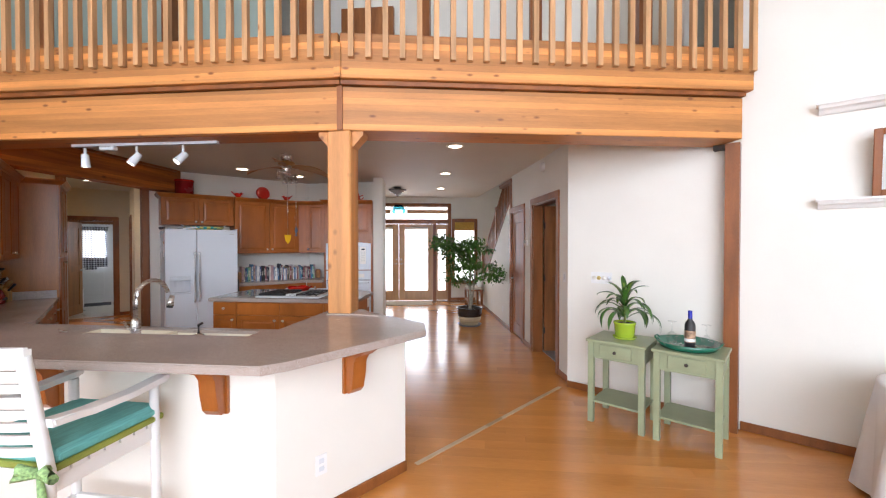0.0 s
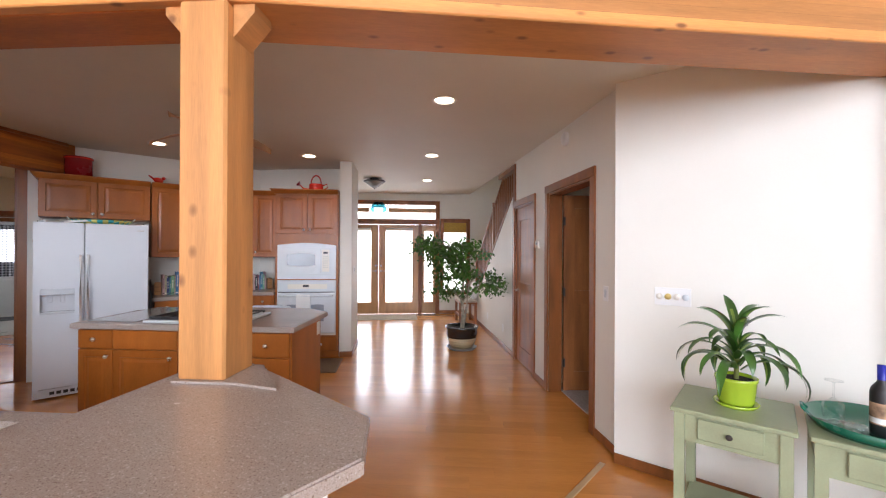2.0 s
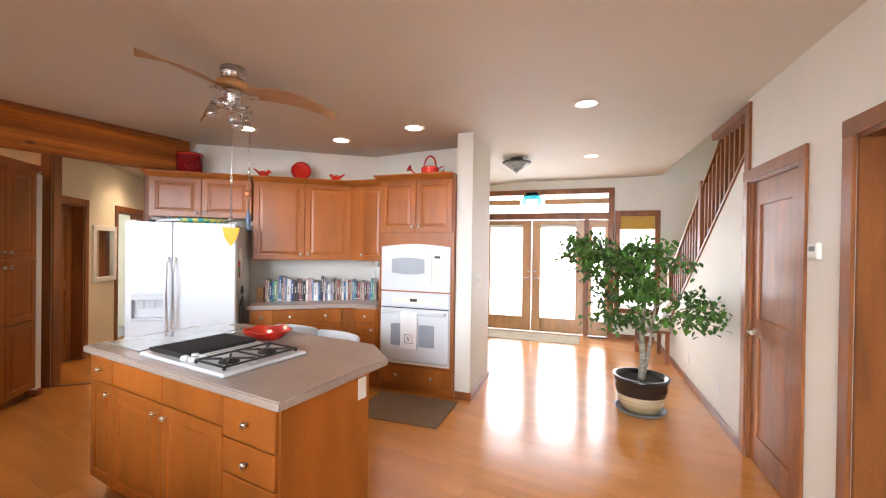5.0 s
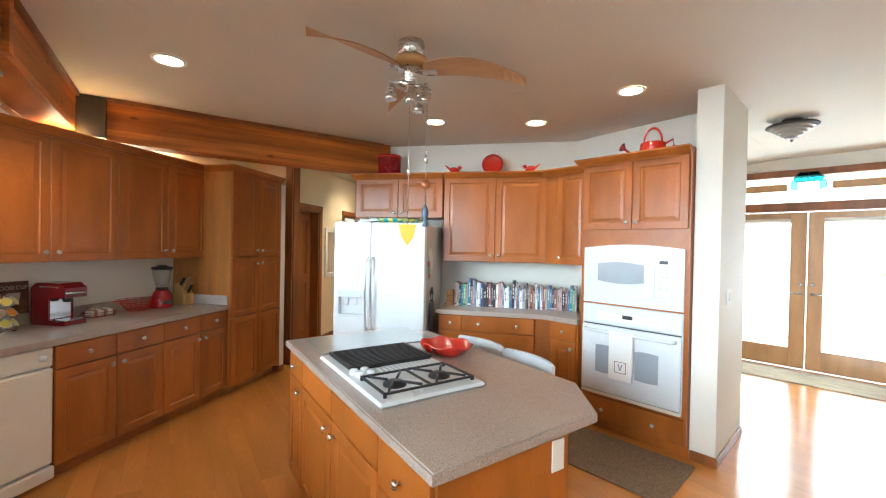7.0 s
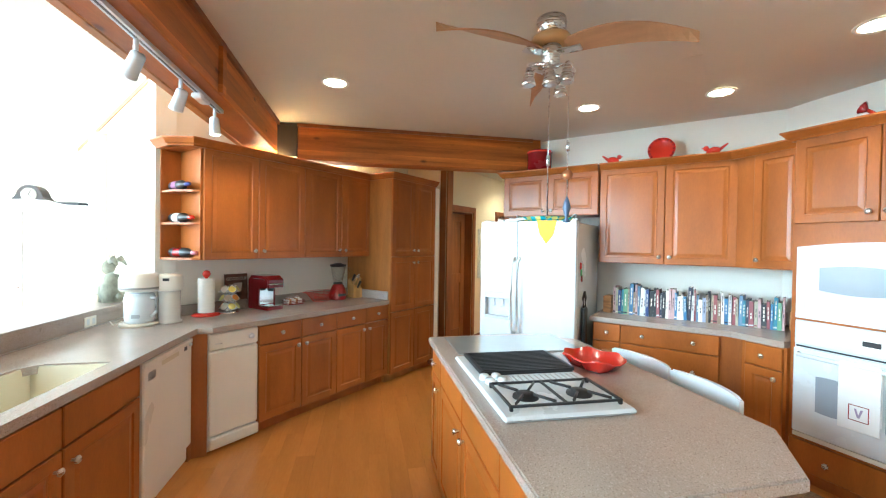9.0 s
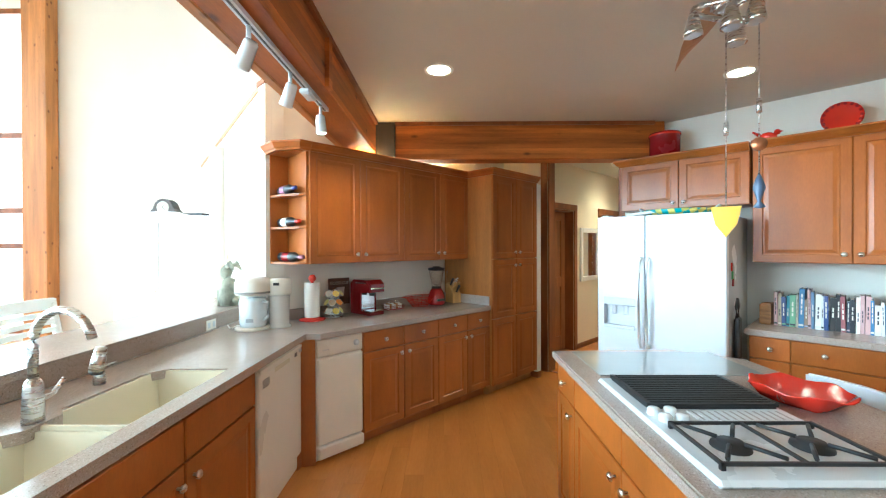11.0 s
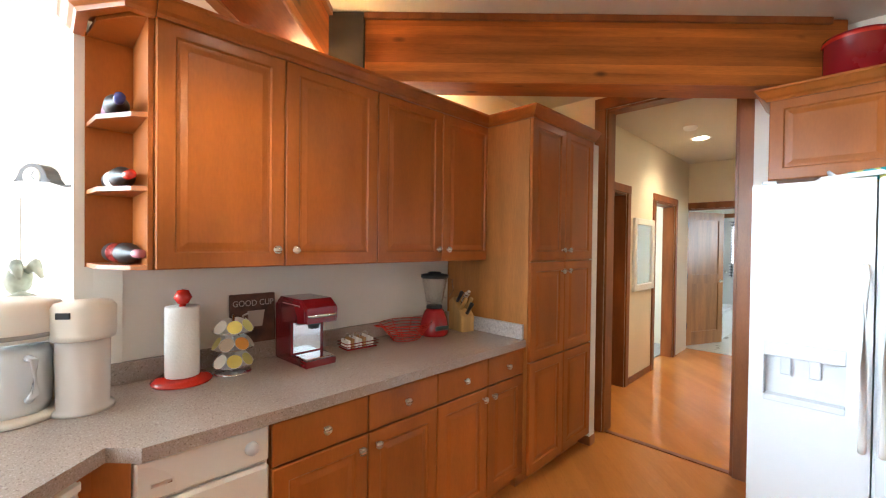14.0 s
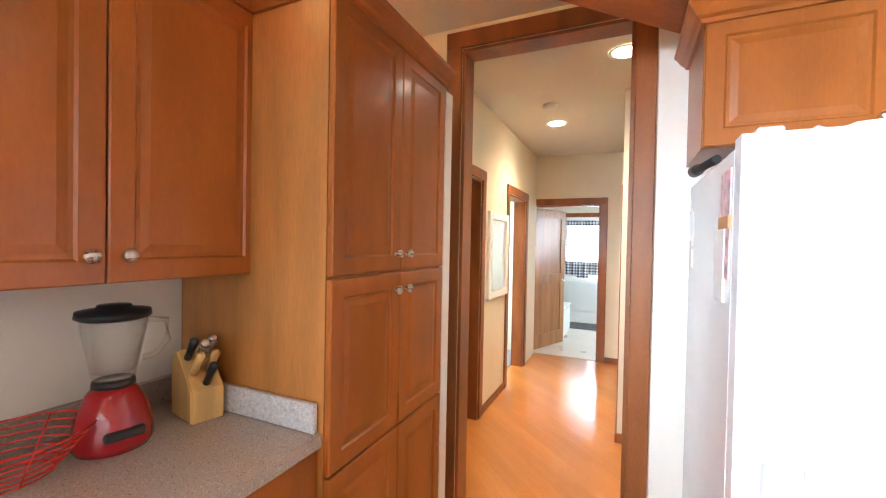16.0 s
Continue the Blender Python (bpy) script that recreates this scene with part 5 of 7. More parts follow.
for y in (0.15, 0.38):
    for dx, dy in ((0.85, 0.75), (-0.85, 0.75), (0.85, -0.75), (-0.85, -0.75)):
        tube(bm, [(0.615 + dx * 0.03, y + dy * 0.03, 0.041), (0.615 + dx * 0.12, y + dy * 0.105, 0.041)], 0.006, 6)
for x in (0.496, 0.734):
    for y in (0.046, 0.484):
        box(bm, x - 0.006, x + 0.006, y - 0.006, y + 0.006, 0.022, 0.035)
part("grate", bm, IRON, hob)
solid("cutting_board", B(-2.585, -2.17, 4.86, 5.62, 0.9125, 0.918, bevel=0.002), material("grey_glass_board", (0.30, 0.31, 0.30), 0.08, vary=0.03, coat=0.5), Matrix(), "smooth grey glass board lying on the island", "cutting board")
bm = bmesh.new()
ring = []
for r, z, wob in ((0.0, 0.004, 0), (0.085, 0.0, 0), (0.10, 0.004, 0), (0.145, 0.055, 0.012), (0.152, 0.06, 0.016), (0.146, 0.062, 0.012), (0.10, 0.012, 0), (0.0, 0.009, 0)):
    ring.append([bm.verts.new(((1.12 * r + wob * math.cos(4 * a)) * math.cos(a) * (1.0 / max(abs(math.cos(a)), abs(math.sin(a)))) ** 0.6, (0.9 * r + wob * math.cos(4 * a)) * math.sin(a) * (1.0 / max(abs(math.cos(a)), abs(math.sin(a)))) ** 0.6, z + wob * math.sin(6 * a) * 0.5)) for a in [2 * math.pi * k / 40 for k in range(40)]])
for p, q in zip(ring, ring[1:]):
    for k in range(40):
        bm.faces.new((p[k], p[(k + 1) % 40], q[(k + 1) % 40], q[k])).smooth = True
bmesh.ops.remove_doubles(bm, verts=bm.verts, dist=0.0005)
solid("serving_dish", bm, RED, pose(-1.86, 5.50, 0.912, 0, 0, 20) @ Matrix.Diagonal((0.93, 0.93, 1.0, 1)), "glossy red square ceramic dish with a wavy rim", "dish")


# chairs behind the island
def island_chair(x, turn):
    c = thing("counter_chair", pose(x, 5.88, 0, 0, 0, turn), "white counter chair pushed under the island", "chair", "chairs at the island")
    bm = bmesh.new()
    pts = [(-0.21 + 0.42 * k / 10, 0.05 * (1 - ((k - 5) / 5) ** 2)) for k in range(11)]
    prism(bm, [(a, b) for a, b in pts] + [(a, b + 0.022) for a, b in pts[::-1]], 0.72, 0.905, bevel=0.006)
    part("backrest", bm, WHITE, c)
    part("seat", B(-0.21, 0.21, -0.40, 0.03, 0.60, 0.64, bevel=0.012), WHITE, c)
    for a in (-0.19, 0.17):
        part("leg", B(a, a + 0.03, -0.38, -0.35, 0, 0.60), STEEL, c)
        part("leg", B(a, a + 0.03, 0.03, 0.055, 0, 0.74), STEEL, c)
    part("footrest", B(-0.16, 0.17, -0.37, -0.36, 0.22, 0.24), STEEL, c)
    return c


island_chair(-2.03, 6)
island_chair(-1.585, -4)

# floor mats
MAT = material("brown_woven_mat", (0.22, 0.14, 0.085), 0.9, vary=0.25, scale=90, bump=0.6, bump_scale=160)
solid("kitchen_mat", B(-0.84, 0.02, 6.72, 7.36, 0.001, 0.012, bevel=0.004), MAT, E10, "brown woven mat on the floor before the ovens", "mat")
solid("entry_mat", B(-0.6, 1.15, 10.35, 11.0, 0.001, 0.012, bevel=0.004), material("beige_striped_mat", (0.42, 0.33, 0.22), 0.9, vary=0.3, scale=12, stretch=(0.3, 6, 1), bump=0.5), E10, "long beige striped mat before the entry doors", "mat")
solid("floor_vent", B(1.30, 1.60, 10.98, 11.08, 0.001, 0.008), DARK_METAL, E10, "dark metal floor vent beside the door", "vent")

# ---- bar ----
BARZ = 1.027
structure("wall_bar", prism(bmesh.new(), [(-3.81, 2.31), (-0.485, 2.31), (0.06, 3.02), (-0.10, 3.14), (-0.58, 2.425), (-3.66, 2.425)], 0, 0.984), WALL, "white plastered knee wall under the bar", category="wall")
worktop("bar_counter", [(-4.40, 1.95), (-0.36, 1.95), (-0.28, 2.03), (0.245, 2.74), (0.20, 2.97), (-0.41, 3.45), (-0.62, 3.40), (-0.66, 2.475), (-3.80, 2.475)], 0.984, BARZ, "speckled grey-brown raised bar top with a bend")
solid("bar_splash", B(-3.60, -0.66, 2.428, 2.470, 0.916, 0.983), COUNTER, Matrix(), "speckled splashback between bar and worktop", "backsplash")
bm = prism(bmesh.new(), [(-0.56, 3.18), (-0.33, 3.18), (-0.16, 3.14), (-0.22, 3.22), (-0.34, 3.40), (-0.56, 3.40)], BARZ + 0.001, BARZ + 0.009)
solid("post_collar", bm, COUNTER, Matrix(), "speckled collar plate round the post foot", "collar")
o = thing("outlet", pose(-3.18, 2.471, 0.958, 0, 0, 180), "double white outlet in the splashback", "outlet")
part("plate", B(-0.06, 0.06, -0.006, -0.0005, -0.035, 0.035, bevel=0.002), WHITE_WARM, o)
for x in (-0.03, 0.03):
    part("socket", B(x - 0.015, x + 0.015, -0.008, -0.006, -0.02, 0.02, bevel=0.002), WHITE, o)


DEEP = Matrix.Diagonal((1, 1, 1.22, 1))


def corbel(m):
    c = thing("corbel", m, "scrolled brown wooden corbel under the bar", "corbel", "corbels under the bar")
    prof = [(0, 0.0), (-0.23, 0.0), (-0.23, -0.02), (-0.20, -0.03), (-0.165, -0.055), (-0.125, -0.065), (-0.10, -0.095), (-0.095, -0.16), (-0.08, -0.23), (-0.05, -0.255), (0, -0.255)]
    bm = prism(bmesh.new(), prof, -0.045, 0.045, 0.004)
    bmesh.ops.transform(bm, matrix=Matrix(((0, 0, 1, 0), (1, 0, 0, 0), (0, 1, 0, 0), (0, 0, 0, 1))), verts=bm.verts)
    part("bracket", bm, CAB, c)
    part("back_plate", B(-0.055, 0.055, -0.02, -0.0005, -0.26, -0.0), CAB, c)
    part("top_plate", B(-0.05, 0.05, -0.235, -0.0206, -0.006, -0.0005), CAB, c)


corbel(pose(-0.79, 2.31, 0.983) @ DEEP)
corbel(pose(-1.75, 2.31, 0.983) @ DEEP)
corbel(EBW @ pose(0.455, 0, 0.983) @ DEEP)
o = thing("wall_outlet", EBW @ pose(0.26, 0, 0.30), "white outlet plate on the bar wall", "outlet")
part("plate", B(-0.036, 0.036, -0.006, -0.0005, -0.058, 0.058, bevel=0.002), WHITE_PAINT, o)
for z in (-0.022, 0.022):
    part("socket", B(-0.016, 0.016, -0.008, -0.006, z - 0.014, z + 0.014, bevel=0.002), WHITE, o)

# bar chairs
AQUA = material("aqua_cushion", (0.18, 0.56, 0.53), 0.85, vary=0.12, scale=10, stretch=(20, 1, 1), bump=0.5, bump_scale=40)
LIME = material("lime_piping", (0.30, 0.34, 0.06), 0.85, vary=0.1)
GREEN_BOW = material("green_gingham", (0.35, 0.55, 0.22), 0.85, vary=0.25, scale=90)


def bar_chair(x, y, turn):
    c = thing("bar_chair", pose(x, y, 0, 0, 0, turn), "white slatted bar chair with an aqua cushion", "chair", "bar chairs")
    w = 0.25
    for s in (-1, 1):
        part("back_post", tube(bmesh.new(), [(s * (w - 0.02), -0.02, 0), (s * (w - 0.02), -0.015, 0.7), (s * (w - 0.02), -0.09, 1.15)], 0.024, 8), WHITE_PAINT, c)
        part("front_leg", tube(bmesh.new(), [(s * (w - 0.02), 0.46, 0), (s * (w - 0.02), 0.45, 0.87)], 0.021, 8), WHITE_PAINT, c)
        bm = prism(bmesh.new(), [(-0.03, 0.872), (0.12, 0.862), (0.30, 0.862), (0.47, 0.876), (0.495, 0.882), (0.495, 0.902), (0.46, 0.904), (0.30, 0.888), (0.12, 0.890), (-0.035, 0.905)], s * w - 0.032, s * w + 0.032, 0.008)
        bmesh.ops.transform(bm, matrix=SKEW, verts=bm.verts)
        part("armrest", bm, WHITE_PAINT, c)
        part("side_rail", B(s * (w - 0.03) - 0.011, s * (w - 0.03) + 0.011, 0.0, 0.45, 0.60, 0.665, bevel=0.003), WHITE_PAINT, c)
        part("side_stretcher", B(s * (w - 0.03) - 0.011, s * (w - 0.03) + 0.011, 0.0, 0.45, 0.25, 0.29, bevel=0.003), WHITE_PAINT, c)
    for k in range(7):
        z = 0.76 + k * 0.05
        yy = -0.02 - 0.07 * (z - 0.7) / 0.45
        pts = [(-0.22 + 0.44 * i / 8, yy - 0.03 * (1 - ((i - 4) / 4) ** 2)) for i in range(9)]
        part("slat", prism(bmesh.new(), pts + [(a, b + 0.014) for a, b in pts[::-1]], z, z + 0.032), WHITE_PAINT, c)
    pts = [(-0.24 + 0.48 * i / 8, -0.095 - 0.035 * (1 - ((i - 4) / 4) ** 2)) for i in range(9)]
    part("top_rail", prism(bmesh.new(), pts + [(a, b + 0.026) for a, b in pts[::-1]], 1.105, 1.18, 0.006), WHITE_PAINT, c)
    for k in range(7):
        part("seat_slat", B(-0.235, 0.235, 0.0 + k * 0.068, 0.058 + k * 0.068, 0.666, 0.684), WHITE_PAINT, c)
    part("footrest", B(-0.22, 0.22, 0.44, 0.465, 0.24, 0.29, bevel=0.003), WHITE_PAINT, c)
    part("cushion", B(-0.245, 0.245, 0.0, 0.49, 0.702, 0.765, bevel=0.024), AQUA, c, "aqua ribbed seat cushion")
    part("cushion_piping", B(-0.246, 0.246, -0.003, 0.492, 0.685, 0.712, bevel=0.006), LIME, c, "olive-green cushion edge")
    for s in (-1, 1):
        bm = bmesh.new()
        tube(bm, [(s * 0.22, -0.03, 0.70), (s * 0.22 + 0.06, -0.06, 0.73), (s * 0.22 + 0.09, -0.06, 0.70), (s * 0.22, -0.035, 0.695)], [0.012, 0.02, 0.018, 0.012], 8)
        tube(bm, [(s * 0.22, -0.03, 0.70), (s * 0.22 - 0.06, -0.06, 0.725), (s * 0.22 - 0.08, -0.06, 0.69), (s * 0.22, -0.035, 0.695)], [0.012, 0.02, 0.018, 0.012], 8)
        tube(bm, [(s * 0.22, -0.035, 0.70), (s * 0.22 + 0.03, -0.05, 0.62), (s * 0.22 + 0.05, -0.05, 0.54)], [0.01, 0.014, 0.012], 8)
        part("bow", bm, GREEN_BOW, c, "green gingham tie bow")


bar_chair(-1.265, 1.70, -3)
bar_chair(-2.75, 1.66, 8)

# ---- ceiling fan ----
fan = thing("ceiling_fan", pose(-1.90, 5.25, CEILZ), "brushed nickel ceiling fan with three curved wooden blades", "ceiling fan")
part("canopy", lathe(bmesh.new(), [(0, -0.001), (0.072, -0.001), (0.075, -0.02), (0.07, -0.075), (0.055, -0.085), (0, -0.085)], 28), STEEL, fan)
part("motor_ring", lathe(bmesh.new(), [(0.05, -0.085), (0.095, -0.095), (0.105, -0.115), (0.095, -0.135), (0.05, -0.14)], 28), material("maple_ring", (0.55, 0.33, 0.13), 0.4, vary=0.1), fan)
part("hub", lathe(bmesh.new(), [(0, -0.14), (0.05, -0.14), (0.058, -0.16), (0.045, -0.19), (0.045, -0.245), (0.03, -0.26), (0, -0.26)], 24), STEEL, fan)
BLADE = material("blade_maple", (0.47, 0.26, 0.125), 0.42, vary=0.1, scale=3, stretch=(1, 6, 1), fine=0.15)


def blade():
    bm = bmesh.new()
    n = 14
    rows = []
    for k in range(n + 1):
        f = k / n
        r = 0.07 + 0.57 * f
        width = 0.055 + 0.075 * math.sin(math.pi * min(1, f * 1.15 + 0.05)) ** 0.8
        if f > 0.8:
            width *= max(0.12, 1 - ((f - 0.8) / 0.2) ** 2)
        bend = 0.10 * f * f
        lift = 0.02 * math.sin(math.pi * f) - 0.05 * f * f
        rows.append([bm.verts.new((r, bend - width / 2, -0.155 + lift + 0.02)), bm.verts.new((r, bend + width / 2, -0.155 + lift - 0.02)),
                     bm.verts.new((r, bend + width / 2, -0.148 + lift - 0.02)), bm.verts.new((r, bend - width / 2, -0.148 + lift + 0.02))])
    for a, b in zip(rows, rows[1:]):
        for k in range(4):
            bm.faces.new((a[k], a[(k + 1) % 4], b[(k + 1) % 4], b[k]))
    bm.faces.new(rows[0][::-1])
    bm.faces.new(rows[-1])
    return bm


for ang in (-83, 48, 157):
    b = part("blade", blade(), BLADE, fan)
    b.rotation_euler = (0, 0, radians(ang))
    part("blade_iron", B(0.045, 0.15, -0.03, 0.03, -0.178, -0.168, bevel=0.003), STEEL, b)
arc = [(0.11 * math.cos(a), 0.11 * math.sin(a), -0.245 - 0.03 * math.sin(1.3 * a)) for a in [math.pi * (0.1 + 1.75 * k / 26) for k in range(27)]]
part("lamp_ring", tube(bmesh.new(), arc, 0.011, 8), STEEL, fan)
part("ring_arm", tube(bmesh.new(), [(0, 0, -0.25), (0.06, 0.03, -0.25), arc[2]], 0.009, 8), STEEL, fan)
for k in (0, 9, 18, 26):
    x, y, z = arc[k]
    s = part("spot", lathe(bmesh.new(), [(0.0, -0.005), (0.014, -0.01), (0.022, -0.035), (0.034, -0.085), (0.036, -0.1), (0.028, -0.1), (0.0, -0.095)], 16, (x, y, z)), STEEL, fan)
    part("bulb", lathe(bmesh.new(), [(0, -0.101), (0.027, -0.0995)], 14, (x, y, z - 0.002)), WHITE, s)
YEL = clear_glass("amber_glass", (0.95, 0.6, 0.03), 0.05)
for i, (x, y) in enumerate(((0.02, -0.015), (0.10, 0.05))):
    part("pull_chain", tube(bmesh.new(), [(x, y, -0.26), (x, y, -1.02 + 0.1 * i)], 0.0022, 5), STEEL, fan)
    part("chain_weight", lathe(bmesh.new(), [(0, 0.03), (0.008, 0.025), (0.009, -0.025), (0, -0.03)], 10, (x, y, -0.72 + 0.06 * i)), STEEL, fan)
part("pendant", facing([(-0.05, 0.05), (0.05, 0.05), (0.035, -0.02), (0.0, -0.07), (-0.035, -0.02)], -0.004, 0.004, 0.002), material("amber_pendant", (0.85, 0.48, 0.02), 0.15, vary=0.1, coat=0.4), fan, "amber glass pendant").matrix_basis = pose(0.02, -0.015, -1.07, 0, 0, 60)
part("disc_pendant", lathe(bmesh.new(), [(0, -0.003), (0.025, -0.003), (0.025, 0.003), (0, 0.003)], 16, (0, 0, 0), pose(0, 0, 0, 90)), material("copper_disc", (0.45, 0.17, 0.07), 0.35, metal=0.6), fan).matrix_basis = pose(0.10, 0.05, -0.80, 0, 0, 60)
part("fish_pendant", lathe(bmesh.new(), [(0, 0.06), (0.012, 0.03), (0.02, 0.0), (0.006, -0.05), (0.02, -0.07), (0, -0.075)], 10), material("blue_fish", (0.08, 0.12, 0.2), 0.3), fan).matrix_basis = pose(0.10, 0.05, -0.96)

# ---- track light under the beam ----
tk = thing("track_light", pose(0, 0, 0), "white track light with three spot heads", "track light")
part("track", B(-2.84, -1.55, 3.388, 3.422, 2.358, 2.379), WHITE, tk)
part("track_slot", B(-2.82, -1.57, 3.400, 3.410, 2.3565, 2.3579), BLACK, tk, "black slot along the track")
part("feed_box", B(-2.58, -2.45, 3.375, 3.435, 2.325, 2.3575, bevel=0.01), WHITE, tk)
for x, aim in ((-2.73, (4, 0)), (-2.26, (-26, 22)), (-1.85, (-34, 26))):
    h = part("spot_head", tube(bmesh.new(), [(x, 3.405, 2.352), (x, 3.405, 2.285)], 0.010, 8), WHITE, tk)
    head = part("shade", lathe(bmesh.new(), [(0, 0.04), (0.024, 0.038), (0.031, 0.028), (0.034, -0.03), (0.036, -0.075), (0.038, -0.082), (0.036, -0.088), (0.033, -0.086), (0.0, -0.07)], 18), WHITE, h)
    head.matrix_basis = pose(x, 3.405, 2.265, *aim, 0) @ Matrix.Scale(0.88, 4)
    part("lamp", lathe(bmesh.new(), [(0, -0.0845), (0.0325, -0.0835)], 16), GLOW, h).matrix_basis = pose(x, 3.405, 2.265, *aim, 0) @ Matrix.Scale(0.88, 4)
data = bpy.data.lights.new("track_lamp", "SPOT")
data.energy, data.spot_size, data.spot_blend, data.shadow_soft_size, data.color = 17, radians(50), 1.0, 0.05, (1, 0.72, 0.42)
new("track_lamp", data).matrix_world = look((-2.70, 3.42, 2.15), P(-0.18, 4.82) + (1.80,))

# ---- entry ceiling fixture and pendant ----
fx = thing("ceiling_fixture", E10 @ pose(0.325, 8.92, CEILZ + 0.072), "dark ribbed glass bowl ceiling light near the entry", "ceiling light")
part("canopy", lathe(bmesh.new(), [(0, -0.001), (0.075, -0.002), (0.08, -0.02), (0.03, -0.03), (0.03, -0.06), (0, -0.06)], 24), DARK_METAL, fx)
part("rim", lathe(bmesh.new(), [(0.17, -0.055), (0.19, -0.05), (0.195, -0.06), (0.18, -0.07), (0.165, -0.065)], 36), DARK_METAL, fx)
RIB = material("smoky_ribbed_glass", (0.33, 0.32, 0.30), 0.25, vary=0.15, coat=0.4)
bowl_profile = [(0.178, -0.06)]
for k in range(5):
    bowl_profile += [(0.150 - 0.027 * k, -0.066 - 0.022 * k), (0.172 - 0.03 * k, -0.076 - 0.022 * k), (0.160 - 0.03 * k, -0.084 - 0.022 * k)]
part("bowl", lathe(bmesh.new(), bowl_profile + [(0.02, -0.18), (0, -0.182)], 36), RIB, fx, "ribbed smoky glass bowl")
part("finial", lathe(bmesh.new(), [(0, -0.178), (0.014, -0.184), (0.01, -0.196), (0, -0.203)], 14), DARK_METAL, fx)
pn = thing("stained_glass_panel", E10 @ pose(0.28, 11.06, 2.33), "stained-glass panel in teal, blue and pale glass hung in the transom", "stained glass")
LEAD = material("lead_came", (0.06, 0.06, 0.06), 0.5, metal=0.6)
part("crest", facing([(-0.13, 0.13), (0.13, 0.13), (0.155, 0.165), (0.085, 0.245), (-0.085, 0.245), (-0.155, 0.165)], -0.003, 0.003), thin_glass("teal_glass", (0.16, 0.42, 0.46), 0.05), pn, "dark teal crest")
for side in (-1, 1):
    part("side_glass", facing([(side * 0.112, 0.125), (side * 0.165, 0.155), (side * 0.172, 0.05), (side * 0.112, 0.01)][::side], -0.003, 0.003), thin_glass("blue_glass", (0.34, 0.70, 0.84), 0.1), pn, "bright blue side piece")
part("centre_glass", facing([(-0.105, 0.125), (0.105, 0.125), (0.105, 0.0), (-0.105, 0.0)], -0.003, 0.003), thin_glass("pale_glass", (0.72, 0.88, 0.95), 0.1), pn, "pale centre piece")
rim = [(-0.175, 0.05), (-0.165, 0.16), (-0.09, 0.25), (0.09, 0.25), (0.165, 0.16), (0.175, 0.05), (0.11, -0.005), (-0.11, -0.005)]
for a, b in zip(rim, rim[1:] + rim[:1]):
    part("came", tube(bmesh.new(), [(a[0], 0, a[1]), (b[0], 0, b[1])], 0.005, 6), LEAD, pn)
for a, b in (((-0.165, 0.128), (0.165, 0.128)), ((-0.108, 0.0), (-0.108, 0.128)), ((0.108, 0.0), (0.108, 0.128)), ((0.0, 0.13), (0.0, 0.245))):
    part("came", tube(bmesh.new(), [(a[0], 0, a[1]), (b[0], 0, b[1])], 0.004, 6), LEAD, pn)
for x in (-0.08, 0.08):
    part("chain", tube(bmesh.new(), [(x, 0, 0.25), (x, 0.0, 0.29)], 0.002, 5), LEAD, pn)

# ---- books ----
random.seed(11)
BOOKC = [(0.72, 0.72, 0.70), (0.02, 0.022, 0.03), (0.03, 0.06, 0.20), (0.27, 0.08, 0.09), (0.60, 0.62, 0.63), (0.06, 0.18, 0.36), (0.55, 0.36, 0.36), (0.025, 0.03, 0.06), (0.20, 0.40, 0.24), (0.05, 0.22, 0.30), (0.80, 0.80, 0.78), (0.24, 0.17, 0.12), (0.34, 0.38, 0.52), (0.018, 0.018, 0.02), (0.80, 0.78, 0.70), (0.14, 0.23, 0.36), (0.42, 0.38, 0.28)]
BOOKM = [material("book_cover", c, 0.45, vary=0.05, scale=12) for c in BOOKC]
PRINT_LIGHT, PRINT_DARK = material("pale_spine_print", (0.75, 0.72, 0.62), 0.5, vary=0.05), material("dark_spine_print", (0.04, 0.04, 0.06), 0.5, vary=0.05)
PAGES = material("book_pages", (0.72, 0.68, 0.58), 0.9, vary=0.1, scale=40, stretch=(20, 1, 1))
u = 2.30
while u < 3.52:
    t = random.uniform(0.012, 0.033)
    h = random.uniform(0.20, 0.285) * (1.0 if u < 2.9 else 0.92)
    dpt = random.uniform(0.15, 0.19)
    kink = max(0.0, u - 3.22)
    b = thing("book", E45 @ pose(u, 7.05 - kink * 0.1, 0.915, 0, random.uniform(-1.5, 1.5), random.uniform(-2, 2) - (8 if kink else 0)), "upright book in a row on the worktop", "book", "books on the worktop")
    pick = random.randrange(len(BOOKM))
    mt = BOOKM[pick]
    ink = PRINT_DARK if sum(BOOKC[pick]) > 0.9 else PRINT_LIGHT
    bm = bmesh.new()
    box(bm, 0, 0.0025, 0, dpt, 0, h)
    box(bm, t - 0.0025, t, 0, dpt, 0, h)
    box(bm, 0.0025, t - 0.0025, 0, 0.003, 0, h)
    part("cover", bm, mt, b)
    part("pages", B(0.0027, t - 0.0027, 0.0032, dpt - 0.004, 0.004, h - 0.005), PAGES, b)
    z0 = h * random.uniform(0.30, 0.42)
    for k in range(random.randint(2, 4)):
        run = h * random.uniform(0.07, 0.15)
        part("spine_title", B(t * 0.36, t * 0.64, -0.0008, -0.0001, z0, z0 + run), ink, b)
        z0 += run + 0.008
        if z0 > 0.82 * h:
            break
    if random.random() < 0.4:
        part("spine_band", B(t * 0.06, t * 0.94, -0.0008, -0.0001, 0.05 * h, 0.10 * h), random.choice(BOOKM), b)
    u += t + random.uniform(0.0005, 0.003)
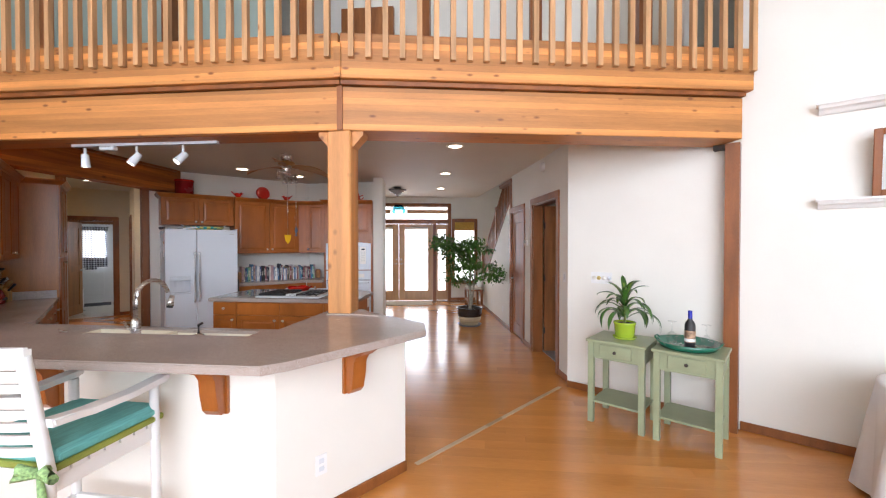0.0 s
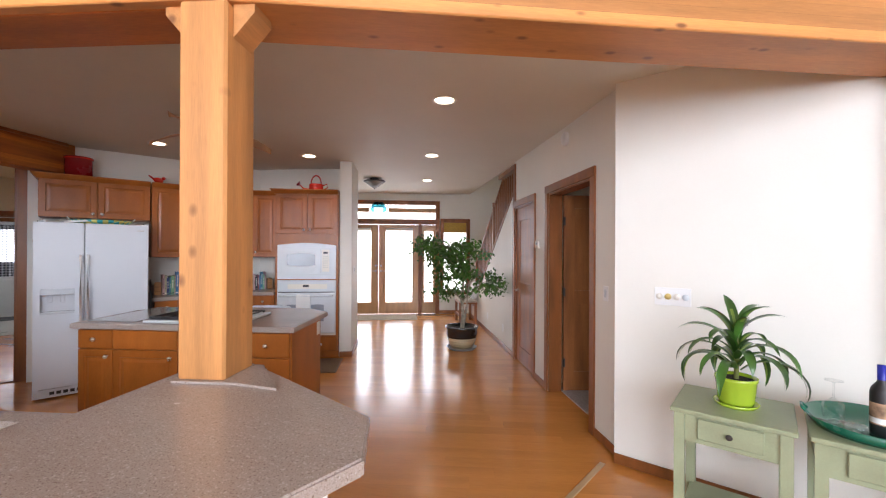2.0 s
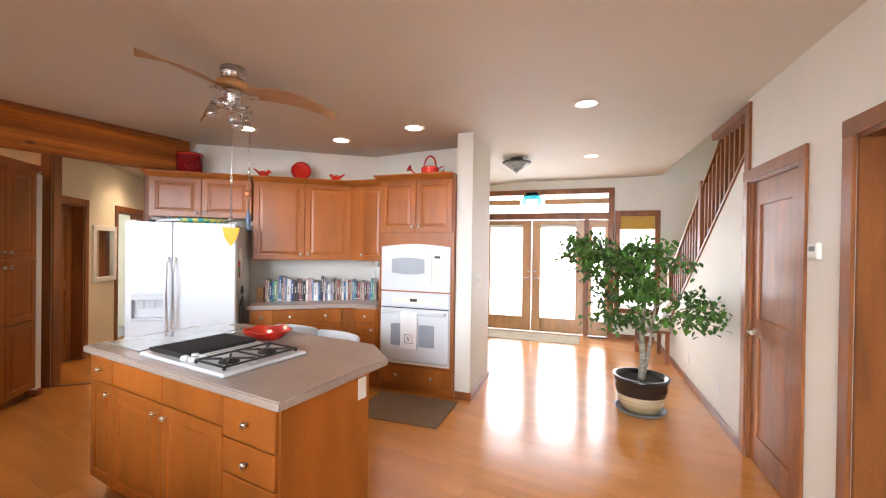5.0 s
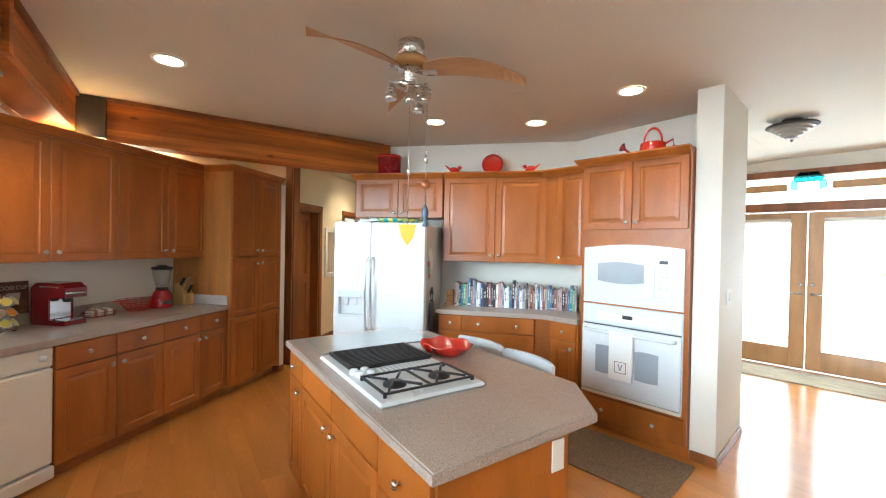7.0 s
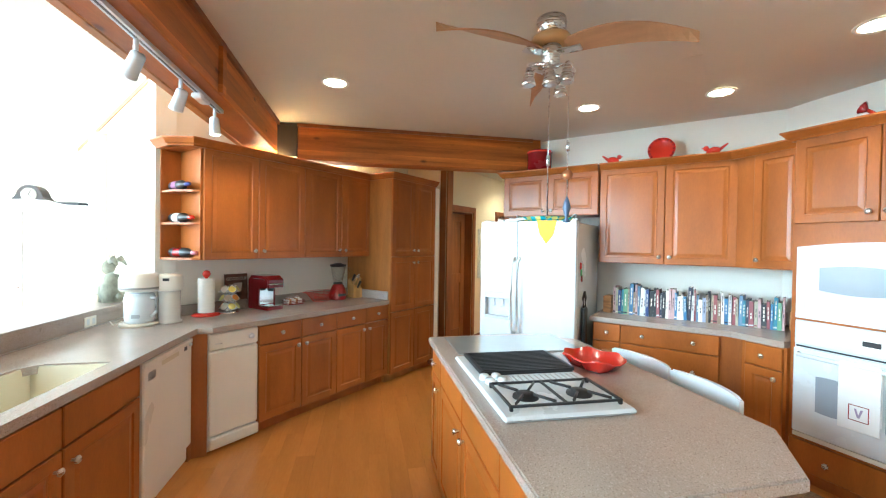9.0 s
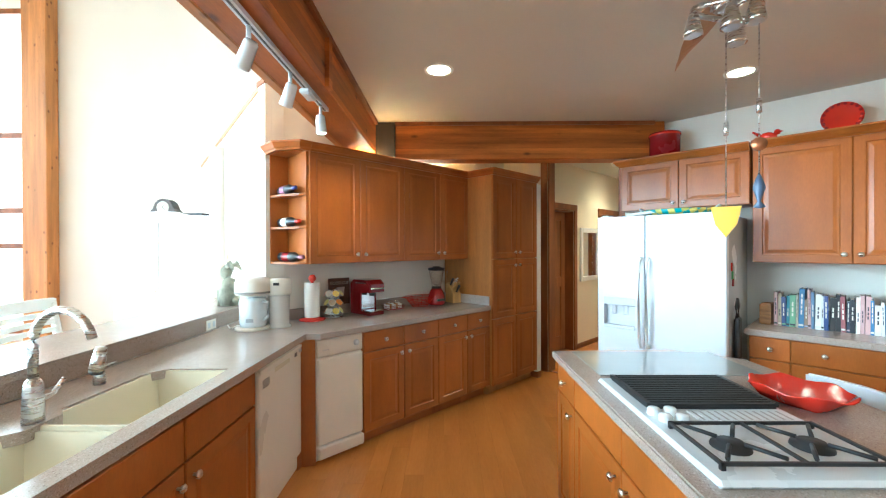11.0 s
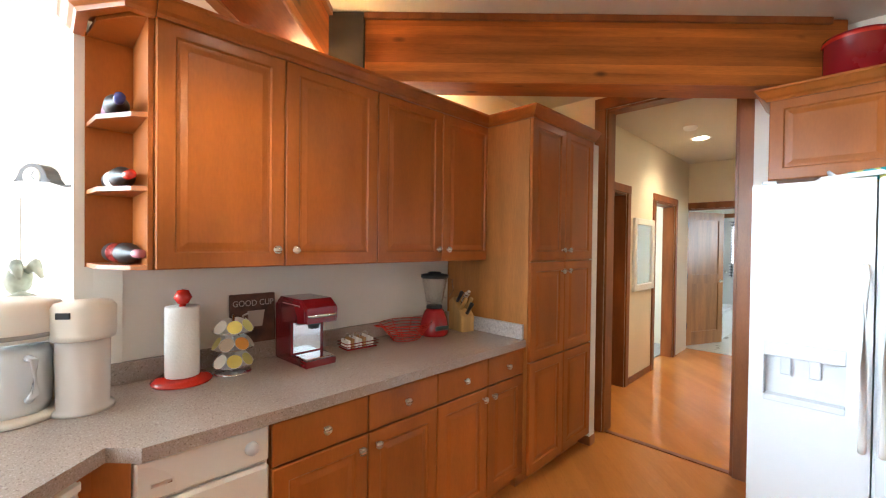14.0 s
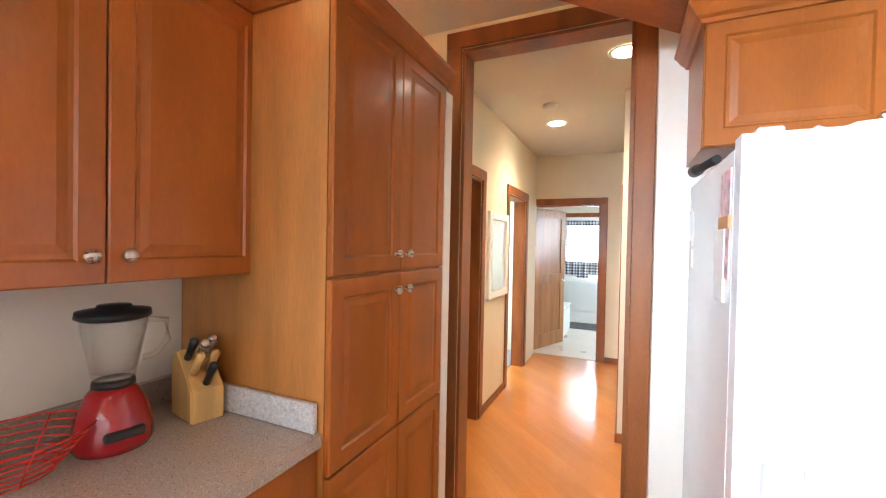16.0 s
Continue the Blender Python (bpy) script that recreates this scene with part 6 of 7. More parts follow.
for nm, x in (("bookend", 2.215), ("bookend", u + 0.03)):
    solid(nm, prism(bmesh.new(), [(0, 0), (0.07, 0.0), (0.075, 0.11), (0.01, 0.12)], 0, 0.155 if x > 3 else 0.16, 0.008), material("bookend_wood", (0.40, 0.20, 0.07), 0.5, vary=0.25, scale=8, stretch=(1, 1, 6)), E45 @ pose(x, 7.04, 0.915, 0, 0, -6), "brown wooden block holding up the books", "bookend", "bookends")
vac = thing("cordless_vacuum", E45 @ pose(2.14, 6.62, 0), "black upright appliance between fridge and cabinets", "vacuum")
part("body", B(-0.015, 0.02, 0, 0.09, 0.0, 1.0, bevel=0.01), BLACK, vac)
part("handle", tube(bmesh.new(), [(0.0, 0.02, 1.0), (0.0, 0.0, 1.08), (0.0, 0.05, 1.13), (0.0, 0.09, 1.08), (0.0, 0.08, 1.0)], 0.01), BLACK, vac)

# ---- red ornaments on top of the cabinets ----
TOPZ = 2.298
pt = thing("red_canister", E45 @ pose(1.515, 7.17, TOPZ) @ Matrix.Diagonal((0.86, 0.86, 0.98, 1)), "dark red round metal canister on the cabinets", "canister")
part("body", lathe(bmesh.new(), [(0, 0), (0.145, 0), (0.145, 0.21), (0.15, 0.215), (0.15, 0.235), (0, 0.24)], 32), RED_DARK, pt)
part("rim", lathe(bmesh.new(), [(0.1505, 0.208), (0.154, 0.212), (0.154, 0.222), (0.1505, 0.226)], 32), RED, pt)


def bird(m, group):
    b = thing("bird_figurine", m, "small glossy red ceramic bird", "figurine", group)
    prof = [(0, -0.055), (0.018, -0.045), (0.034, -0.015), (0.036, 0.01), (0.026, 0.04), (0.0, 0.055)]
    bm = lathe(bmesh.new(), prof, 18, (0, 0, 0.05), pose(0, 0, 0, 0, 78))
    part("body", bm, RED, b)
    part("head", lathe(bmesh.new(), [(0, -0.022), (0.016, -0.016), (0.022, 0), (0.016, 0.016), (0, 0.022)], 14, (-0.052, 0, 0.078)), RED, b)
    part("beak", lathe(bmesh.new(), [(0.007, 0), (0, 0.02)], 8, (-0.072, 0, 0.08), pose(0, 0, 0, 0, -95)), RED, b)
    part("tail", tube(bmesh.new(), [(0.04, 0, 0.055), (0.075, 0, 0.085), (0.10, 0, 0.105)], [0.014, 0.010, 0.006], 8), RED, b)
    part("base", lathe(bmesh.new(), [(0, 0), (0.025, 0), (0.02, 0.018), (0, 0.02)], 14), RED, b)


bird(E45 @ pose(2.26, 7.13, TOPZ, 0, 0, 180), "red birds")
bird(E45 @ pose(3.05, 7.13, TOPZ, 0, 0, 0), "red birds")
pl = thing("red_plate", E45 @ pose(2.66, 7.17, TOPZ + 0.112, 80), "red decorative plate with a pierced rim standing upright", "plate")
part("plate", lathe(bmesh.new(), [(0, 0.0), (0.07, 0.0), (0.085, 0.008), (0.112, 0.012), (0.112, 0.017), (0.085, 0.014), (0.07, 0.006), (0, 0.006)], 40), RED, pl)
for k in range(18):
    a = 2 * math.pi * k / 18
    part("rim_bead", lathe(bmesh.new(), [(0, 0.003), (0.010, 0.001), (0.010, -0.001)], 10, (0.099 * math.cos(a), 0.099 * math.sin(a), 0.0175)), RED_DARK, pl)
wc = thing("watering_can", E10 @ pose(-0.40, 7.58, TOPZ + 0.01) @ Matrix.Diagonal((1, 1, 1.22, 1)), "small red watering can on the oven cabinet", "watering can")
part("body", lathe(bmesh.new(), [(0, 0), (0.10, 0), (0.095, 0.08), (0.09, 0.085), (0, 0.088)], 24), RED, wc)
part("hoop_handle", tube(bmesh.new(), [(0.07 * math.cos(a), 0, 0.085 + 0.10 * math.sin(a)) for a in [math.pi * k / 12 for k in range(13)]], 0.008, 8), RED, wc)
part("side_handle", tube(bmesh.new(), [(0.09, 0, 0.07), (0.15, 0, 0.09), (0.16, 0, 0.05), (0.10, 0, 0.02)], 0.007, 8), RED, wc)
part("spout", tube(bmesh.new(), [(-0.085, 0, 0.02), (-0.17, 0, 0.03), (-0.22, 0, 0.07)], [0.014, 0.011, 0.009], 8), RED, wc)
part("rose", lathe(bmesh.new(), [(0.01, 0), (0.034, 0.03), (0, 0.034)], 14, (-0.225, 0, 0.072), pose(0, 0, 0, 0, -50)), RED_DARK, wc)

# ---- counter clutter along the wall ----
def on_wall(v, u=-0.33, turn=0.0):
    return L135 @ pose(v, -u, 0.9155, 0, 0, turn)


ds = thing("water_distiller", on_wall(4.24, -0.36, -38), "white countertop water distiller with a jug", "distiller")
part("tower", lathe(bmesh.new(), [(0, 0), (0.125, 0), (0.12, 0.02), (0, 0.02)], 28), WHITE_WARM, ds)
part("rear_column", B(-0.11, 0.10, 0.062, 0.12, 0.02, 0.28, bevel=0.02), WHITE_WARM, ds)
part("jug", lathe(bmesh.new(), [(0, 0.021), (0.088, 0.021), (0.094, 0.05), (0.094, 0.2), (0.085, 0.225), (0, 0.225)], 28), WHITE, ds)
part("jug_handle", tube(bmesh.new(), [(0.085, -0.05, 0.2), (0.125, -0.075, 0.2), (0.125, -0.075, 0.1), (0.088, -0.05, 0.07)], 0.011, 8), WHITE, ds)
part("jug_print", B(-0.02, 0.03, -0.0975, -0.094, 0.06, 0.085), material("print_grey", (0.4, 0.42, 0.45), 0.6), ds)
part("head", lathe(bmesh.new(), [(0, 0.25), (0.118, 0.25), (0.125, 0.28), (0.125, 0.335), (0.115, 0.365), (0.09, 0.375), (0, 0.38)], 28), WHITE_WARM, ds)
part("head_vents", lathe(bmesh.new(), [(0.1255, 0.262), (0.127, 0.268), (0.1255, 0.276)], 28), material("vent_shadow", (0.3, 0.29, 0.27), 0.6), ds)
part("side_tank", lathe(bmesh.new(), [(0, 0), (0.085, 0), (0.082, 0.012), (0.07, 0.02), (0.072, 0.24), (0, 0.24)], 24, (0.168, 0.055, 0)), material("smoky_plastic", (0.60, 0.57, 0.54), 0.2, vary=0.03, coat=0.3), ds)
part("side_head", lathe(bmesh.new(), [(0, 0.24), (0.085, 0.24), (0.088, 0.26), (0.088, 0.345), (0.075, 0.36), (0, 0.362)], 24, (0.168, 0.055, 0)), WHITE_WARM, ds)
part("bridge", B(0.06, 0.16, 0.0, 0.11, 0.262, 0.352, bevel=0.015), WHITE_WARM, ds)
part("display", B(0.15, 0.19, -0.036, -0.028, 0.315, 0.335), BLACK, ds)
part("power_cord", tube(bmesh.new(), [(-0.10, -0.02, 0.03), (-0.15, -0.03, 0.008), (-0.20, 0.05, 0.02)], 0.004, 6), WHITE_WARM, ds)
tw = thing("towel_holder", on_wall(4.71, -0.385), "red paper-towel stand with a white roll", "paper towel holder")
part("base", lathe(bmesh.new(), [(0, 0), (0.105, 0), (0.108, 0.01), (0.09, 0.022), (0, 0.024)], 32), RED, tw)
part("roll", lathe(bmesh.new(), [(0.02, 0.026), (0.06, 0.026), (0.061, 0.03), (0.061, 0.30), (0.059, 0.304), (0.02, 0.304)], 32), material("paper_towel", (0.82, 0.80, 0.75), 0.95, vary=0.02, bump=0.4, bump_scale=90), tw)
part("rod", tube(bmesh.new(), [(0, 0, 0.02), (0, 0, 0.32)], 0.012), RED, tw)
part("finial", lathe(bmesh.new(), [(0, 0.31), (0.02, 0.315), (0.033, 0.34), (0.02, 0.367), (0, 0.372)], 18), RED, tw)
pc = thing("pod_carousel", on_wall(4.895, -0.37), "chrome carousel holding three tiers of coffee pods", "pod carousel")
part("base", lathe(bmesh.new(), [(0, 0), (0.075, 0), (0.075, 0.008), (0, 0.012)], 24), CHROME, pc)
part("pole", tube(bmesh.new(), [(0, 0, 0.01), (0, 0, 0.25)], 0.006), CHROME, pc)
PODC = [material("pod_foil", c, 0.35, vary=0.1) for c in ((0.7, 0.55, 0.1), (0.75, 0.3, 0.05), (0.65, 0.6, 0.2), (0.7, 0.66, 0.6), (0.45, 0.35, 0.25))]
for tier in range(3):
    z = 0.055 + tier * 0.072
    part("ring", tube(bmesh.new(), [(0.078 * math.cos(a), 0.078 * math.sin(a), z - 0.018) for a in [2 * math.pi * k / 24 for k in range(25)]], 0.003, 6), CHROME, pc)
    for k in range(7):
        a = 2 * math.pi * (k + 0.5 * tier) / 7
        pod = part("pod", lathe(bmesh.new(), [(0, -0.03), (0.017, -0.03), (0.024, 0.01), (0.027, 0.011)], 14), WHITE_PAINT, pc)
        pod.matrix_basis = pose(0.056 * math.cos(a), 0.056 * math.sin(a), z, 0, 0, math.degrees(a)) @ pose(0, 0, 0, 0, 56) @ Matrix.Scale(1.12, 4)
        part("lid", lathe(bmesh.new(), [(0, 0.0125), (0.026, 0.0115)], 14), PODC[(k * 2 + tier) % 5], pod)
pic = thing("coffee_sign", L135 @ pose(4.92, 0.487, 1.0015, -3) @ Matrix.Diagonal((0.84, 0.84, 0.95, 1)), "small brown coffee picture leaning on the wall", "picture")
part("panel", B(0, 0.245, 0, 0.018, 0, 0.245, bevel=0.002), material("brown_print", (0.13, 0.05, 0.028), 0.55, vary=0.35, scale=14), pic)
part("cup", facing([(0.10, 0.08), (0.17, 0.08), (0.185, 0.16), (0.09, 0.16)], -0.002, -0.0002), material("cream_print", (0.55, 0.48, 0.42), 0.6, vary=0.1), pic)
part("cup_handle", tube(bmesh.new(), [(0.095, -0.002, 0.15), (0.065, -0.002, 0.14), (0.07, -0.002, 0.11), (0.10, -0.002, 0.1)], 0.005, 6), bpy.data.materials["cream_print"], pic)
txt = bpy.data.curves.new("sign_text", "FONT")
txt.body, txt.size, txt.extrude = "GOOD CUP", 0.042, 0.0005
tob = new("lettering", txt)
tob.parent = pic
tob.matrix_basis = pose(0.012, -0.001, 0.185, 90)
txt.materials.append(bpy.data.materials["cream_print"])
kc = thing("coffee_maker", on_wall(5.21, -0.34, 3), "dark red single-cup coffee maker with silver trim", "coffee maker")
bm = bmesh.new()
prism(bm, [(-0.145, 0.0), (0.14, 0.0), (0.14, 0.27), (0.10, 0.305), (-0.10, 0.305), (-0.15, 0.27), (-0.15, 0.20), (-0.01, 0.20), (-0.01, 0.03), (-0.145, 0.03)], -0.085, 0.085, 0.01)
bmesh.ops.transform(bm, matrix=SKEW, verts=bm.verts)
part("body", bm, material("deep_red_enamel", (0.17, 0.007, 0.010), 0.2, vary=0.06, coat=0.5), kc)
part("side_band", B(-0.0875, 0.0875, -0.10, 0.06, 0.272, 0.280, bevel=0.002), CHROME, kc, "silver band below the lid")
part("drip_tray", B(-0.07, 0.07, -0.14, -0.015, 0.031, 0.04, bevel=0.003), CHROME, kc)
part("front_plate", B(-0.07, 0.07, -0.016, -0.0105, 0.045, 0.195), CHROME, kc)
part("lever", tube(bmesh.new(), [(-0.075, -0.13, 0.235), (-0.06, -0.165, 0.235), (0.06, -0.165, 0.235), (0.075, -0.13, 0.235)], 0.007), CHROME, kc)
part("nozzle", lathe(bmesh.new(), [(0, 0.16), (0.025, 0.165), (0.035, 0.2), (0, 0.2)], 16, (0, -0.075, 0)), BLACK, kc)
pk = thing("packet_caddy", on_wall(5.53, -0.375, -4), "small red wire caddy holding sweetener packets", "caddy")
part("tray", B(-0.09, 0.09, -0.05, 0.05, 0.0, 0.008, bevel=0.002), RED_DARK, pk)
for z in (0.02, 0.035):
    part("wire", tube(bmesh.new(), [(-0.095, -0.055, z), (0.095, -0.055, z), (0.095, 0.055, z), (-0.095, 0.055, z), (-0.095, -0.055, z)], 0.0025, 6), RED_DARK, pk)
for k in range(7):
    part("packet", B(-0.08 + k * 0.023, -0.066 + k * 0.023, -0.04, 0.04, 0.009, 0.05 + 0.006 * (k % 3)), (WHITE_PAINT, bpy.data.materials["kraft_paper"], WHITE_PAINT)[k % 3], pk)
for k in range(3):
    part("wire_loop", tube(bmesh.new(), [(-0.06 + 0.05 * k + 0.022 * math.cos(a), 0.0, 0.06 + 0.022 * math.sin(a)) for a in [2 * math.pi * j / 14 for j in range(15)]], 0.003, 6), CHROME, pk)
bk = thing("wire_basket", on_wall(5.84, -0.34), "red wire basket standing empty on the worktop", "basket")
for k in range(7):
    z, r = 0.004 + k * 0.016, 0.07 + 0.011 * k
    part("hoop", tube(bmesh.new(), [(1.25 * r * math.cos(a), r * math.sin(a), z) for a in [2 * math.pi * j / 28 for j in range(29)]], 0.0025, 6), RED, bk)
for j in range(8):
    a = 2 * math.pi * j / 8
    part("rib", tube(bmesh.new(), [(1.25 * 0.07 * math.cos(a), 0.07 * math.sin(a), 0.004), (1.25 * 0.137 * math.cos(a), 0.137 * math.sin(a), 0.1)], 0.0025, 6), RED, bk)
part("handle", tube(bmesh.new(), [(-0.17, -0.03, 0.1), (-0.215, -0.02, 0.105), (-0.215, 0.02, 0.105), (-0.17, 0.03, 0.1)], 0.003, 6), RED, bk)
BRIGHT_RED = material("candy_red_enamel", (0.34, 0.009, 0.013), 0.15, vary=0.06, coat=0.6)
bl = thing("blender", on_wall(6.05, -0.32, -10) @ Matrix.Diagonal((1.06, 1.06, 1.10, 1)), "red kitchen blender with a clear glass jar and black lid", "blender")
part("base", lathe(bmesh.new(), [(0, 0), (0.082, 0), (0.088, 0.015), (0.086, 0.05), (0.078, 0.085), (0.072, 0.105), (0.058, 0.135), (0.045, 0.150), (0, 0.152)], 28), BRIGHT_RED, bl)
part("button_panel", B(-0.045, 0.045, -0.09, -0.074, 0.035, 0.06, bevel=0.006), BLACK, bl)
part("collar", lathe(bmesh.new(), [(0.044, 0.150), (0.048, 0.152), (0.046, 0.166), (0.042, 0.168), (0, 0.168)], 24), BLACK, bl)
JAR = thin_glass("jar_glass", (0.985, 0.99, 0.985), 0.14)
part("jar", lathe(bmesh.new(), [(0, 0.169), (0.044, 0.17), (0.05, 0.185), (0.072, 0.30), (0.075, 0.325), (0.072, 0.325), (0.069, 0.30), (0.047, 0.188), (0, 0.175)], 12), JAR, bl)
part("jar_handle", tube(bmesh.new(), [(0.07, -0.01, 0.31), (0.115, -0.02, 0.305), (0.118, -0.02, 0.25), (0.09, -0.015, 0.215), (0.06, -0.01, 0.21)], 0.009, 8), JAR, bl)
part("lid", lathe(bmesh.new(), [(0.07, 0.32), (0.082, 0.326), (0.08, 0.342), (0.04, 0.348), (0.036, 0.356), (0, 0.358)], 28), BLACK, bl)
kb = thing("knife_block", on_wall(6.28, -0.30, -12), "light wooden block full of knives", "knife block")
bm = bmesh.new()
prism(bm, [(-0.075, 0.0), (0.075, 0.0), (0.075, 0.19), (0.03, 0.215), (-0.075, 0.10)], -0.05, 0.05, 0.004)
bmesh.ops.transform(bm, matrix=SKEW, verts=bm.verts)
part("block", bm, material("block_maple", (0.60, 0.36, 0.12), 0.45, vary=0.12, scale=5, stretch=(4, 4, 0.6)), kb)
for i, (x, y, z, mt) in enumerate(((-0.028, 0.012, 0.195, BLACK), (0.0, 0.0, 0.185, STEEL), (0.028, 0.012, 0.195, STEEL), (-0.026, -0.03, 0.155, bpy.data.materials["block_maple"]), (0.018, -0.03, 0.155, bpy.data.materials["block_maple"]), (0.0, -0.06, 0.125, BLACK))):
    h = part("knife", lathe(bmesh.new(), [(0, 0), (0.011, 0.002), (0.012, 0.05), (0.014, 0.09), (0, 0.1)], 10), mt, kb)
    h.matrix_basis = pose(x, y, z - 0.01, 38, 0, 0)

# ---- console tables and what stands on them ----
SAGE = material("sage_paint", (0.30, 0.335, 0.20), 0.42, vary=0.06, scale=5, bump=0.05, random_vary=0.03, fine=0.1)


def console(x, group):
    c = thing("console_table", E35 @ pose(x, -0.68, 0), "sage-green painted side table with a drawer and shelf", "table", group)
    w, d = 0.455, 0.42
    part("tabletop", B(-0.015, w + 0.015, -0.015, d + 0.01, 0.70, 0.722, bevel=0.004), SAGE, c)
    for a in (0.0, w - 0.045):
        for b in (0.0, d - 0.045):
            bm = B(a, a + 0.045, b, b + 0.045, 0.0, 0.70)
            part("leg", bm, SAGE, c)
    part("apron", B(0.045, w - 0.045, 0.012, 0.03, 0.56, 0.70), SAGE, c)
    part("apron", B(0.045, w - 0.045, d - 0.03, d - 0.012, 0.56, 0.70), SAGE, c)
    part("apron", B(0.012, 0.03, 0.045, d - 0.045, 0.56, 0.70), SAGE, c)
    part("apron", B(w - 0.03, w - 0.012, 0.045, d - 0.045, 0.56, 0.70), SAGE, c)
    p = part("drawer", B(0.10, w - 0.10, -0.002, 0.011, 0.585, 0.685, bevel=0.003), SAGE, c)
    part("knob", lathe(bmesh.new(), [(0.006, 0), (0.006, 0.01), (0.014, 0.016), (0.012, 0.024), (0, 0.026)], 14, (w / 2, -0.002, 0.635), pose(0, 0, 0, 90)), DARK_METAL, p)
    part("shelf", B(0.02, w - 0.02, 0.02, d - 0.02, 0.17, 0.188, bevel=0.003), SAGE, c)


console(0.48, "console tables")
console(1.0, "console tables")
LIMEG = material("lime_glaze", (0.36, 0.50, 0.03), 0.22, vary=0.06, coat=0.4)
SOIL = material("potting_soil", (0.03, 0.02, 0.013), 0.95, vary=0.4, scale=60, bump=0.8, bump_scale=80)
LEAF = material("dracaena_leaf", (0.05, 0.135, 0.02), 0.3, vary=0.25, scale=6, random_vary=0.35, coat=0.2)
STRIPE = material("leaf_stripe", (0.22, 0.34, 0.05), 0.35, vary=0.2, random_vary=0.2)
dp = thing("potted_dracaena", E35 @ pose(0.72, -0.46, 0.7225), "corn plant in a lime-green glazed pot", "plant")
part("saucer", lathe(bmesh.new(), [(0, 0), (0.085, 0), (0.098, 0.018), (0.094, 0.018), (0.082, 0.006), (0, 0.006)], 32), LIMEG, dp)
part("pot", lathe(bmesh.new(), [(0, 0.007), (0.07, 0.007), (0.078, 0.03), (0.088, 0.125), (0.092, 0.13), (0.092, 0.145), (0.084, 0.145), (0.08, 0.12), (0, 0.12)], 32), LIMEG, dp)
part("soil", lathe(bmesh.new(), [(0, 0.132), (0.081, 0.13)], 24), SOIL, dp)
part("stem", tube(bmesh.new(), [(0, 0, 0.12), (0.004, 0.0, 0.25), (0, 0.004, 0.36)], 0.011), material("plant_stem", (0.2, 0.22, 0.06), 0.6), dp)


def strap_leaf(length, width, rise, bend, seg=10):
    """An arching strap leaf: rise is its first angle, bend the angle it turns down by."""
    bm = bmesh.new()
    rows, x, z = [], 0.0, 0.0
    for k in range(seg + 1):
        f = k / seg
        a = radians(rise - bend * f ** 1.25)
        x, z = x + math.cos(a) * length / seg, z + math.sin(a) * length / seg
        w = width * (0.4 + 0.6 * math.sin(math.pi * min(1, 0.1 + 0.75 * f))) * (1 if f < 0.7 else max(0.03, 1 - ((f - 0.7) / 0.3) ** 1.7))
        up = Vector((-math.sin(a), 0, math.cos(a))) * 0.35 * w
        rows.append((bm.verts.new(Vector((x, -w, z)) + up), bm.verts.new((x, 0, z)), bm.verts.new(Vector((x, w, z)) + up)))
    for p, q in zip(rows, rows[1:]):
        for i in (0, 1):
            bm.faces.new((p[i], p[i + 1], q[i + 1], q[i])).smooth = True
    return bm


random.seed(5)
for k in range(28):
    f = k / 27
    rise = 48 + 40 * f ** 1.5 + random.uniform(-8, 8)
    bend = 150 - 95 * f ** 2.2 + random.uniform(-20, 15)
    ln = random.uniform(0.30, 0.42) * (1 - 0.28 * f)
    leaf = part("leaf", strap_leaf(ln, random.uniform(0.017, 0.024), rise, bend, 12), LEAF, dp)
    leaf.matrix_basis = pose(0, 0, 0.15 + 0.17 * f, 0, 0, k * 137.5 + random.uniform(-15, 15))
    part("stripe", strap_leaf(ln * 0.97, random.uniform(0.005, 0.008), rise, bend, 12), STRIPE, leaf).location = (0, 0, 0.0025)
TEALG = material("dark_green_enamel", (0.008, 0.13, 0.075), 0.25, vary=0.08, coat=0.4)
ty = thing("round_tray", E35 @ pose(1.20, -0.46, 0.7225), "dark green oval tray with raised sides", "tray")
part("tray", lathe(bmesh.new(), [(0, 0.004), (0.19, 0.004), (0.225, 0.05), (0.229, 0.05), (0.195, 0.0), (0, 0.0)], 48), TEALG, ty)
for s in (-1, 1):
    part("handle", tube(bmesh.new(), [(s * 0.21, -0.05, 0.04), (s * 0.232, -0.04, 0.062), (s * 0.232, 0.04, 0.062), (s * 0.21, 0.05, 0.04)], 0.006), TEALG, ty)
wb = thing("wine_bottle", E35 @ pose(1.22, -0.50, 0.7275), "dark wine bottle with blue foil and picture label", "bottle")
part("body", lathe(bmesh.new(), [(0, 0), (0.036, 0.001), (0.038, 0.008), (0.038, 0.18), (0.033, 0.2), (0.016, 0.225), (0.0145, 0.24)], 24), BLACK, wb)
part("foil", lathe(bmesh.new(), [(0.0152, 0.225), (0.0152, 0.295), (0, 0.297)], 18), material("blue_foil_bright", (0.02, 0.03, 0.35), 0.25), wb)
part("label", lathe(bmesh.new(), [(0.0386, 0.05), (0.0386, 0.14)], 24), material("wine_label", (0.45, 0.28, 0.17), 0.6, vary=0.5, scale=22), wb)
part("label_band", lathe(bmesh.new(), [(0.0387, 0.055), (0.0387, 0.078)], 24), WHITE_PAINT, wb)
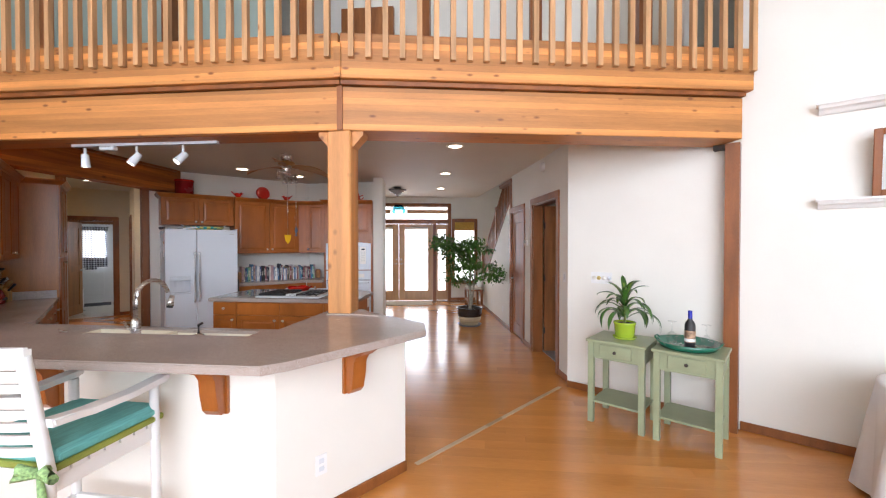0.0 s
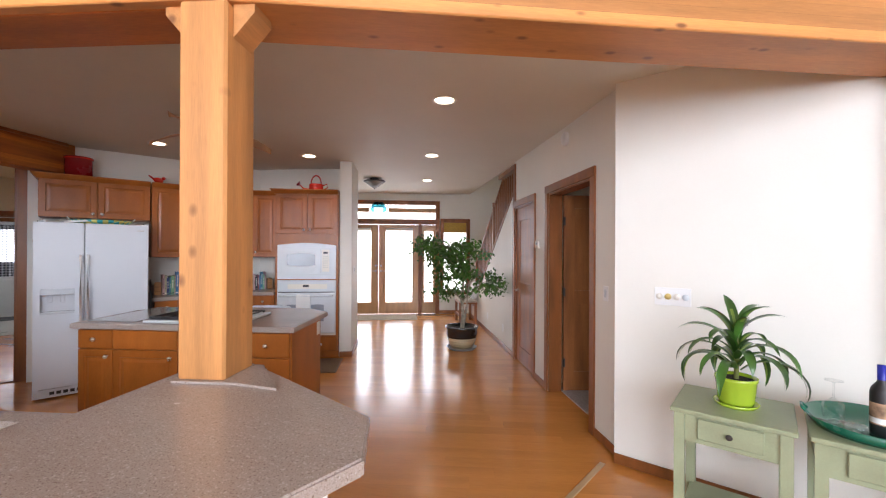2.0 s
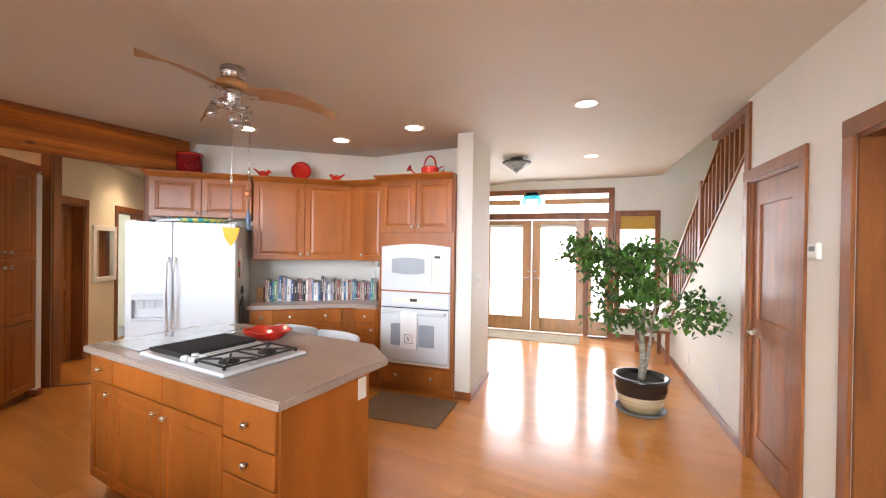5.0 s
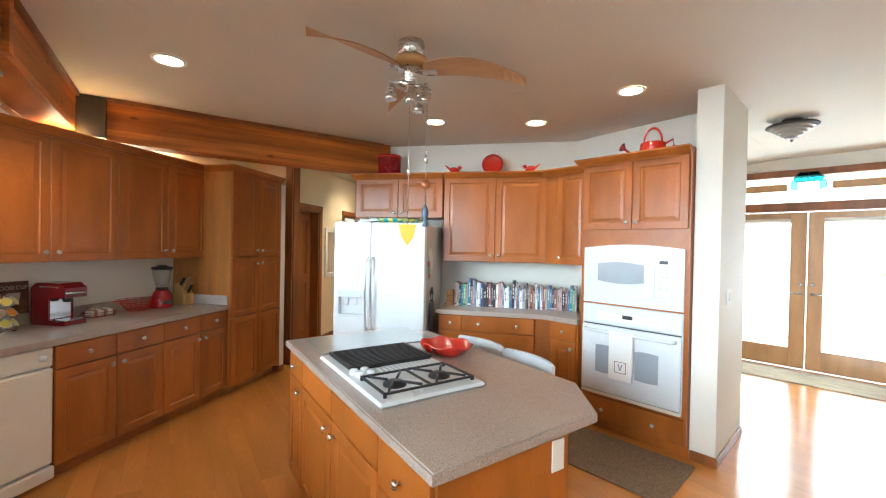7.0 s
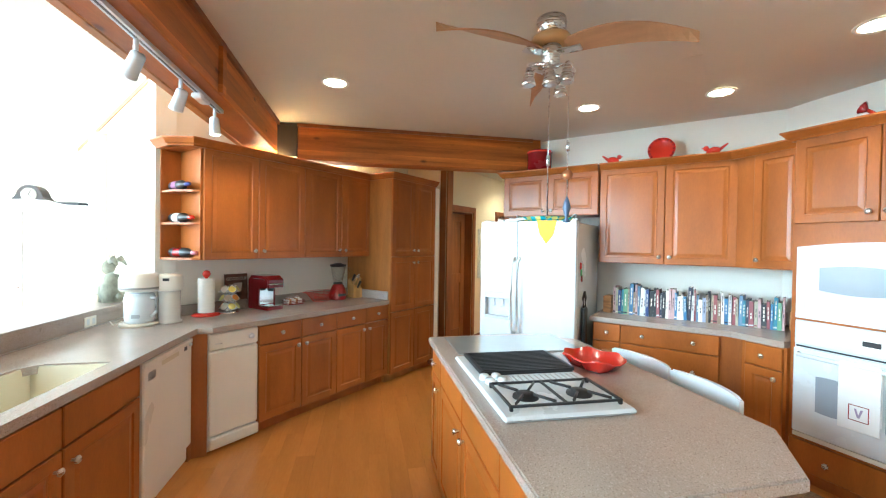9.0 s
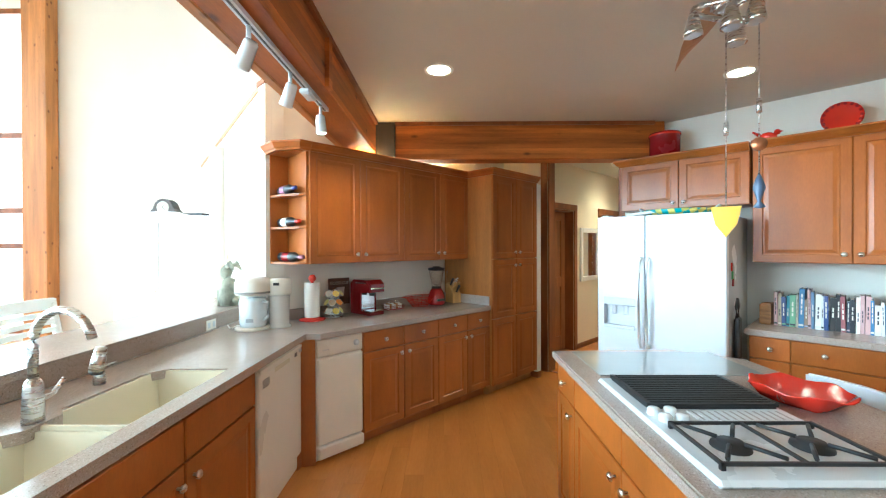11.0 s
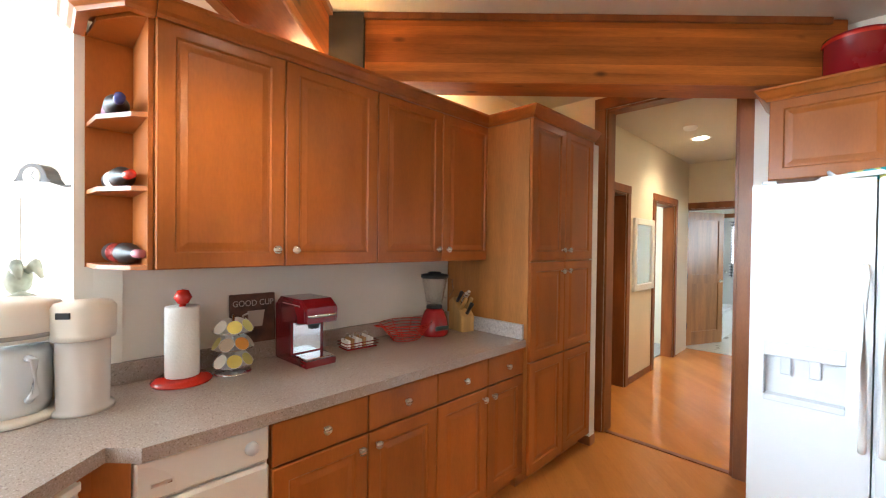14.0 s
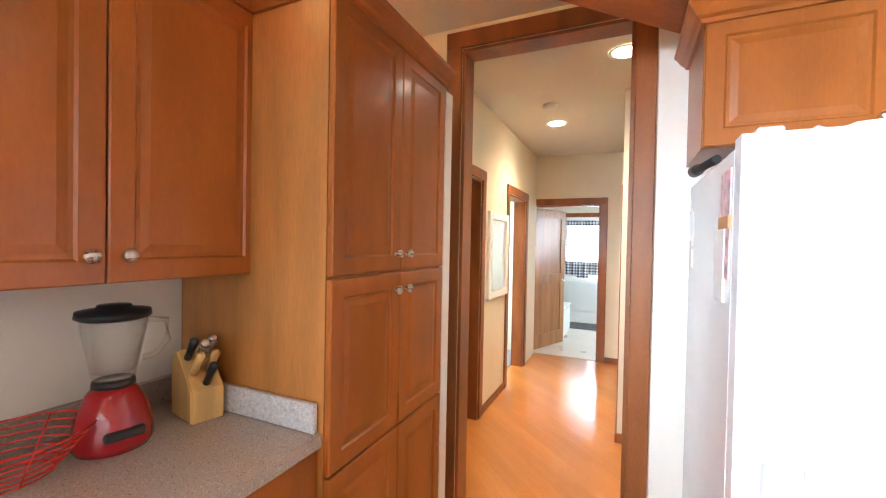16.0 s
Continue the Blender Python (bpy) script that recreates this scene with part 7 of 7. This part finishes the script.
for i, (x, y) in enumerate(((1.08, -0.42), (1.32, -0.42))):
    g = thing("wine_glass", E35 @ pose(x, y, 0.7275), "clear wine glass standing upside down on the tray", "glass", "wine glasses")
    part("bowl", lathe(bmesh.new(), [(0.034, 0.001), (0.042, 0.04), (0.038, 0.075), (0.01, 0.1), (0.004, 0.105), (0.0035, 0.17), (0.008, 0.176), (0.034, 0.182), (0.034, 0.184), (0.0, 0.184)], 24), JAR, g)
for x, y in ((1.30, -0.54), (1.13, -0.54)):
    solid("glass_bowl", lathe(bmesh.new(), [(0, 0.003), (0.03, 0.003), (0.045, 0.035), (0.043, 0.035), (0.029, 0.006), (0, 0.006)], 20), JAR, E35 @ pose(x, y, 0.7275), "small clear glass bowl on the tray", "bowl", "glass bowls")

# wall plates and small devices
sw = thing("switch_plate", E35 @ pose(0.36, -0.0, 1.2), "wide white plate with four round dimmers", "switch")
part("plate", B(-0.105, 0.105, -0.007, -0.0005, -0.058, 0.058, bevel=0.002), WHITE_PAINT, sw)
for k, mt in enumerate((WHITE_WARM, material("brass_dimmer", (0.6, 0.45, 0.15), 0.35), WHITE_WARM, WHITE)):
    part("dimmer", lathe(bmesh.new(), [(0.02, 0), (0.019, 0.012), (0, 0.013)], 18, (-0.075 + 0.05 * k, -0.007, 0), pose(0, 0, 0, 90)), mt, sw)
for m, z, w in ((ER @ pose(-4.67, 0, 0), 1.17, 0.036), (E10 @ pose(0.111, 7.72, 0, 0, 0, 90), 1.2, 0.06)):
    s = thing("light_switch", m @ pose(0, 0, z), "white light switch plate on the wall", "switch", "light switches")
    part("plate", B(-w, w, -0.006, -0.0005, -0.058, 0.058, bevel=0.002), WHITE_PAINT, s)
    part("toggle", B(-0.012, 0.012, -0.011, -0.006, -0.03, 0.03, bevel=0.003), WHITE, s)
th = thing("thermostat", ER @ pose(-6.20, 0, 1.56), "small white thermostat on the wall", "thermostat")
part("body", B(-0.05, 0.05, -0.025, -0.0005, -0.045, 0.045, bevel=0.006), WHITE_WARM, th)
part("display", B(-0.03, 0.03, -0.0265, -0.0252, 0.0, 0.025), GREY_GLASS, th)
ch = thing("door_chime", ER @ pose(-5.43, 0, 2.56), "white oval chime box high on the wall", "chime")
part("cover", lathe(bmesh.new(), [(0.065, 0), (0.06, 0.03), (0.04, 0.042), (0, 0.045)], 24, (0, -0.0005, 0), pose(0, 0, 0, 90)), WHITE_PAINT, ch)
for m in (ER @ pose(-8.9, 0, 0.3), ER @ pose(-7.8, 0, 0.3)):
    s = thing("wall_outlet", m, "white outlet plate low on the wall", "outlet", "low outlets")
    part("plate", B(-0.036, 0.036, -0.006, -0.0005, -0.058, 0.058, bevel=0.002), WHITE_PAINT, s)
sd = thing("smoke_detector", E45 @ pose(0.37, 8.9, CEILZ + 0.001), "round white smoke detector on the ceiling", "smoke detector")
part("body", lathe(bmesh.new(), [(0, -0.035), (0.045, -0.033), (0.06, -0.02), (0.065, 0.0)], 24), WHITE_PAINT, sd)
mi = thing("wall_mirror", HL @ pose(8.82, 0, 0.99), "white-framed mirror on the hallway wall", "mirror")
for a, b, e, f in ((0, 0.07, 0, 0.80), (0.55, 0.62, 0, 0.80), (0.07, 0.55, 0, 0.07), (0.07, 0.55, 0.73, 0.80)):
    part("frame", B(a, b, -0.03, -0.001, e, f, bevel=0.006), WHITE_PAINT, mi)
MIR = material("mirror_glass", (0.9, 0.9, 0.9), 0.03, metal=1.0, vary=0.0, rough_vary=0.0)
part("mirror_pane", B(0.07, 0.55, -0.012, -0.002, 0.07, 0.73), MIR, mi)
bn = thing("white_bench", E45 @ pose(0.0, 11.95, 0), "small white cupboard in the back room", "cupboard")
part("body", B(-0.45, 0.10, 0, 0.9, 0.0, 0.45, bevel=0.01), WHITE_PAINT, bn)
part("top", B(-0.47, 0.12, -0.02, 0.92, 0.45, 0.48, bevel=0.006), WHITE_PAINT, bn)
part("door", B(0.1005, 0.115, 0.05, 0.85, 0.05, 0.42, bevel=0.004), WHITE_PAINT, bn)
solid("striped_mat", B(0.0, 0.62, 12.95, 13.55, 0.0065, 0.015), material("dark_striped_mat", (0.12, 0.12, 0.13), 0.9, vary=0.6, scale=9, stretch=(0.2, 9, 1)), E45, "dark striped mat by the back door", "mat")

# ---- entry: ficus, bench ----
fp = thing("potted_ficus", pose(0.34, 7.98, 0), "tall ficus tree in a two-tone glazed pot", "plant")
part("saucer", lathe(bmesh.new(), [(0, 0.001), (0.20, 0.001), (0.23, 0.035), (0.222, 0.035), (0.195, 0.012), (0, 0.012)], 32), material("grey_saucer", (0.17, 0.16, 0.15), 0.5, vary=0.2), fp)
part("pot_foot", lathe(bmesh.new(), [(0, 0.013), (0.155, 0.013), (0.20, 0.10), (0.222, 0.18), (0, 0.18)], 40), material("sand_glaze", (0.45, 0.34, 0.19), 0.4, vary=0.2, scale=6, stretch=(0.3, 0.3, 8)), fp, "sand-coloured lower half of the pot")
part("pot_rim", lathe(bmesh.new(), [(0.222, 0.18), (0.238, 0.24), (0.235, 0.30), (0.25, 0.325), (0.25, 0.345), (0.225, 0.345), (0.215, 0.30), (0, 0.295)], 40), material("black_glaze", (0.012, 0.012, 0.013), 0.15, vary=0.2, coat=0.5), fp, "black glazed upper half of the pot")
part("soil", lathe(bmesh.new(), [(0, 0.305), (0.218, 0.302)], 28), SOIL, fp)
BARK = material("ficus_bark", (0.32, 0.27, 0.20), 0.8, vary=0.25, scale=14, stretch=(1, 1, 3), bump=0.5, bump_scale=50)
FLEAF = material("ficus_leaf", (0.065, 0.165, 0.022), 0.42, vary=0.3, scale=2.2, spec=0.4, random_vary=0.4, island=True)
random.seed(9)
bm = bmesh.new()
trunk = [(0, 0, 0.29), (0.015, 0.0, 0.5), (0.0, 0.02, 0.75), (0.02, 0.0, 1.0), (0.01, 0.01, 1.25), (0.0, 0.0, 1.45)]
tube(bm, trunk, [0.03, 0.028, 0.024, 0.02, 0.015, 0.01], 10)
tube(bm, [(0.02, 0.02, 0.29), (0.06, 0.03, 0.55), (0.10, 0.0, 0.9), (0.14, -0.03, 1.2)], [0.018, 0.016, 0.012, 0.008], 8)
def pad_place(k):
    """Where a clump of leaves hangs: a broad top, a ragged middle, low clumps on one side and a low arm on the other."""
    if k < 17:
        return Vector((random.uniform(-0.62, 0.44), random.uniform(-0.34, 0.34), random.uniform(1.36, 1.68)))
    if k < 25:
        return Vector((random.uniform(-0.40, 0.26), random.uniform(-0.28, 0.28), random.uniform(1.05, 1.36)))
    if k < 28:
        return Vector((random.uniform(-0.40, 0.08), random.uniform(-0.25, 0.1), random.uniform(0.80, 0.95)))
    return Vector((random.uniform(0.38, 0.62), random.uniform(-0.2, 0.15), random.uniform(0.92, 1.12)))


pads = []
for k in range(32):
    p2 = pad_place(k)
    p0 = Vector((0.01, 0.01, min(1.42, max(0.72, p2.z - 0.25 + random.uniform(-0.1, 0.1)))))
    p1 = p0.lerp(p2, 0.55) + Vector((0, 0, 0.10))
    part("branch", tube(bmesh.new(), [p0, p1, p2], [0.009, 0.006, 0.003], 6), BARK, fp)
    pads.append((p1, p2))
part("trunk", bm, BARK, fp)
bm = bmesh.new()


def small_leaf(p, yaw, droop, size):
    m = Matrix.Translation(p) @ Euler((random.uniform(-0.5, 0.5), droop, yaw)).to_matrix().to_4x4()
    pts = [(0, 0, 0), (0.22, 0.24, 0.03), (0.58, 0.27, 0.02), (1.0, 0, -0.08), (0.58, -0.27, 0.02), (0.22, -0.24, 0.03)]
    v = [bm.verts.new(m @ (Vector(q) * size)) for q in pts]
    bm.faces.new((v[0], v[1], v[2], v[3]))
    bm.faces.new((v[0], v[3], v[4], v[5]))


for p1, p2 in pads:
    for k in range(72):
        q = p1.lerp(p2, random.uniform(0.45, 1.1))
        q = q + Vector((random.gauss(0, 0.09), random.gauss(0, 0.09), random.gauss(-0.01, 0.055)))
        small_leaf(q, random.uniform(0, 6.28), random.uniform(0.2, 1.2), random.uniform(0.05, 0.085))
part("crown", bm, FLEAF, fp, "dense drooping green leaves")
bq = thing("entry_bench", E10 @ pose(1.95, 9.62, 0), "dark wooden bench with a pale cushion by the stair", "bench")
for a in (0.0, 0.30):
    for b in (0.0, 0.62):
        part("leg", B(a, a + 0.05, b, b + 0.05, 0, 0.42), TRIM, bq)
part("seat", B(-0.01, 0.36, -0.01, 0.68, 0.42, 0.45, bevel=0.006), TRIM, bq)
part("stretcher", B(0.01, 0.04, 0.05, 0.62, 0.15, 0.19), TRIM, bq)
part("cushion", B(0.0, 0.35, 0.0, 0.67, 0.451, 0.50, bevel=0.02), material("pale_cushion", (0.62, 0.55, 0.45), 0.9, vary=0.1, scale=30, bump=0.3), bq)
solid("throw_pillow", B(0, 0.12, 0, 0.4, 0, 0.36, bevel=0.05), WHITE_PAINT, E10 @ pose(2.20, 9.75, 0.50, 0, 14, 0), "pale pillow leaning on the bench", "pillow")

# ---- great room ----
ar = thing("armoire", pose(-5.865, -0.134, 0, 0, 0, -10) @ Matrix.Diagonal((0.55, 1.04, 0.965, 1)), "tall white armoire with two doors", "armoire")
part("body", B(0, 0.60, 0, 1.36, 0.05, 1.94, bevel=0.01), WHITE_PAINT, ar)
bm = prism(bmesh.new(), [(-0.03, 1.941), (1.39, 1.941), (1.39, 1.975), (1.1, 1.98), (0.95, 2.03), (0.68, 2.045), (0.41, 2.03), (0.26, 1.98), (-0.03, 1.975)], 0.56, 0.63, 0.006)
bmesh.ops.transform(bm, matrix=SKEW, verts=bm.verts)
part("cornice", bm, WHITE_PAINT, ar)
part("top", B(0, 0.6, -0.02, 1.38, 1.941, 1.97), WHITE_PAINT, ar)
for a, b in ((0.03, 0.67), (0.69, 1.33)):
    dr = part("door", B(0.601, 0.622, a, b, 0.1, 1.9, bevel=0.005), WHITE_PAINT, ar)
    part("panel", B(0.622, 0.63, a + 0.09, b - 0.09, 0.2, 1.8, bevel=0.004), WHITE_PAINT, dr)
    part("knob", lathe(bmesh.new(), [(0.007, 0), (0.015, 0.018), (0, 0.026)], 12, (0.622, 0.64 if a < 0.5 else 0.72, 1.0), pose(0, 0, 0, 0, 90)), STEEL, dr)
ck = thing("mantel_clock", pose(-5.60, 0.47, 1.902, 0, 0, 90) @ Matrix.Scale(1.15, 4), "dark wooden mantel clock with a round dial", "clock")
arc = [(-0.28, 0.0), (0.28, 0.0), (0.28, 0.045), (0.15, 0.06)] + [(0.115 * math.cos(a), 0.10 + 0.115 * math.sin(a)) for a in [math.pi * k / 10 for k in range(11)]] + [(-0.15, 0.06), (-0.28, 0.045)]
part("case", facing(arc, -0.06, 0.06, 0.004), material("dark_walnut", (0.06, 0.04, 0.03), 0.4, vary=0.2, scale=6, stretch=(0.5, 1, 5)), ck)
part("dial", lathe(bmesh.new(), [(0, 0.006), (0.055, 0.006), (0.066, 0.004), (0.07, 0)], 28, (0, -0.0605, 0.115), pose(0, 0, 0, 90)), material("clock_dial", (0.7, 0.68, 0.6), 0.4), ck)
for a, ln in ((30, 0.05), (130, 0.038)):
    part("hand_bar", B(-0.003, 0.003, -0.0685, -0.0675, 0, ln), BLACK, ck).matrix_basis = pose(0, 0, 0.115, 0, a, 0)
solid("flat_box", B(0, 0.26, 0, 0.36, 0, 0.05, bevel=0.005), BLACK, pose(-5.74, 0.74, 1.902, 0, 0, -10), "flat black box on top of the armoire", "box")
art = thing("wall_art", RET @ pose(1.75, 0.001, 1.33, 0, 0, 180), "small framed print on the white wall", "picture")
part("print", B(0, 0.26, -0.015, -0.001, 0, 0.34), material("cream_art", (0.62, 0.52, 0.32), 0.7, vary=0.25, scale=16), art)
for a, b, e, f in ((-0.015, 0.0, 0, 0.34), (0.26, 0.275, 0, 0.34), (-0.015, 0.275, -0.015, 0.0), (-0.015, 0.275, 0.34, 0.355)):
    part("frame", B(a, b, -0.02, -0.001, e, f), WHITE_PAINT, art)
RB = material("mossy_stone", (0.42, 0.42, 0.33), 0.85, vary=0.3, scale=9, bump=0.5, bump_scale=60)
bm = bmesh.new()
lathe(bm, [(0, 0), (0.07, 0), (0.085, 0.05), (0.075, 0.12), (0.05, 0.18), (0, 0.2)], 20)
lathe(bm, [(0, -0.055), (0.035, -0.045), (0.048, -0.01), (0.04, 0.035), (0, 0.06)], 16, (0.0, 0.035, 0.235), pose(0, 0, 0, 55))
for s in (-1, 1):
    tube(bm, [(s * 0.02, 0.0, 0.27), (s * 0.03, -0.06, 0.29), (s * 0.035, -0.12, 0.25)], [0.016, 0.022, 0.008], 8)
    tube(bm, [(s * 0.05, 0.05, 0.0), (s * 0.05, 0.06, 0.1), (s * 0.035, 0.05, 0.15)], [0.025, 0.022, 0.02], 8)
lathe(bm, [(0, -0.03), (0.03, 0), (0, 0.03)], 10, (0, -0.09, 0.04))
for f in bm.faces:
    f.smooth = True
solid("rabbit_statue", bm, RB, pose(-3.66, 2.345, BARZ, 0, 0, 150) @ Matrix.Diagonal((0.95, 0.95, 1.2, 1)), "mossy grey stone rabbit statue on the bar", "statue")
for i, z in enumerate((2.56, 1.86)):
    s = thing("wall_shelf", E35 @ pose(1.95, -0.021, z), "white moulded ledge shelf on the wall", "shelf", "ledge shelves")
    part("ledge", B(0, 0.9, -0.115, 0, 0.0, 0.018, bevel=0.004), WHITE_PAINT, s)
    bm = prism(bmesh.new(), [(0, 0), (-0.10, 0.0), (-0.085, -0.02), (-0.05, -0.03), (-0.03, -0.05), (0, -0.055)], 0.015, 0.885)
    bmesh.ops.transform(bm, matrix=SKEW, verts=bm.verts)
    part("moulding", bm, WHITE_PAINT, s)
pf = thing("picture_frame", E35 @ pose(2.24, -0.08, 1.879, 8), "wooden framed picture leaning on the ledge", "picture")
for a, b, e, f in ((0, 0.045, 0, 0.46), (0.40, 0.445, 0, 0.46), (0.045, 0.40, 0, 0.045), (0.045, 0.40, 0.415, 0.46)):
    part("frame", B(a, b, -0.02, 0.0, e, f, bevel=0.004), TRIM, pf)
part("print", B(0.045, 0.40, -0.008, -0.002, 0.045, 0.415), material("pale_print", (0.66, 0.68, 0.68), 0.4, vary=0.1, scale=5), pf)
tb = thing("draped_table", pose(3.35, 2.62, 0), "table under a white cloth with faint red flowers", "table")
CLOTH = material("white_tablecloth", (0.80, 0.80, 0.82), 0.9, vary=0.03, scale=4, bump=0.2)
bm = bmesh.new()
n = 72
rr = lambda a, k: 0.55 + (0.035 * math.sin(9 * a) + 0.02 * math.sin(17 * a + 1)) * k
rings = []
for z, k, s in ((0.745, 0, 0.0), (0.745, 0, 0.96), (0.735, 0, 1.0), (0.5, 0.6, 1.02), (0.25, 1.0, 1.05), (0.03, 1.3, 1.08)):
    rings.append([bm.verts.new((rr(2 * math.pi * i / n, k) * s * math.cos(2 * math.pi * i / n), rr(2 * math.pi * i / n, k) * s * math.sin(2 * math.pi * i / n), z)) for i in range(n)])
for a, b in zip(rings, rings[1:]):
    for i in range(n):
        bm.faces.new((a[i], a[(i + 1) % n], b[(i + 1) % n], b[i])).smooth = True
bmesh.ops.remove_doubles(bm, verts=bm.verts, dist=0.0005)
part("tablecloth", bm, CLOTH, tb)
part("table_leg", lathe(bmesh.new(), [(0.2, 0), (0.2, 0.03), (0.05, 0.06), (0.05, 0.73), (0, 0.73)], 20), TRIM, tb)

# ---- floor strip and planks ----
structure("floor_strip", B(0, 2.1, -0.02, 0.02, 0.0005, 0.008, bevel=0.003), material("pale_strip", (0.62, 0.42, 0.22), 0.3, vary=0.1, coat=0.3), "pale wooden strip across the floor", pose(0.12, 3.10, 0, 0, 0, 52))
random.seed(21)
WIDE, GAP = 0.127, 0.0003
LENGTHS = (0.9, 1.3, 1.7, 2.1)


def plank_faces(x, y, length):
    a, b, c2, e = x + GAP, x + length - GAP, y + GAP, y + WIDE - GAP
    verts = [(a, c2, 0), (b, c2, 0), (b, e, 0), (a, e, 0), (a, c2, -0.005), (b, c2, -0.005), (b, e, -0.005), (a, e, -0.005)]
    faces = [(0, 1, 2, 3), (0, 4, 5, 1), (1, 5, 6, 2), (2, 6, 7, 3), (3, 7, 4, 0)]
    return verts, faces


plank_mesh = {}
for length in LENGTHS:
    me = bpy.data.meshes.new("plank")
    v, f = plank_faces(0, 0, length)
    me.from_pydata(v, [], f)
    me.materials.append(FLOOR)
    plank_mesh[length] = me
far_v, far_f, near = [], [], 0
row = 0
y = -2.6
while y < 13.5:
    x = -10.5 - random.uniform(0, 1.6)
    while x < 6.6:
        length = random.choice(LENGTHS)
        if -4.4 < x < 1.6 and 3.0 < y < 7.6 and near < 300:
            p = new("plank", plank_mesh[length])
            p.parent = FLOOR_OB
            p.location = (x, y, 0)
            near += 1
        else:
            v, f = plank_faces(x, y, length)
            k = len(far_v)
            far_v += v
            far_f += [tuple(i + k for i in q) for q in f]
        x += length
    y += WIDE
me = bpy.data.meshes.new("planks")
me.from_pydata(far_v, [], far_f)
me.materials.append(FLOOR_FAR)
far = new("planks", me)
far.parent = FLOOR_OB
far["kind"] = "stuff"
